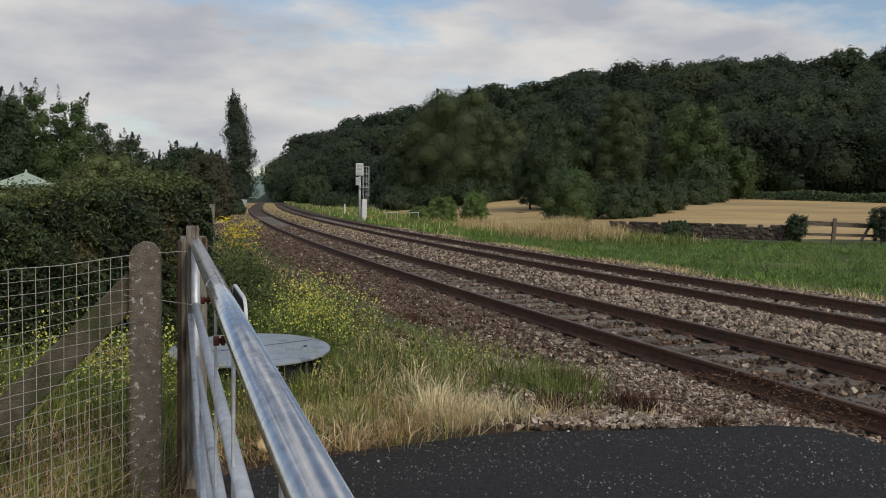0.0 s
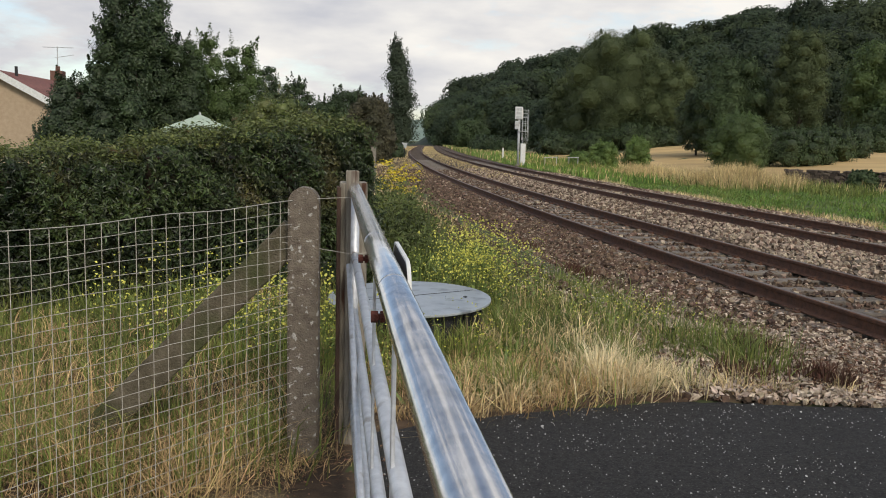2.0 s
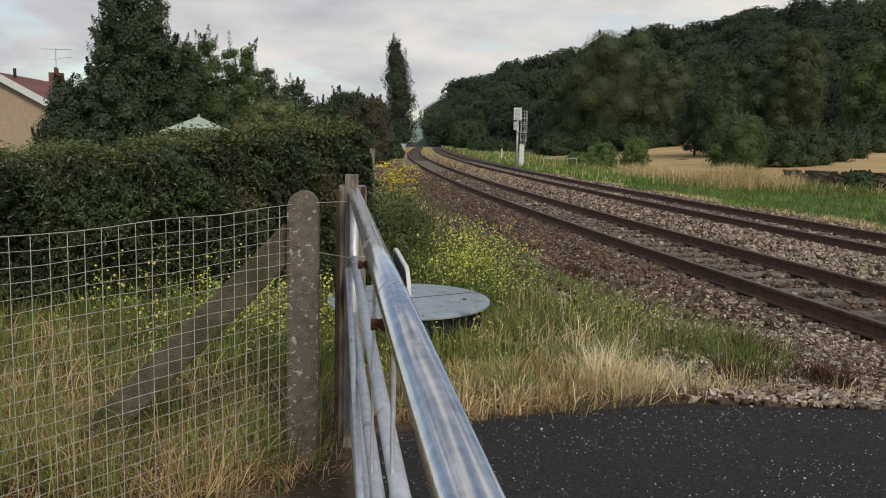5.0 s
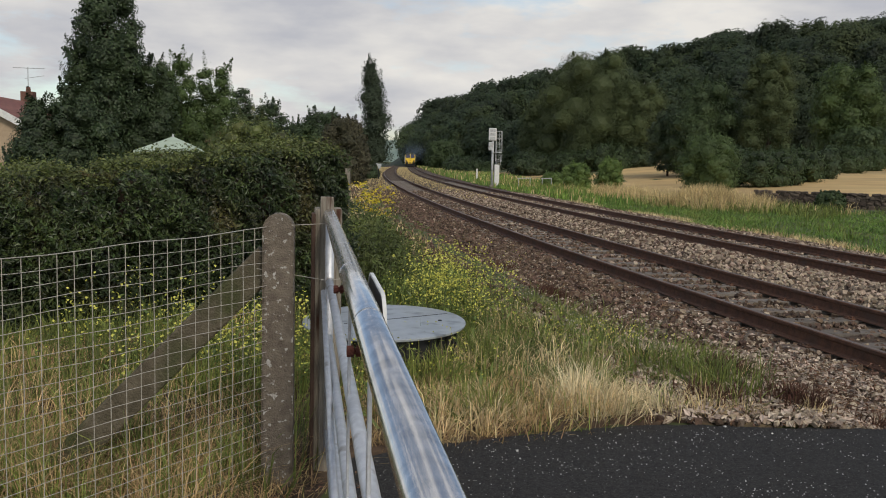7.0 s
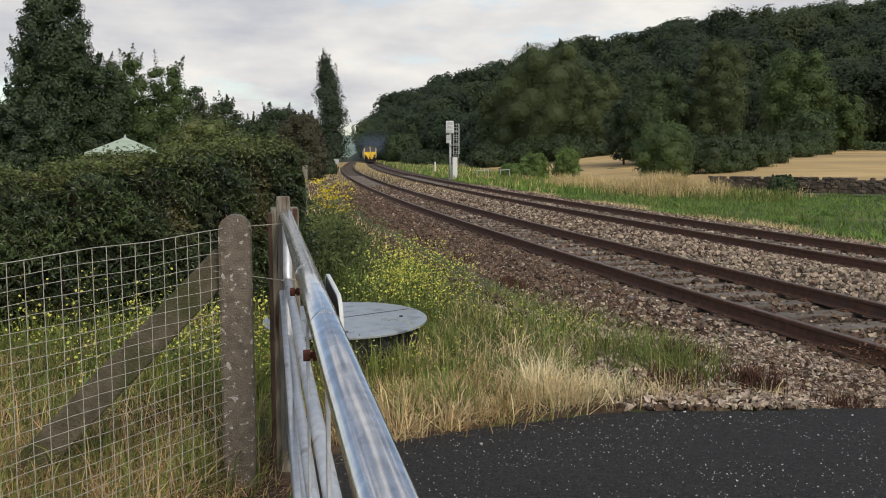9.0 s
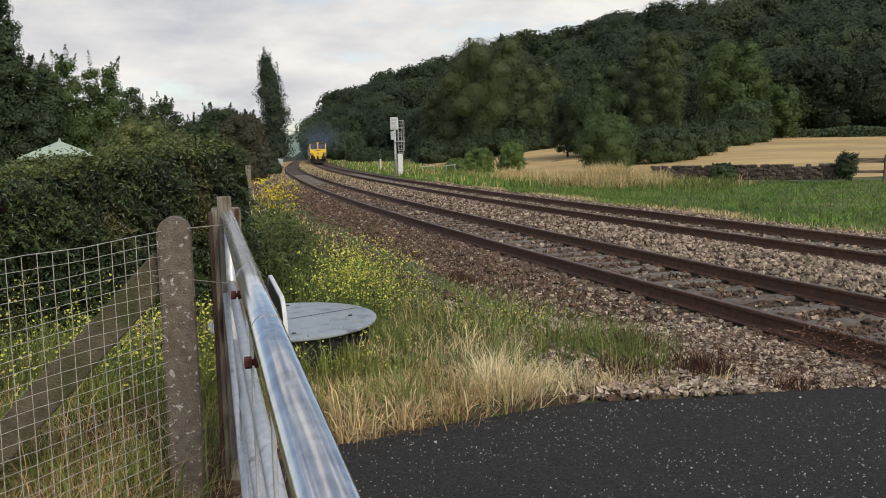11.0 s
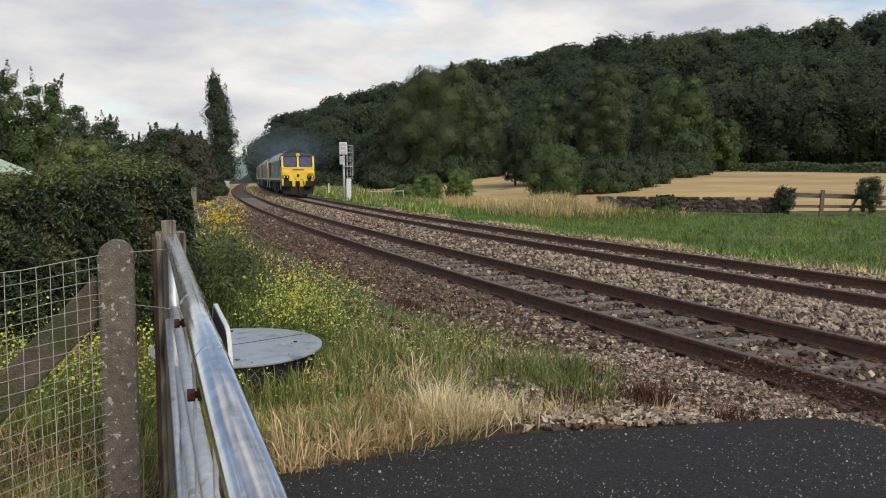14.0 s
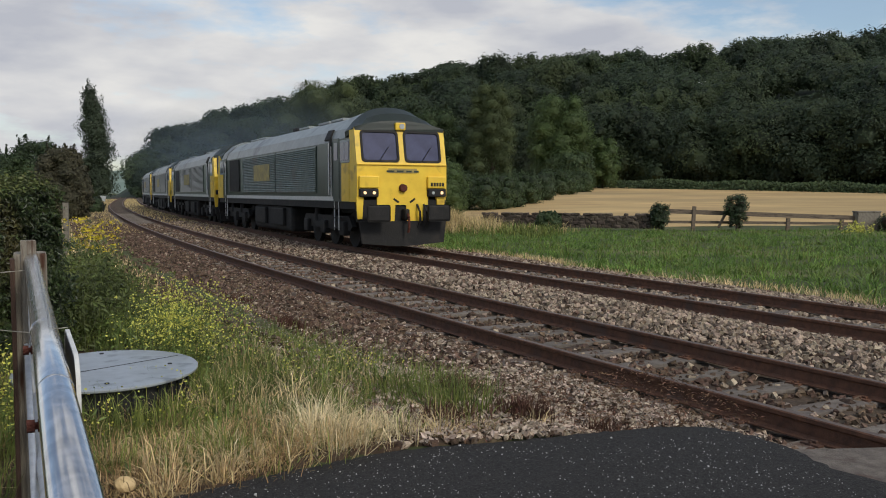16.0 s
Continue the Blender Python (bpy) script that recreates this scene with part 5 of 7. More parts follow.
field_fence()
stone_pillar(27.6, 40.1, 0.95, 1.15, "squared grey stone block ending the timber fence")
stone_pillar(30.0, 40.0, 0.85, 0.95, "grey stone block beside the field fence")
stone_pillar(32.0, 39.9, 0.72, 1.9, "long low grey stone block beside the field fence")
for (x, y, h, w, words, sd) in ((17.0, 40.9, 1.35, 1.1, "ivy-covered post ending the stone wall", 301), (20.8, 40.4, 1.85, 1.35, "bushy ivy-covered post in the timber fence", 302),
                                (28.6, 38.8, 0.95, 2.6, "dark green nettles below the stone blocks", 303)):
    blob_tree("ivy_bush", x, y, h, w, 5200, 0.045, M_DARK_LEAF, sd, words, low=0.1, wide_at=0.6, blobs=7, core=M_TWIG, category="bush")


# ---- house and garden shelter behind the hedge ----
def house():
    t = thing("house", pose(-27.1, 35.9, 0, 0, 0, 15.7), "buff brick house with a red tiled roof and white bargeboards", "house")
    W, D, E, R = 7.6, 9.0, 2.15, 4.20
    gable = [(-W / 2, 0), (W / 2, 0), (W / 2, E), (0, R), (-W / 2, E)]
    part("wall", prism(B(), gable, 0, D, "y"), M_BRICK, t)
    tile_rows = 12
    for sx in (-1, 1):
        roof = part("roof", prism(B(), [(sx * (W / 2 + 0.35), E - 0.16), (0, R + 0.02), (0, R + 0.12), (sx * (W / 2 + 0.35), E - 0.04)], -0.3, D + 0.3, "y"), M_ROOF, t, "red-brown interlocking tiled roof")
        sl = math.hypot(W / 2 + 0.35, R - E + 0.16)
        ang = math.degrees(math.atan2(R - E + 0.16, W / 2 + 0.35))
        for k in range(tile_rows):
            f = (k + 0.5) / tile_rows
            x, z = sx * (W / 2 + 0.35) * (1 - f), E - 0.04 + f * (R + 0.12 - E + 0.04)
            part("tile_course", box(B(), (x, D / 2, z + 0.03), (sl / tile_rows * 1.08, D + 0.58, 0.035), (0, sx * (ang + 3), 0)), M_ROOF, roof)
        a, b = Vector((sx * (W / 2 + 0.4), -0.33, E - 0.16)), Vector((0, -0.33, R + 0.05))
        m = Matrix.Translation((a + b) / 2) @ (b - a).to_track_quat("X", "Z").to_matrix().to_4x4()
        part("bargeboard", box(B(), (0, 0, 0), ((b - a).length, 0.05, 0.30)), M_WHITE, t, "white painted bargeboard", m=m)
    ch = part("chimney", box(B(), (0.15, 7.6, R + 0.05), (0.62, 0.62, 1.3), bevel=0.01), M_CHIMNEY, t, "brown brick chimney stack")
    part("chimney_pot", rod(B(), (0.15, 7.6, R + 0.68), (0.15, 7.6, R + 0.95), 0.13, 0.11, 12), M_CHIMNEY, ch)
    part("flue", rod(B(), (0.3, 1.4, R - 0.1), (0.3, 1.4, R + 0.45), 0.07, seg=10), M_DARK, t, "short black flue pipe")
    bm = B()
    rod(bm, (0.15, 7.6, R + 0.6), (0.15, 7.6, R + 2.0), 0.022, seg=6)
    rod(bm, (-0.6, 7.6, R + 1.95), (1.0, 7.6, R + 1.95), 0.016, seg=6)
    rod(bm, (0.0, 7.6, R + 1.4), (0.9, 7.9, R + 1.6), 0.014, seg=6)
    for k in range(8):
        x = -0.55 + 0.2 * k
        rod(bm, (x, 7.45, R + 1.95), (x, 7.75, R + 1.95), 0.008, seg=5)
    part("aerial", bm, M_GREY_METAL, t, "thin metal television aerial")


house()


def shelter():
    x, y = -7.85, 16.3
    t = thing("garden_shelter", pose(x, y, -0.16, 0, 0, 20), "pale green pyramid-roofed garden shelter behind the hedge", "garden shelter")
    bm = B()
    apex = bm.verts.new((0, 0, 2.22))
    ring = [bm.verts.new((sx * 0.66, sy * 0.66, 1.92)) for sx, sy in ((-1, -1), (1, -1), (1, 1), (-1, 1))]
    low = [bm.verts.new((v.co.x, v.co.y, 1.86)) for v in ring]
    for i in range(4):
        j = (i + 1) % 4
        bm.faces.new((ring[i], ring[j], apex))
        bm.faces.new((low[i], low[j], ring[j], ring[i]))
    part("canopy", bm, M_CANVAS, t, "pale green canvas canopy")
    for sx in (-1, 1):
        for sy in (-1, 1):
            part("leg", rod(B(), (sx * 0.62, sy * 0.62, 0.1), (sx * 0.62, sy * 0.62, 1.9), 0.02, seg=8), M_DARK, t)
    part("finial", rod(B(), (0, 0, 2.2), (0, 0, 2.27), 0.03, 0.01, 8), M_GREY_METAL, t)


shelter()


# ---- grasses and flowers ----
def bank_edge(x):
    """How far the road reaches at x."""
    return np.interp(x, [p[0] for p in ROAD_EDGE[:11]], [p[1] for p in ROAD_EDGE[:11]])


def place(g, n, xlo, xhi, ylo, yhi, keep=None):
    x, y = g.uniform(xlo, xhi, n), g.uniform(ylo, yhi, n)
    if keep is not None:
        k = keep(x, y)
        x, y = x[k], y[k]
    return np.c_[x, y, ground_z(x, y) + 0.005]


def patchy(x, y, scale, cut, seed=0.0):
    v = np.sin(x * scale + seed) * np.sin(y * scale * 0.9 + seed * 1.7) + 0.6 * np.sin(x * scale * 2.3 - y * scale * 1.1 + seed)
    return v > cut


def grasses():
    g = np.random.default_rng(33)

    def bank(x, y):
        s, u = across(x, y)
        gate_x = -1.16 + (4.08 - y) * 0.318
        chamber_near = (x + 1.40) ** 2 + (y - 6.52) ** 2 < 0.40
        return (u < -1.5 - 0.5 * np.sin(y * 2.1 + x)) & (y > bank_edge(x) + 0.02) & ~chamber_near & ((x > gate_x) | (y > 4.2))
    # tufts between the road and the stones: straw near the road, greener behind
    def tufts(n, xlo, xhi, ylo, yhi, keep):
        return place(g, n, xlo, xhi, ylo, yhi, keep)

    def splay(name, centres, per, radius, tall, wide, material, label, category, lean):
        """Grass in tufts whose blades lean outwards and differ tuft by tuft."""
        k = np.repeat(np.arange(len(centres)), g.integers(per[0], per[1], len(centres)))
        off = g.normal(0, 1, (len(k), 2)) * (radius * g.uniform(0.5, 1.5, len(centres)))[k][:, None]
        p = centres[k].copy()
        p[:, :2] += off
        h = (g.uniform(tall[0], tall[1], len(centres))[k]) * g.uniform(0.45, 1.15, len(k))
        ang = np.arctan2(off[:, 1], off[:, 0]) + g.normal(0, 0.8, len(k))
        tilt = np.stack([np.cos(ang), np.sin(ang)], 1) * (h * np.minimum(g.gamma(2.0, 0.5 * lean, len(k)), 1.3))[:, None]
        rise = h * np.clip(1 - 0.35 * np.hypot(*tilt.T) / h, 0.15, 1)
        a = g.uniform(0, 2 * np.pi, len(k))
        side = np.stack([np.cos(a), np.sin(a), 0 * a], 1) * (g.uniform(wide[0], wide[1], len(k)) / 2)[:, None]
        t3 = np.c_[tilt, np.zeros(len(k))]
        up = np.c_[np.zeros((len(k), 2)), rise]
        V = np.stack([p - side, p + side, p + up * 0.7 + t3 * 0.35 - side * 0.75, p + up * 0.7 + t3 * 0.35 + side * 0.75, p + up + t3], 1).reshape(-1, 3)
        F = (np.array([(0, 1, 3), (0, 3, 2), (2, 3, 4)])[None] + 5 * np.arange(len(k))[:, None, None]).reshape(-1, 3)
        return tagged(new(name, raw_mesh(name, V, F, material)), label, category, kind="stuff")
    q = tufts(200, -1.35, 1.6, 4.6, 7.2, lambda x, y: bank(x, y) & (y > bank_edge(x) + 0.06) & (g.random(len(x)) < (1.05 - 0.3 * (y - bank_edge(x))) * (1 - 0.95 * smooth01(x, 0.1, 0.7))))
    splay("dry_grass", q, (10, 75), 0.06, (0.05, 0.30), (0.004, 0.009), M_DRY, "straw-coloured dry grass along the edge of the road", "dry grass", 0.9)
    q = tufts(150, -1.3, 0.1, 4.6, 6.0, lambda x, y: bank(x, y) & (y > bank_edge(x) + 0.03))
    splay("brown_straw", q, (14, 45), 0.09, (0.05, 0.24), (0.003, 0.007), M_BROWN_STRAW, "flattened brown old grass beside the road", "dry grass", 1.3)
    q = np.array([(x, y, 0.0) for x, y in ((0.18, 5.42), (0.32, 5.50), (0.05, 5.50), (0.25, 5.68), (0.42, 5.62), (0.10, 5.75), (-0.45, 5.25), (0.62, 5.6))])
    q[:, 2] = ground_z(q[:, 0], q[:, 1])
    splay("dry_tussocks", q, (150, 260), 0.080, (0.20, 0.36), (0.004, 0.007), M_PALE_STRAW, "pale arching straw tussocks beside the black road", "dry grass", 0.75)
    q = tufts(640, -1.5, 1.5, 5.0, 10.5, lambda x, y: bank(x, y) & (g.random(len(x)) < (0.28 + 0.72 * smooth01(y - bank_edge(x), 0.15, 0.9)) * (1 - 0.8 * smooth01(x, -0.1, 1.0))))
    splay("green_grass", q, (10, 48), 0.08, (0.06, 0.34), (0.004, 0.009), M_GRASS, "green grass and weeds on the railway bank", "grass", 0.75)
    q = tufts(300, -1.3, 1.4, 5.8, 9.8, lambda x, y: bank(x, y) & (g.random(len(x)) < 1 - 0.9 * smooth01(x, 0.1, 0.8)))
    splay("bank_straw", q, (6, 26), 0.07, (0.06, 0.32), (0.003, 0.006), M_DRY, "thin straw stalks among the green weeds of the bank", "dry grass", 0.8)
    q = np.array([(x, y, 0.03) for x, y in ((0.95, 6.7), (0.8, 6.9), (1.1, 6.4), (0.6, 7.2), (1.15, 6.15), (0.45, 7.5), (1.0, 7.0), (1.6, 5.75), (0.7, 5.65), (1.15, 5.72), (0.9, 5.6))])
    q[:, 2] = ground_z(q[:, 0], q[:, 1])
    splay("green_tussocks", q[:5], (90, 170), 0.13, (0.20, 0.40), (0.005, 0.009), M_GRASS, "loose green grass tufts beside the ballast", "grass", 0.7)
    splay("straw_tussocks", q[7:], (60, 110), 0.05, (0.12, 0.24), (0.004, 0.007), M_DRY, "small pale straw tufts among stones", "dry grass", 1.0)
    ang = g.uniform(-2.6, 0.6, 80)
    off = g.uniform(0.66, 0.9, 80)
    q = np.c_[-1.40 + off * np.cos(ang), 6.52 + off * np.sin(ang), np.zeros(80)]
    q[:, 2] = ground_z(q[:, 0], q[:, 1])
    splay("chamber_side_grass", q, (16, 40), 0.06, (0.16, 0.40), (0.004, 0.009), M_GRASS, "green grass growing against the round chamber", "grass", 0.5)
    splay("chamber_side_straw", q[::2], (12, 30), 0.07, (0.12, 0.36), (0.004, 0.008), M_DRY, "dry grass growing against the round chamber", "dry grass", 0.7)
    q = tufts(500, -1.3, 1.3, 4.7, 9.5, lambda x, y: bank(x, y) & (g.random(len(x)) < (1 - 0.85 * smooth01(x, 0.3, 0.9)) * smooth01(y - bank_edge(x), 0.1, 0.7)))
    splay("leafy_weeds", q, (4, 12), 0.05, (0.06, 0.22), (0.012, 0.03), M_WEED, "low leafy green weeds on the bank", "weeds", 0.8)

    # behind the wire fence, below the hedge
    def garden(x, y):
        hedge_line = np.interp(x, (-8.5, -5.0, -3.9, -2.95, -2.35, -1.4), (3.4, 6.1, 6.9, 7.8, 8.7, 9.2))
        gate_x = -1.22 + (4.0 - y) * 0.318
        return (y < hedge_line) & (x < np.minimum(gate_x - 0.05, -1.25)) & ((x + 1.4) ** 2 + (y - 6.52) ** 2 > 0.40)
    q = tufts(1050, -5.6, -1.25, 2.2, 8.6, lambda x, y: garden(x, y) & (y > 3.75 + 0.6 * (x + 1.3)))
    dry = (patchy(q[:, 0], q[:, 1], 2.6, 0.45, 2.0) & (g.random(len(q)) < 0.65)) | (g.random(len(q)) < 0.14 + 0.22 * (q[:, 1] < 4.5))
    splay("dry_meadow_grass", q[dry], (18, 60), 0.09, (0.10, 0.36), (0.004, 0.008), M_BROWN_STRAW, "tangled dry grass behind the wire fence", "dry grass", 0.9)
    splay("meadow_grass", q[~dry], (18, 60), 0.09, (0.12, 0.42), (0.005, 0.010), M_GRASS, "green meadow grass below the hedge", "grass", 0.55)
    near = q[(q[:, 1] < 5.0) & (q[:, 1] > 3.3)]
    splay("arching_straw", near, (4, 11), 0.16, (0.25, 0.5), (0.002, 0.005), M_BROWN_STRAW, "long thin arching straw stalks over the green grass", "dry grass", 1.1)
    q = tufts(300, -3.6, -1.2, 1.6, 4.4, lambda x, y: garden(x, y) & (y > 3.35 + 0.9 * (x + 1.35)))
    splay("fence_foot_straw", q, (14, 50), 0.07, (0.05, 0.22), (0.003, 0.007), M_BROWN_STRAW, "bent straw along the foot of the fence", "dry grass", 1.5)
    p = place(g, 6000, -4.2, -1.15, 2.6, 4.3, lambda x, y: garden(x, y) & (y > 3.0 - 0.55 * (x + 1.3)))
    blades("lying_straw", p, g.uniform(0.02, 0.14, len(p)), g.uniform(0.002, 0.004, len(p)), M_BROWN_STRAW, g, "flattened straw on bare soil below the fence", "dry grass", 3.5)

    q = tufts(75, -2.75, -1.5, 3.15, 3.72, lambda x, y: y > 3.25 + 0.5 * (x + 1.6))
    splay("strut_straw", q, (10, 26), 0.07, (0.16, 0.46), (0.003, 0.006), M_BROWN_STRAW, "tangled straw leaning on the mossy strut", "dry grass", 0.9)
    q = tufts(40, -2.75, -1.55, 3.2, 3.72, lambda x, y: y > 3.3 + 0.5 * (x + 1.6))
    splay("strut_grass", q, (10, 26), 0.07, (0.16, 0.42), (0.004, 0.008), M_GRASS, "green grass growing round the strut", "grass", 0.7)

    # verge beyond the tracks
    n = 150000
    s = 3 + 72 * g.random(n) ** 1.35
    u = 7.3 + 38 * g.random(n) ** 1.5
    edge = 7.7 + 0.5 * np.sin(s * 0.7) + 0.3 * np.sin(s * 2.1) - 0.7 * smooth01(s, 25, 45)
    P3 = on_line(s, u)
    wall_y = 47.5 - (P3[:, 0] - 4.0) * 0.487
    wall_y = np.where(P3[:, 0] > 16.9, 41.4 - (P3[:, 0] - 16.9) * 0.11, wall_y)
    k = (u > edge) & (P3[:, 1] < np.maximum(wall_y - 0.2, 41.0) + 22 * (P3[:, 0] < 3))
    P3 = P3[k]
    P3[:, 2] = ground_z(P3[:, 0], P3[:, 1])
    d = np.hypot(P3[:, 0], P3[:, 1])
    short = g.random(len(P3)) < 0.55
    blades("verge_grass", P3[short], g.uniform(0.04, 0.14, short.sum()), 0.006 + 0.0006 * d[short], M_VERGE, g, "short bright green grass on the verge beyond the railway", "grass", 1.3)
    heads = g.choice(len(P3), 4200, replace=False)
    q = P3[heads]
    grown = 0.55 + 0.45 * np.sin(q[:, 0] * 0.9 + np.sin(q[:, 1] * 0.7) * 2) * np.sin(q[:, 1] * 0.55 + 1) + 0.5 * smooth01((u[k] - edge[k])[heads], 0.2, 2.5)
    q = q[g.random(len(q)) < np.clip(grown, 0.12, 1)]
    olive = g.random(len(q)) < 0.22
    splay("verge_tussocks", q[~olive], (14, 34), 0.20, (0.10, 0.34), (0.014, 0.030), M_VERGE, "lush bright green grass tussocks on the verge", "grass", 1.5)
    splay("olive_tussocks", q[olive], (10, 30), 0.22, (0.12, 0.42), (0.014, 0.030), M_GRASS, "olive-green tussocks among brighter verge grass", "grass", 1.3)
    # the thin brown fringe where ballast turns to grass
    n = 5000
    s = 3 + 45 * g.random(n) ** 1.3
    u = 7.35 + 0.5 * np.sin(s * 0.7) - 0.6 * smooth01(s, 25, 45) + g.normal(0.3, 0.22, n)
    P3 = on_line(s, u)
    P3[:, 2] = ground_z(P3[:, 0], P3[:, 1])
    blades("verge_dry_fringe", P3, g.uniform(0.05, 0.2, n), 0.006 + 0.0005 * np.hypot(P3[:, 0], P3[:, 1]), M_DRY, g, "thin dry grass where ballast meets the verge", "dry grass", 0.9)
    # tall dry grass along the wall and towards the signal
    n = 1480
    a = np.concatenate([g.uniform(-7.0, -1.6, 300), g.uniform(-12.3, -6.5, 360), g.normal(-8.4, 0.8, 420), g.normal(-2.9, 0.7, 160), g.uniform(-12.3, -2, 170), g.uniform(-17.5, 5.5, 70)])
    d = np.interp(a, (-17.5, -13, -6, -4, 5.5), (42.5, 42.5, 44.5, 50, 76)) + g.normal(0, 1.5, n)
    x, y = -d * np.sin(np.radians(a)), d * np.cos(np.radians(a))
    q = np.c_[x, y, ground_z(x, y)]
    tall = np.abs(a + 8.4) < 1.2
    splay("tall_dry_grass", q[tall], (10, 22), 0.14, (0.65, 1.25), (0.014, 0.03), M_REED, "tall pale dry grass and seed heads by the field", "dry grass", 0.45)
    splay("rough_dry_grass", q[~tall], (8, 22), 0.18, (0.35, 1.0), (0.014, 0.03), M_REED, "rough straw-coloured grass between verge and field", "dry grass", 0.6)
    n = 620
    a = g.uniform(-16, 6.5, n)
    d = np.interp(a, (-16, -10, -6, -4, 6.5), (40.6, 42, 44, 50, 84)) + g.normal(0, 2.0, n)
    x, y = -d * np.sin(np.radians(a)), d * np.cos(np.radians(a))
    splay("tall_green_growth", np.c_[x, y, ground_z(x, y)], (8, 20), 0.2, (0.25, 0.65), (0.02, 0.045), M_GRASS, "tall mixed green growth between verge and field", "grass", 0.7)
    # rough growth beside the line further off
    n = 14000
    s = 40 + 260 * g.random(n) ** 1.4
    u = 7.6 + 9 * g.random(n) ** 1.3
    P3 = on_line(s, u)
    P3[:, 2] = ground_z(P3[:, 0], P3[:, 1])
    far = g.random(n) < 0.9 - 0.25 * smooth01(s, 70, 130)
    for sel, nm, mt in ((far, "rough_far_grass", M_VERGE), (~far, "rough_far_dry_grass", M_REED)):
        blades(nm, P3[sel], g.uniform(0.12, 0.5, sel.sum()) + 0.3 * smooth01(s[sel], 70, 120), 0.03 + 0.0009 * s[sel], mt, g, "rough mixed grass beside the distant line", "grass", 0.5)
    n = 7000
    s = 15 + 200 * g.random(n) ** 1.5
    u = -2.3 - 3.0 * g.random(n) ** 1.2
    P3 = on_line(s, u)
    P3[:, 2] = ground_z(P3[:, 0], P3[:, 1])
    blades("cess_dry_grass", P3, g.uniform(0.08, 0.32, n), 0.008 + 0.0009 * s, M_DRY, g, "dry grass between hedge and railway", "dry grass", 0.6)

    n = 9000
    s = 38 + 190 * g.random(n) ** 1.3
    u = np.where(g.random(n) < 0.6, g.uniform(-3.0, -0.25, n), g.uniform(1.75, 3.9, n))
    P3 = on_line(s, u, bed_z(s, u))
    blades("track_weeds", P3, g.uniform(0.03, 0.14, n), 0.008 + 0.0008 * s, M_REED, g, "thin brown weeds growing in the distant ballast", "weeds", 0.8)
    # dead bits on the bare soil by the gate
    n = 2200
    x, y = g.uniform(-2.6, -0.6, n), g.uniform(1.6, 4.2, n)
    k = x < -1.0 + 0.318 * (4.08 - y)
    me = leaf_mesh("soil_litter", np.c_[x, y, ground_z(x, y) + 0.03][k], np.tile((0, 0, 1.6), (k.sum(), 1)), g.uniform(0.004, 0.016, k.sum()), M_LITTER, g, slender=0.45)
    tagged(new("soil_litter", me), "dead brown leaf scraps on bare soil by the gate", "leaf litter", kind="stuff")


grasses()


M_SEED = mat("pale_seed_head", (0.62, 0.58, 0.50), (0.48, 0.44, 0.36), 9, 0.8)


def flowers(name, centres, count, height, petal, label, category, head, seed, leafy=6, flat=False):
    """A stand of flowering weeds: stems, leaves and many small flower heads."""
    g = np.random.default_rng(seed)
    t = thing(name, pose(0, 0, 0), label, category)
    P, H = [], []
    for x, y, rx, ry, f in centres:
        n = int(count * f)
        q = g.normal(0, 0.5, (n, 2)) * (rx, ry) + (x, y)
        P.append(np.c_[q, ground_z(q[:, 0], q[:, 1])])
        H.append(g.uniform(0.55, 1.1, n) * height)
    P, H = np.concatenate(P), np.concatenate(H)
    tagged(blades("stalk_growth", P, H, np.full(len(P), 0.006), M_WEED, g, "", "", 0.25, t), kind="stuff")
    k = np.repeat(np.arange(len(P)), leafy)
    f = g.random(len(k)) ** 0.8
    c = P[k] + np.stack([g.normal(0, 0.05, len(k)), g.normal(0, 0.05, len(k)), f * H[k] * 0.85], 1)
    leaf_ob = part("leafage", leaf_mesh("leafage", c, g.normal(0, 0.5, c.shape) + (0, 0, 0.7), g.uniform(0.012, 0.04, len(c)), M_WEED, g, slender=0.35), None, t)
    per = 14
    k = np.repeat(np.arange(len(P)), per)
    if flat:
        c = P[k] + np.stack([g.normal(0, 0.06, len(k)), g.normal(0, 0.06, len(k)), H[k] * g.uniform(0.9, 1.0, len(k))], 1)
        d = np.tile((0, 0, 1.2), (len(k), 1))
    else:
        c = P[k] + np.stack([g.normal(0, 0.055, len(k)), g.normal(0, 0.055, len(k)), H[k] * g.uniform(0.55, 1.06, len(k))], 1)
        d = g.normal(0, 0.6, c.shape) + (0, 0, 0.8)
    petal_ob = part("blossom", leaf_mesh("blossom", c, d, g.uniform(0.6, 1.3, len(c)) * head, petal, g, slender=0.9), None, t)
    tagged(leaf_ob, kind="stuff")
    tagged(petal_ob, kind="stuff")
    return t


flowers("wild_mustard", ((-1.15, 8.2, 0.42, 1.1, 0.88), (-0.75, 7.9, 0.3, 0.5, 0.12)), 230, 0.78, M_YELLOW_PETAL, "stand of pale yellow flowering wild mustard on the bank", "wildflowers", 0.0098, 71)
flowers("wild_mustard", ((-2.35, 5.6, 0.7, 0.7, 0.6), (-1.75, 5.3, 0.3, 0.4, 0.3), (-3.0, 5.3, 0.4, 0.4, 0.1)), 130, 0.72, M_YELLOW_PETAL, "yellow wild mustard behind the wire fence", "wildflowers", 0.0098, 72)
flowers("wild_mustard", ((-0.3, 7.6, 1.0, 0.8, 0.4), (-0.75, 5.9, 0.35, 0.5, 0.25), (0.4, 7.6, 0.5, 0.9, 0.2), (-1.2, 5.2, 0.12, 0.3, 0.15)), 50, 0.38, M_YELLOW_PETAL, "thin scattered yellow mustard among the grass", "wildflowers", 0.008, 73)
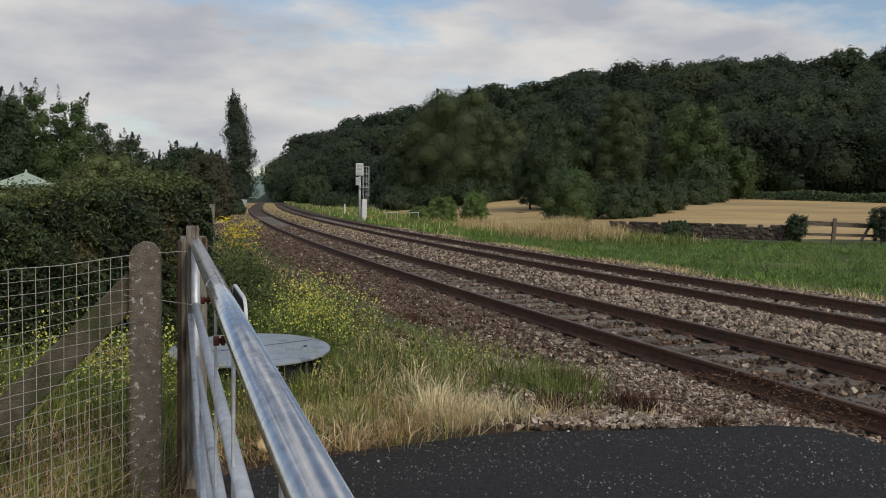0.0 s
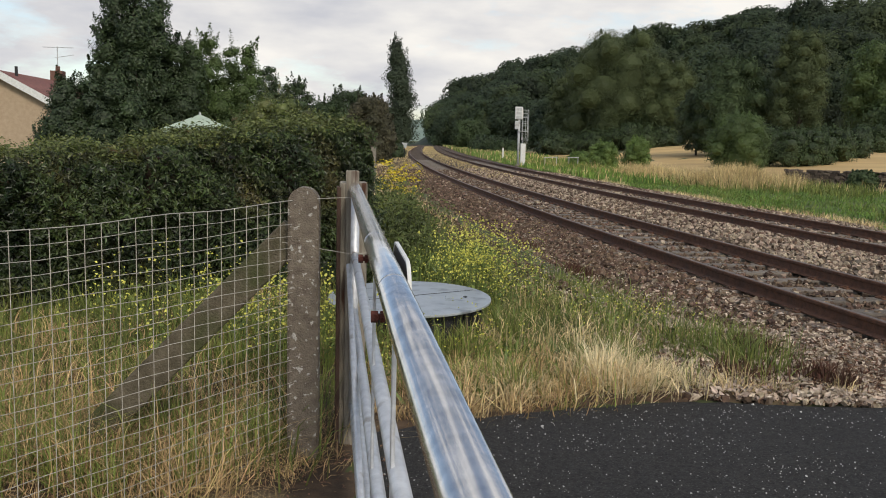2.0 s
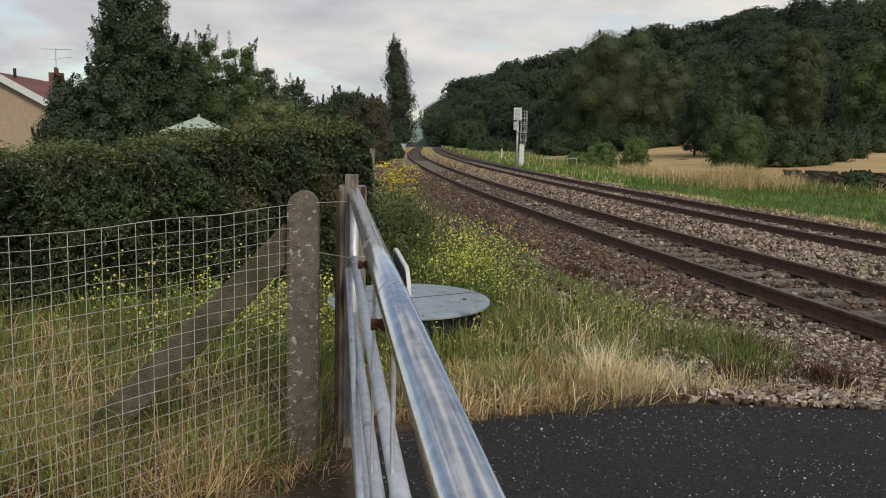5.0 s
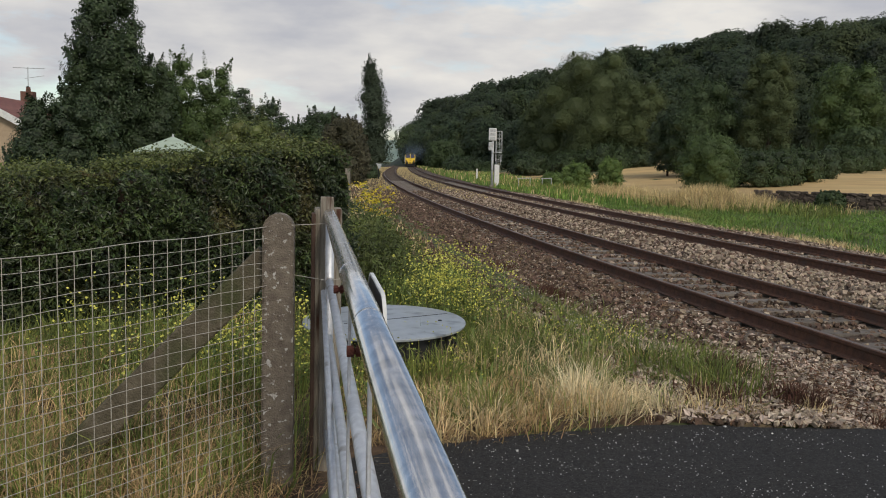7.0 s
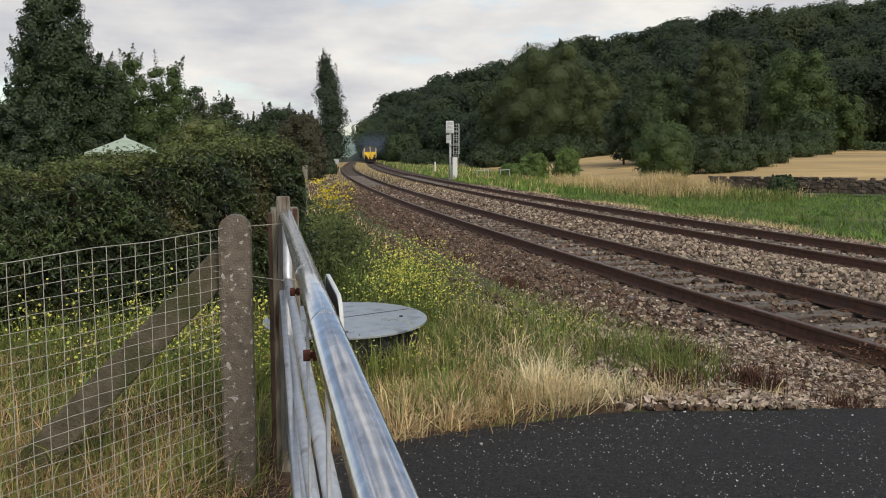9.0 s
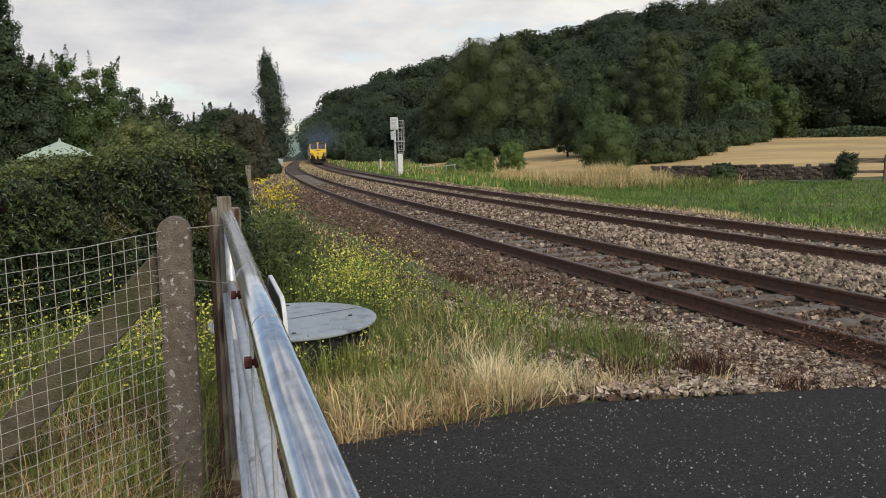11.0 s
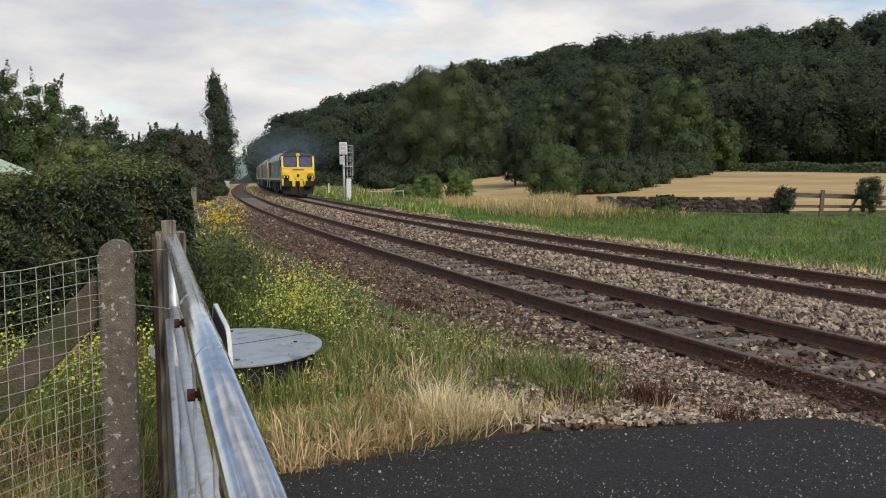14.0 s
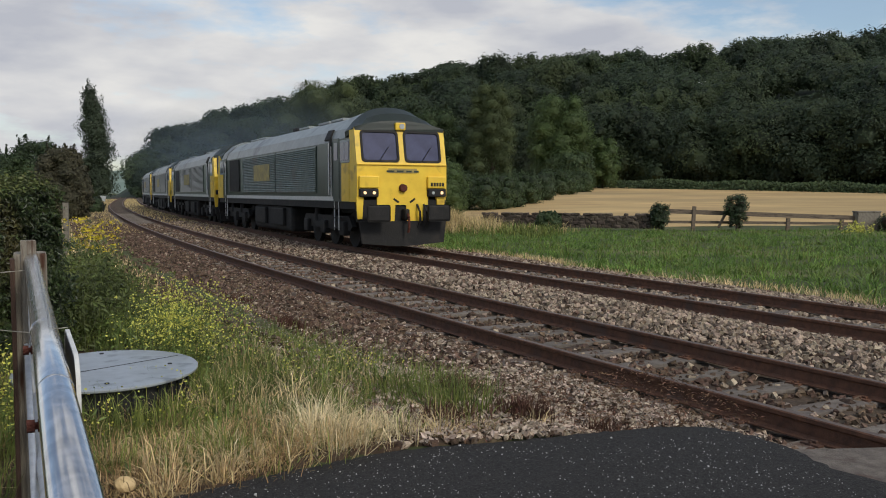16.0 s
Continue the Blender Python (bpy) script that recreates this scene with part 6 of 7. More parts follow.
flowers("ragwort", ((-3.9, 16.4, 0.40, 0.7, 1.0),), 46, 1.14, M_RAGWORT, "golden yellow ragwort growing beside the hedge", "wildflowers", 0.026, 74, 12, True)
flowers("yellow_weeds", ((22.3, 33.0, 0.6, 0.6, 1.0),), 30, 0.7, M_YELLOW_PETAL, "yellow flowering weeds in the verge grass", "wildflowers", 0.03, 75)

flowers("seeding_weeds", ((-0.7, 9.6, 1.0, 1.6, 0.6), (-1.2, 12.5, 0.9, 2.0, 0.25), (0.4, 8.2, 0.7, 0.9, 0.15)), 60, 0.34, M_SEED, "thin weeds with tiny pale seed heads on the bank", "weeds", 0.007, 76, 3)


def weed_bank():
    g = np.random.default_rng(55)
    for x, y, h, w, n, words in ((-2.45, 10.6, 0.42, 0.55, 520, "green weeds between hedge and bank"), (-2.95, 13.6, 0.5, 0.6, 420, "green weeds below the ragwort"),
                                 (-2.05, 9.5, 0.40, 0.50, 420, "leafy green weeds beside the hedge"), (-1.75, 11.6, 0.28, 0.8, 420, "low green weeds on the bank")):
        q = g.normal(0, 0.45, (n, 2)) * w + (x, y)
        p = np.c_[q, ground_z(q[:, 0], q[:, 1])]
        blades("weed_clump", p, g.uniform(0.3, 1.15, n) * h, g.uniform(0.006, 0.02, n), M_WEED, g, words, "weeds", 0.7)
        k = np.repeat(np.arange(n), 3)
        c = p[k] + np.stack([g.normal(0, 0.06, len(k)), g.normal(0, 0.06, len(k)), g.random(len(k)) * h * 0.8], 1)
        tagged(new("weed_leaves", leaf_mesh("weed_leaves", c, g.normal(0, 0.5, c.shape) + (0, 0, 0.7), g.uniform(0.01, 0.035, len(c)), M_WEED, g, slender=0.4)), words, "weeds", kind="stuff")
    P = []
    for x, y, r, n in ((1.55, 6.0, 0.4, 420), (2.3, 6.1, 0.45, 460), (1.25, 6.9, 0.4, 300), (2.9, 5.75, 0.25, 260), (2.0, 7.0, 0.4, 260), (1.0, 5.9, 0.4, 220), (-0.9, 14.5, 0.7, 700), (-0.2, 11.5, 0.5, 400)):
        q = g.normal(0, 0.5, (n, 2)) * r * 0.5 + (x, y)
        P.append(np.c_[q, ground_z(q[:, 0], q[:, 1]) + 0.03])
    p = np.concatenate(P)
    blades("red_weeds", p, g.uniform(0.04, 0.17, len(p)), g.uniform(0.006, 0.014, len(p)), M_REDWEED, g, "rust-red dock and dead weeds among the stones", "weeds", 0.9)


weed_bank()


def nettles():
    """Dark leafy stands between the end of the hedge and the bank."""
    g = np.random.default_rng(91)
    for az, d, h, w, n in ((14.9, 9.6, 0.85, 0.5, 170), (13.9, 11.0, 0.80, 0.6, 200), (12.9, 12.6, 0.75, 0.7, 200), (12.0, 10.6, 0.45, 0.6, 130), (13.6, 14.0, 0.9, 0.7, 170)):
        x, y = polar(az, d)
        q = g.normal(0, 0.42, (n, 2)) * w + (x, y)
        p = np.c_[q, ground_z(q[:, 0], q[:, 1])]
        tall = h * g.uniform(0.55, 1.12, n)
        t = thing("nettle_clump", pose(0, 0, 0), "dark green nettles and leafy weeds beside the hedge", "weeds")
        tagged(blades("stalk_growth", p, tall, np.full(n, 0.008), M_NETTLE, g, "", "", 0.3, t), kind="stuff")
        k = np.repeat(np.arange(n), 16)
        c = p[k] + np.stack([g.normal(0, 0.05, len(k)), g.normal(0, 0.05, len(k)), g.random(len(k)) ** 0.7 * tall[k]], 1)
        tagged(part("leafage", leaf_mesh("leafage", c, g.normal(0, 0.5, c.shape) + (0.2, -0.4, 0.8), g.uniform(0.018, 0.045, len(c)), M_NETTLE, g, slender=0.4), None, t), kind="stuff")


nettles()


# ---- the train ----
def face_panel(bm, x0, rake, holes, outline_top, lo, hw, thick=0.07):
    """A cab end: a sheet from lo to the arched top, with openings, raked back above the waist."""
    ys = sorted({-hw, hw, *[v for h in holes for v in h[:2]], 0.0, -0.7, 0.7})
    zs = sorted({lo, 2.30, *[v for h in holes for v in h[2:]]})

    def back(z):
        return x0 - max(0.0, z - 2.30) * rake
    for y0, y1 in zip(ys, ys[1:]):
        for z0, z1 in zip(zs, zs[1:]):
            if any(h[0] <= y0 and y1 <= h[1] and h[2] <= z0 and z1 <= h[3] for h in holes):
                continue
            vs = [bm.verts.new((back(z), y, z)) for y, z in ((y0, z0), (y1, z0), (y1, z1), (y0, z1))]
            vs += [bm.verts.new((back(z) - thick, y, z)) for y, z in ((y0, z0), (y1, z0), (y1, z1), (y0, z1))]
            for f in ((0, 1, 2, 3), (7, 6, 5, 4), (0, 4, 5, 1), (1, 5, 6, 2), (2, 6, 7, 3), (3, 7, 4, 0)):
                bm.faces.new([vs[i] for i in f])
        z = zs[-1]
        t0, t1 = outline_top(y0), outline_top(y1)
        vs = [bm.verts.new((back(c), b, c)) for b, c in ((y0, z), (y1, z), (y1, t1), (y0, t0))]
        vs += [bm.verts.new((back(c) - thick, b, c)) for b, c in ((y0, z), (y1, z), (y1, t1), (y0, t0))]
        for f in ((0, 1, 2, 3), (7, 6, 5, 4), (0, 4, 5, 1), (1, 5, 6, 2), (2, 6, 7, 3), (3, 7, 4, 0)):
            bm.faces.new([vs[i] for i in f])
    bmesh.ops.remove_doubles(bm, verts=bm.verts[:], dist=0.0005)
    bmesh.ops.recalc_face_normals(bm, faces=bm.faces[:])
    return bm


def locomotive():
    """A six-axle goods diesel; x points forwards, rail level at zero."""
    t = thing("diesel_locomotive", Matrix.Identity(4), "dirty green and yellow six-axle goods diesel locomotive", "locomotive", "locomotives of the train")
    HW, XE = 1.32, 10.05
    SIDE = [(-HW, 1.32), (HW, 1.32), (HW, 3.05), (1.18, 3.35), (0.80, 3.68), (0.40, 3.82), (-0.40, 3.82), (-0.80, 3.68), (-1.18, 3.35), (-HW, 3.05)]
    # hood between the cabs
    part("body", prism(B(), [(-HW + 0.02, 1.32), (HW - 0.02, 1.32), (HW - 0.02, 3.03), (-HW + 0.02, 3.03)], -XE + 2.05, XE - 2.05), M_GREEN, t, "dark green body side")
    part("roof", prism(B(), [(HW - 0.01, 3.032), (1.17, 3.36), (0.80, 3.68), (0.40, 3.82), (-0.40, 3.82), (-0.80, 3.68), (-1.17, 3.36), (-HW + 0.01, 3.032)], -XE + 2.05, XE - 2.05), M_ROOF_SHEEN, t, "dusty grey roof with sky sheen in its colour")
    part("solebar", box(B(), (0, 0, 1.22), (2 * XE - 0.5, 2 * HW - 0.06, 0.20)), M_UNDER, t)
    for sy in (-1, 1):
        part("side_stripe", box(B(), (0, sy * (HW - 0.012), 1.40), (2 * XE - 4.2, 0.03, 0.12)), M_WHITE, t, "pale lower body stripe")
        # panels and louvres
        for x0, x1, zlo, zhi, n, name in ((1.3, 6.3, 1.56, 3.0, 22, "louvre_panel"), (-4.2, 1.2, 1.56, 3.0, 22, "logo_panel"), (6.42, 7.55, 1.56, 3.0, 0, "body_panel")):
            bm = box(B(), ((x0 + x1) / 2, sy * (HW - 0.01), (zlo + zhi) / 2), (x1 - x0, 0.03, zhi - zlo), bevel=0.006)
            pan = part(name, bm, M_GREEN, t)
            bm = B()
            for k in range(n):
                z = zlo + 0.06 + (zhi - zlo - 0.12) * k / (n - 1)
                box(bm, ((x0 + x1) / 2, sy * (HW + 0.018), z), (x1 - x0 - 0.08, 0.035, 0.046), (sy * 30, 0, 0))
            if n:
                part("louvres", bm, M_LOUVRE, pan, "grey horizontal louvres")
            if name == "logo_panel":
                part("logo_block", box(B(), (-0.9, sy * (HW + 0.040), 2.32), (2.6, 0.012, 0.62)), M_FADED, pan, "faded yellow lettering block")
        part("dark_grille", box(B(), (-6.2, sy * (HW - 0.005), 2.3), (2.0, 0.03, 1.36), bevel=0.01), M_UNDER, t, "black radiator grille")
        part("body_pillar", box(B(), (-4.55, sy * (HW - 0.002), 2.3), (0.4, 0.03, 1.40), bevel=0.01), M_LOUVRE, t, "pale grey body pillar")
        part("exhaust_cowl", box(B(), (7.72, sy * (HW - 0.002), 2.45), (0.16, 0.04, 1.5), bevel=0.02), M_UNDER, t, "black upright behind the cab")
        part("shoulder_vent", box(B(), (7.4, sy * (HW - 0.10), 3.24), (0.5, 0.10, 0.34), (-sy * -25, 0, 0), bevel=0.02), M_UNDER, t, "black vent in the shoulder of the roof")
        part("handrail", rod(B(), (7.75, sy * (HW + 0.06), 1.5), (7.75, sy * (HW + 0.06), 3.0), 0.018, seg=6), M_WHITE, t)
    for x in (-6.0, -4.4, 2.0, 4.4, 5.8):
        part("roof_hatch", box(B(), (x, 0, 3.84), (1.2, 1.0, 0.08), bevel=0.02), M_ROOF_SHEEN, t)
    part("exhaust_stack", box(B(), (0.6, 0, 3.88), (0.5, 0.9, 0.14), bevel=0.03), M_UNDER, t)

    def top(y):
        return 3.52 - 0.20 * (y / HW) ** 2
    for end in (1, -1):
        flip = Matrix.Identity(4) if end > 0 else Matrix.Rotation(math.pi, 4, "Z")
        cab = part("cab", prism(B(), [(-HW, 1.32), (HW, 1.32), (HW, 3.08), (-HW, 3.08)], XE - 2.04, XE - 0.62), M_GREEN, t, "dark green cab side", m=flip)
        part("cab_roof", prism(B(), [(HW, 3.082), (1.20, 3.36), (0.82, 3.72), (0.42, 3.88), (-0.42, 3.88), (-0.82, 3.72), (-1.20, 3.36), (-HW, 3.082)], XE - 2.04, XE - 1.0), M_ROOF_SHEEN, t, "dusty grey cab roof with sky sheen in its colour", m=flip)
        bm = B()
        ys = [-1.32 + 2.64 * i / 12 for i in range(13)]
        rows = []
        for f in (0.0, 0.35, 1.0):
            ring = []
            for y in ys:
                zf, zr = top(y) + 0.03, 3.97 - 0.72 * (abs(y) / 1.32) ** 2.6
                z = zf + (zr - zf) * math.sin(f * math.pi / 2)
                x = (XE + 0.05 - 0.22 * (zf - 2.30)) * (1 - f) + (XE - 1.0) * f
                ring.append((x, y, z))
            ring += [(ring[-1][0], 1.30, 3.10 + 0.16 * (1 - f)), (ring[0][0], -1.30, 3.10 + 0.16 * (1 - f))]
            rows.append([bm.verts.new(v) for v in ring])
        n = len(rows[0])
        for one, two in zip(rows, rows[1:]):
            for i in range(n):
                bm.faces.new((one[i], one[(i + 1) % n], two[(i + 1) % n], two[i]))
        bm.faces.new(rows[0])
        bm.faces.new(rows[-1][::-1])
        bmesh.ops.recalc_face_normals(bm, faces=bm.faces[:])
        part("roof_brow", bm, M_BROW, t, "dark green brow sloping up over the windscreens", m=flip)
        for sy in (-1, 1):
            part("cab_side", prism(B(), [(XE - 0.618, 1.32), (XE - 0.02, 1.32), (XE - 0.02, 2.30), (XE - 0.22, 3.28), (XE - 0.618, 3.28)], sy * HW - sy * 0.05, sy * HW, "y"), M_YELLOW, cab, "yellow cab side behind the front")
            part("yellow_wrap", box(B(), (XE - 0.95, sy * (HW + 0.004), 1.86), (0.66, 0.012, 1.06)), M_YELLOW, cab)
            w = part("side_window", box(B(), (XE - 0.98, sy * (HW + 0.006), 2.72), (0.82, 0.02, 0.62), bevel=0.004), M_GREY_METAL, cab, "pale framed sliding cab window")
            part("pane", box(B(), (XE - 1.17, sy * (HW + 0.018), 2.72), (0.34, 0.012, 0.52)), M_GLASS, w)
            part("pane", box(B(), (XE - 0.78, sy * (HW + 0.018), 2.72), (0.34, 0.012, 0.52)), M_GLASS, w)
            door = part("cab_door", box(B(), (XE - 1.78, sy * (HW + 0.002), 2.25), (0.56, 0.02, 1.72), bevel=0.006), M_GREEN, cab, "dark green cab door")
            part("door_window", box(B(), (XE - 1.78, sy * (HW + 0.014), 2.74), (0.34, 0.012, 0.5)), M_GLASS, door)
            part("door_handrail", rod(B(), (XE - 2.1, sy * (HW + 0.05), 1.45), (XE - 2.1, sy * (HW + 0.05), 2.9), 0.016, seg=6), M_WHITE, door)
            step = part("cab_steps", box(B(), (XE - 1.85, sy * (HW - 0.06), 0.55), (0.42, 0.10, 0.04)), M_UNDER, t, m=flip)
            for z in (0.85, 1.12):
                part("step", box(B(), (XE - 1.85, sy * (HW - 0.06), z), (0.42, 0.10, 0.04)), M_UNDER, step)
            for dx in (-0.2, 0.2):
                part("step_stile", rod(B(), (XE - 1.85 + dx, sy * (HW - 0.03), 0.5), (XE - 1.85 + dx, sy * (HW - 0.03), 1.35), 0.018, seg=6), M_WHITE, step)
        wins = [(-1.15, -0.10, 2.41, 3.25), (0.10, 1.15, 2.41, 3.25)]
        front = part("cab_front", face_panel(B(), XE + 0.02, 0.22, wins, top, 1.46, HW), M_YELLOW, t, "yellow cab front with two windscreens", m=flip)
        for w in wins:
            cy, cz = (w[0] + w[1]) / 2, (w[2] + w[3]) / 2
            tilt = pose(XE + 0.02 - 0.22 * (cz - 2.30), cy, cz, 0, -math.degrees(math.atan(0.22)), 0)
            ww, hh = w[1] - w[0], w[3] - w[2]
            bm = B()
            outer, inner = rounded(0, 0, ww + 0.05, hh + 0.05, 0.11), rounded(0, 0, ww - 0.07, hh - 0.07, 0.09)
            rings = [[bm.verts.new((x, a, b)) for a, b in ring] for ring, x in ((outer, -0.01), (outer, 0.022), (inner, 0.022), (inner, -0.04))]
            n = len(outer)
            for k in range(3):
                for i in range(n):
                    bm.faces.new((rings[k][i], rings[k][(i + 1) % n], rings[k + 1][(i + 1) % n], rings[k + 1][i]))
            bmesh.ops.recalc_face_normals(bm, faces=bm.faces[:])
            ws = part("windscreen", prism(B(), rounded(0, 0, ww + 0.01, hh + 0.01, 0.08), -0.035, -0.012), M_GLASS, front, "dark reflecting windscreen", m=tilt)
            part("gasket", bm, M_UNDER, ws, "black rubber gasket")
            part("wiper", rod(B(), (0.03, -0.05, -hh / 2), (0.03, 0.25, -0.02), 0.009, seg=5), M_UNDER, ws)
        part("lamp_box", box(B(), (XE - 0.19, 0.0, 3.385), (0.16, 0.30, 0.21), bevel=0.03), M_YELLOW, front, "dirty yellow top lamp box")
        part("marker_lamp", rod(B(), (XE - 0.13, 0.03, 3.385), (XE - 0.095, 0.03, 3.385), 0.075, seg=14), M_GREY_METAL, front, "round unlit top lamp")
        part("step_ledge", box(B(), (XE + 0.035, 0, 2.335), (0.05, 2 * HW - 0.02, 0.03), bevel=0.008), M_YELLOW, front, "yellow ledge below the windscreens")
        part("lettering_plate", box(B(), (XE + 0.03, 0, 2.17), (0.012, 0.84, 0.12)), M_FADED, front, "faded plate with dark lettering")
        bars = B()
        for y, w_ in ((-0.36, 0.22), (-0.08, 0.2), (0.18, 0.16), (0.40, 0.14)):
            box(bars, (XE + 0.034, y, 2.155), (0.016, w_, 0.05))
        part("lettering_bars", bars, M_GREEN, front, "dark green bars of lettering")
        part("multiple_socket", rod(B(), (XE, 0.0, 1.70), (XE + 0.13, 0.0, 1.70), 0.12, 0.10, 14), M_RUST, front, "rusty red jumper socket")
        for y in (-1.0, 1.0):
            hood = part("lamp_hood", box(B(), (XE + 0.06, y, 1.86), (0.12, 0.56, 0.32), bevel=0.02), M_YELLOW, front, "yellow box above the headlights")
            if y > 0:
                bars = B()
                for k in range(5):
                    box(bars, (XE + 0.123, y - 0.17 + 0.085 * k, 1.80), (0.008, 0.06, 0.10))
                part("number_bars", bars, M_UNDER, hood, "small dark number bars")
        for y in (-1.0, 1.0):
            hl = part("headlight_box", box(B(), (XE + 0.06, y, 1.57), (0.14, 0.54, 0.22), bevel=0.03), M_UNDER, t, "dark headlight cluster", m=flip)
            for k, dy in enumerate((-0.13, 0.13)):
                lit = end > 0 and ((y < 0) or (y > 0 and dy > 0))
                part("headlight", rod(B(), (XE + 0.13, y + dy, 1.57), (XE + 0.145, y + dy, 1.57), 0.042, seg=16), M_LAMP if lit else M_GREY_METAL, hl, "lit headlight" if lit else "")
        # yellow apron with its cut-outs, then the black beam and plough
        part("apron", box(B(), (XE + 0.0, 0, 1.35), (0.08, 1.5, 0.22)), M_YELLOW, t, m=flip)
        for y, w_, lo in ((-1.24, 0.13, 0.86), (-0.36, 0.22, 0.74), (0.36, 0.46, 0.74), (1.14, 0.18, 0.95)):
            part("apron_leg", prism(B(), [(y - w_ / 2, lo), (y + w_ / 2, lo), (y + w_ / 2 + 0.04, 1.46), (y - w_ / 2 - 0.04, 1.46)], XE - 0.045, XE + 0.035), M_YELLOW, t, m=flip)
        for y, a in ((-0.2, 35), (0.28, -35)):
            part("vent_slot", box(B(), (XE + 0.046, y, 1.36), (0.02, 0.18, 0.05), (-a, 0, 0)), M_UNDER, t, m=flip)
        part("buffer_beam", box(B(), (XE - 0.06, 0, 1.08), (0.10, 2 * HW, 0.62), bevel=0.02), M_UNDER, t, m=flip)
        for y in (-0.88, 0.88):
            bf = part("buffer", rod(B(), (XE, y, 1.05), (XE + 0.48, y, 1.05), 0.11, seg=14), M_UNDER, t, m=flip)
            part("buffer_head", box(B(), (XE + 0.50, y, 1.02), (0.06, 0.66, 0.46), bevel=0.06), M_UNDER, bf, "black oblong buffer head")
        cp = part("coupling", box(B(), (XE + 0.12, 0.05, 0.98), (0.3, 0.14, 0.30), bevel=0.04), M_UNDER, t, m=flip)
        part("hook", tube(B(), [(XE + 0.28, 0.05, 1.0), (XE + 0.36, 0.05, 0.9), (XE + 0.36, 0.05, 0.62), (XE + 0.30, 0.05, 0.5)], 0.035, 8), M_RUST, cp)
        hose = B()
        for y in (0.42, 0.62):
            tube(hose, [(XE + 0.05, y, 1.25), (XE + 0.2, y + 0.02, 1.05), (XE + 0.16, y + 0.05, 0.75), (XE + 0.1, y, 0.62)], 0.03, 8)
        part("brake_hoses", hose, M_UNDER, t, m=flip)
        part("snowplough", prism(B(), [(-1.28, 0.80), (1.28, 0.80), (1.20, 0.20), (0.30, 0.12), (-0.30, 0.12), (-1.20, 0.20)], XE + 0.02, XE + 0.10), M_UNDER, t, "black snowplough", m=flip)
    # running gear
    part("fuel_tank", box(B(), (0, 0, 0.66), (5.6, 2.35, 0.88), bevel=0.10), M_UNDER, t, "black fuel tank")
    for x in (-1.5, 1.2):
        for sy in (-1, 1):
            part("equipment_box", box(B(), (x, sy * 1.22, 0.72), (1.7, 0.14, 0.62), bevel=0.03), M_UNDER, t)
    for bx in (-6.6, 6.6):
        bg = part("bogie", box(B(), (bx, 0, 0.72), (4.9, 1.2, 0.34), bevel=0.04), M_UNDER, t, "black three-axle bogie")
        for sy in (-1, 1):
            part("side_frame", prism(B(), [(bx - 2.5, 0.62), (bx - 2.2, 0.90), (bx + 2.2, 0.90), (bx + 2.5, 0.62), (bx + 2.3, 0.50), (bx - 2.3, 0.50)], sy * 0.98, sy * 1.12, "y"), M_UNDER, bg)
            for dx in (-1.85, 0, 1.85):
                part("axle_box", box(B(), (bx + dx, sy * 1.14, 0.55), (0.46, 0.2, 0.40), bevel=0.04), M_UNDER, bg)
                part("wheel", rod(B(), (bx + dx, sy * 0.69, 0.535), (bx + dx, sy * 0.83, 0.535), 0.53, seg=28), M_UNDER, bg)
            for dx in (-0.95, 0.95):
                part("spring", rod(B(), (bx + dx, sy * 1.08, 0.72), (bx + dx, sy * 1.08, 1.08), 0.11, seg=10), M_UNDER, bg)
    return t


LEAD = locomotive()
LENGTH = 21.4
ENGINES = [LEAD] + [copy_thing(LEAD, Matrix.Identity(4)) for _ in range(3)]
tagged(LEAD, "leading green and yellow goods locomotive with lit headlights")
for e in ENGINES[1:]:
    tagged(e, "green and yellow goods locomotive coupled in the train")
# the following engines are darker and dirtier along their sides
SOOTY = {}
for e in ENGINES[1:]:
    for piece in e.children_recursive:
        if piece.type == "MESH" and piece.data.materials and piece.data.materials[0] == M_LOUVRE:
            if piece.data.name not in SOOTY:
                dark = piece.data.copy()
                dark.materials[0] = M_GREEN
                SOOTY[piece.data.name] = dark
                SOOTY[dark.name] = dark
            piece.data = SOOTY[piece.data.name]

# where the front of the train is along the line, second by second
FRONT_T = (0, 12, 12.5, 13, 13.5, 14, 14.5, 15, 15.5, 16)
FRONT_S = (408.3, 119.1, 107.0, 95.0, 83.0, 70.8, 58.4, 45.9, 33.4, 21.1)


def on_track(s):
    """The pose of an engine whose middle is s metres along the second track, facing this way."""
    a, b = on_line(s - 6.6, SPACING + GAUGE / 2), on_line(s + 6.6, SPACING + GAUGE / 2)
    mid = (a + b) / 2
    way = a - b
    return pose(mid[0], mid[1], mid[2], 0, 0, math.degrees(math.atan2(way[1], way[0])))


def motions():
    times = [0.5 * k for k in range(33)]
    for k, e in enumerate(ENGINES):
        walk(e, [(t, on_track(float(np.interp(t, FRONT_T, FRONT_S)) + LENGTH * k + 10.6)) for t in times])
    for back, e in SMOKE:
        walk(e, [(t, on_track(float(np.interp(t, FRONT_T, FRONT_S)) + back)) for t in times])



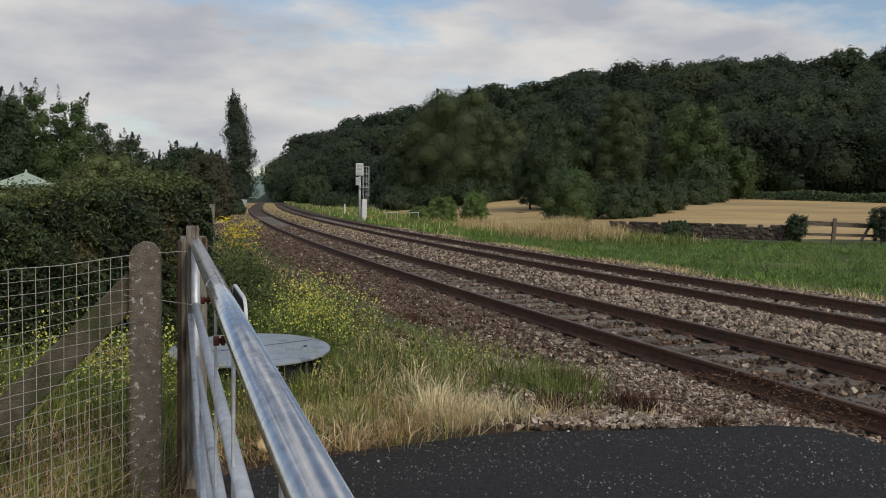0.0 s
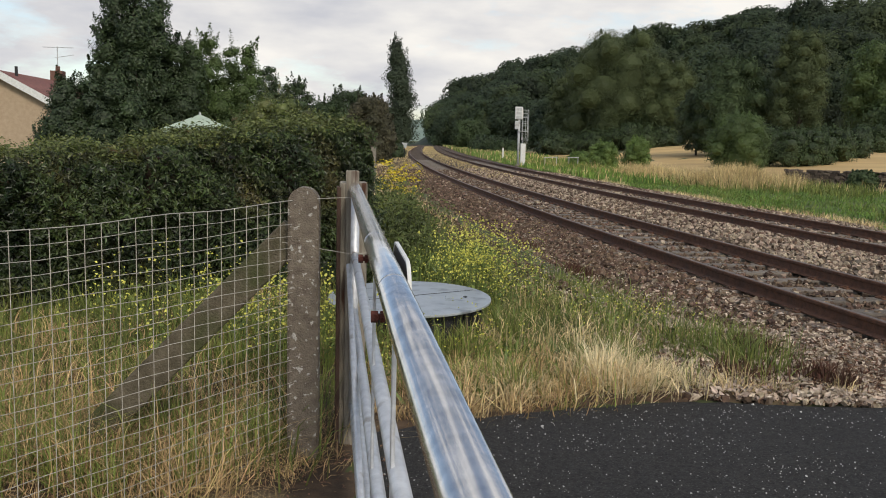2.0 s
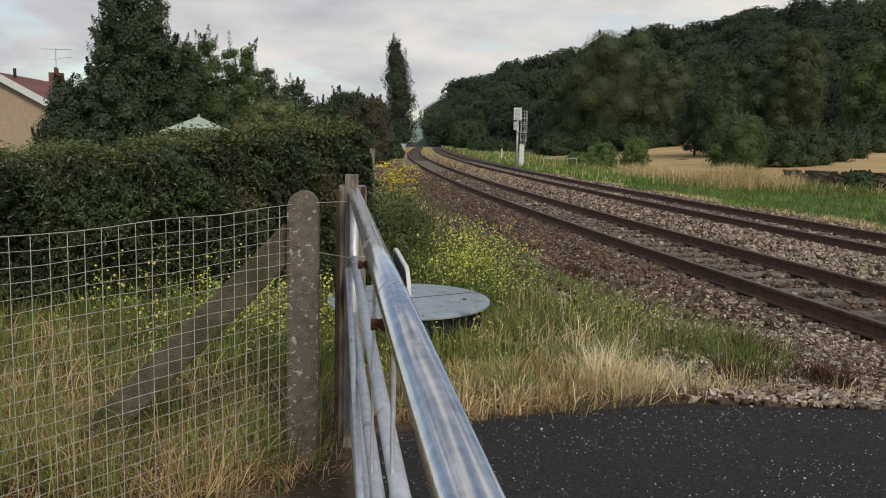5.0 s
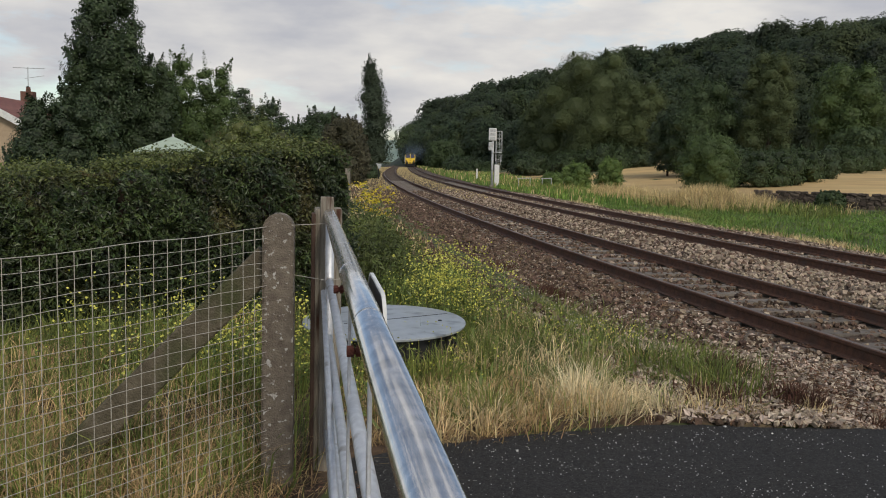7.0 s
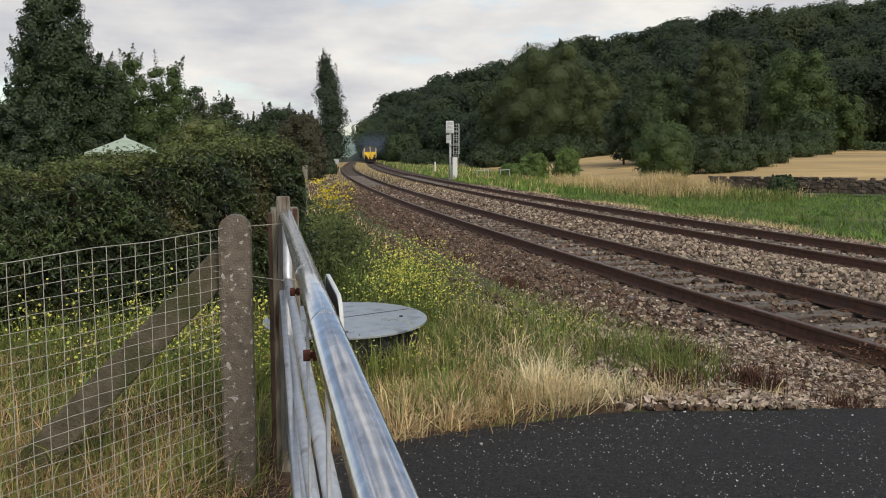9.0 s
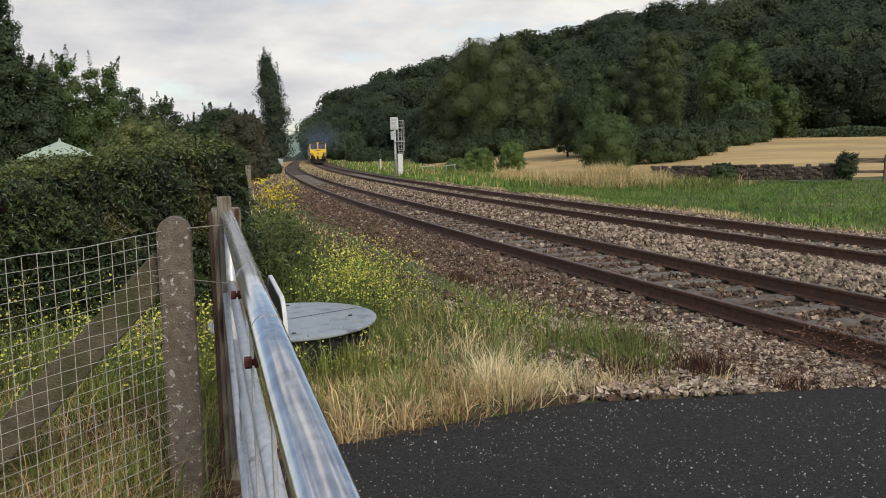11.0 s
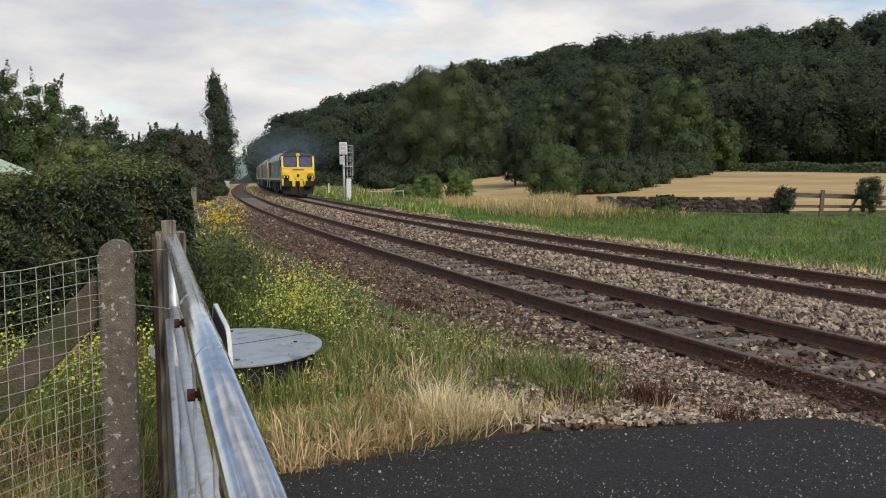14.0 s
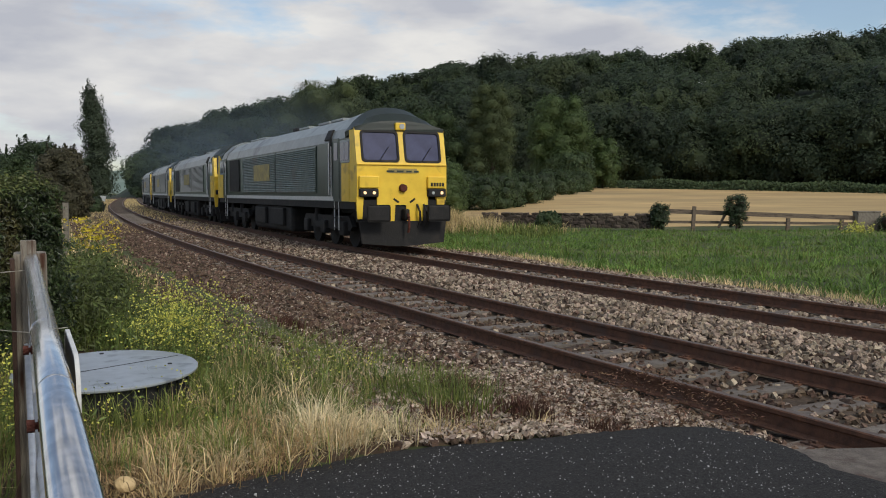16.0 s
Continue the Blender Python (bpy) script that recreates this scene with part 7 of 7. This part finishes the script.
def smoke():
    """Exhaust haze over the engines: soft sheets of different size, one behind the other."""
    m = bpy.data.materials.new("exhaust_haze")
    m.use_nodes = True
    n, l = m.node_tree.nodes, m.node_tree.links
    n.remove(n["Principled BSDF"])
    co, gr, nz, mul, amt = (n.new(k) for k in ("ShaderNodeTexCoord", "ShaderNodeTexGradient", "ShaderNodeTexNoise", "ShaderNodeMath", "ShaderNodeMath"))
    gr.gradient_type = "SPHERICAL"
    nz.inputs["Scale"].default_value, nz.inputs["Detail"].default_value = 2.2, 5
    mul.operation = amt.operation = "MULTIPLY"
    amt.inputs[1].default_value = 0.34
    dif, tra, mix = n.new("ShaderNodeBsdfDiffuse"), n.new("ShaderNodeBsdfTransparent"), n.new("ShaderNodeMixShader")
    dif.inputs["Color"].default_value = (0.10, 0.135, 0.19, 1)
    l.new(co.outputs["Object"], gr.inputs["Vector"])
    l.new(co.outputs["Object"], nz.inputs["Vector"])
    l.new(gr.outputs["Fac"], mul.inputs[0])
    l.new(nz.outputs["Fac"], mul.inputs[1])
    l.new(mul.outputs[0], amt.inputs[0])
    l.new(amt.outputs[0], mix.inputs["Fac"])
    l.new(tra.outputs["BSDF"], mix.inputs[1])
    l.new(dif.outputs["BSDF"], mix.inputs[2])
    l.new(mix.outputs["Shader"], n["Material Output"].inputs["Surface"])
    bm = B()
    bmesh.ops.create_circle(bm, cap_ends=True, segments=32, radius=1.0, matrix=Matrix.Rotation(math.pi / 2, 4, "Y"))
    me = bpy.data.meshes.new("haze")
    bm.to_mesh(me)
    bm.free()
    me.materials.append(m)
    out = []
    for back, sizes in ((14, (2.3, 2.8)), (32, (4.0, 4.5)), (55, (5.0, 5.5))):
        t = thing("exhaust_smoke", Matrix.Identity(4), "thin blue-grey diesel smoke drifting over the train", "smoke", "smoke of the train")
        for i, r in enumerate(sizes):
            part("haze", me, None, t, m=pose(-2.5 * i, 1.5 * i + 0.6, 3.6 + 0.25 * r) @ Matrix.Diagonal((r, r * 1.3, r * 0.8, 1)))
        out.append((back, t))
    return out


SMOKE = smoke()

motions()
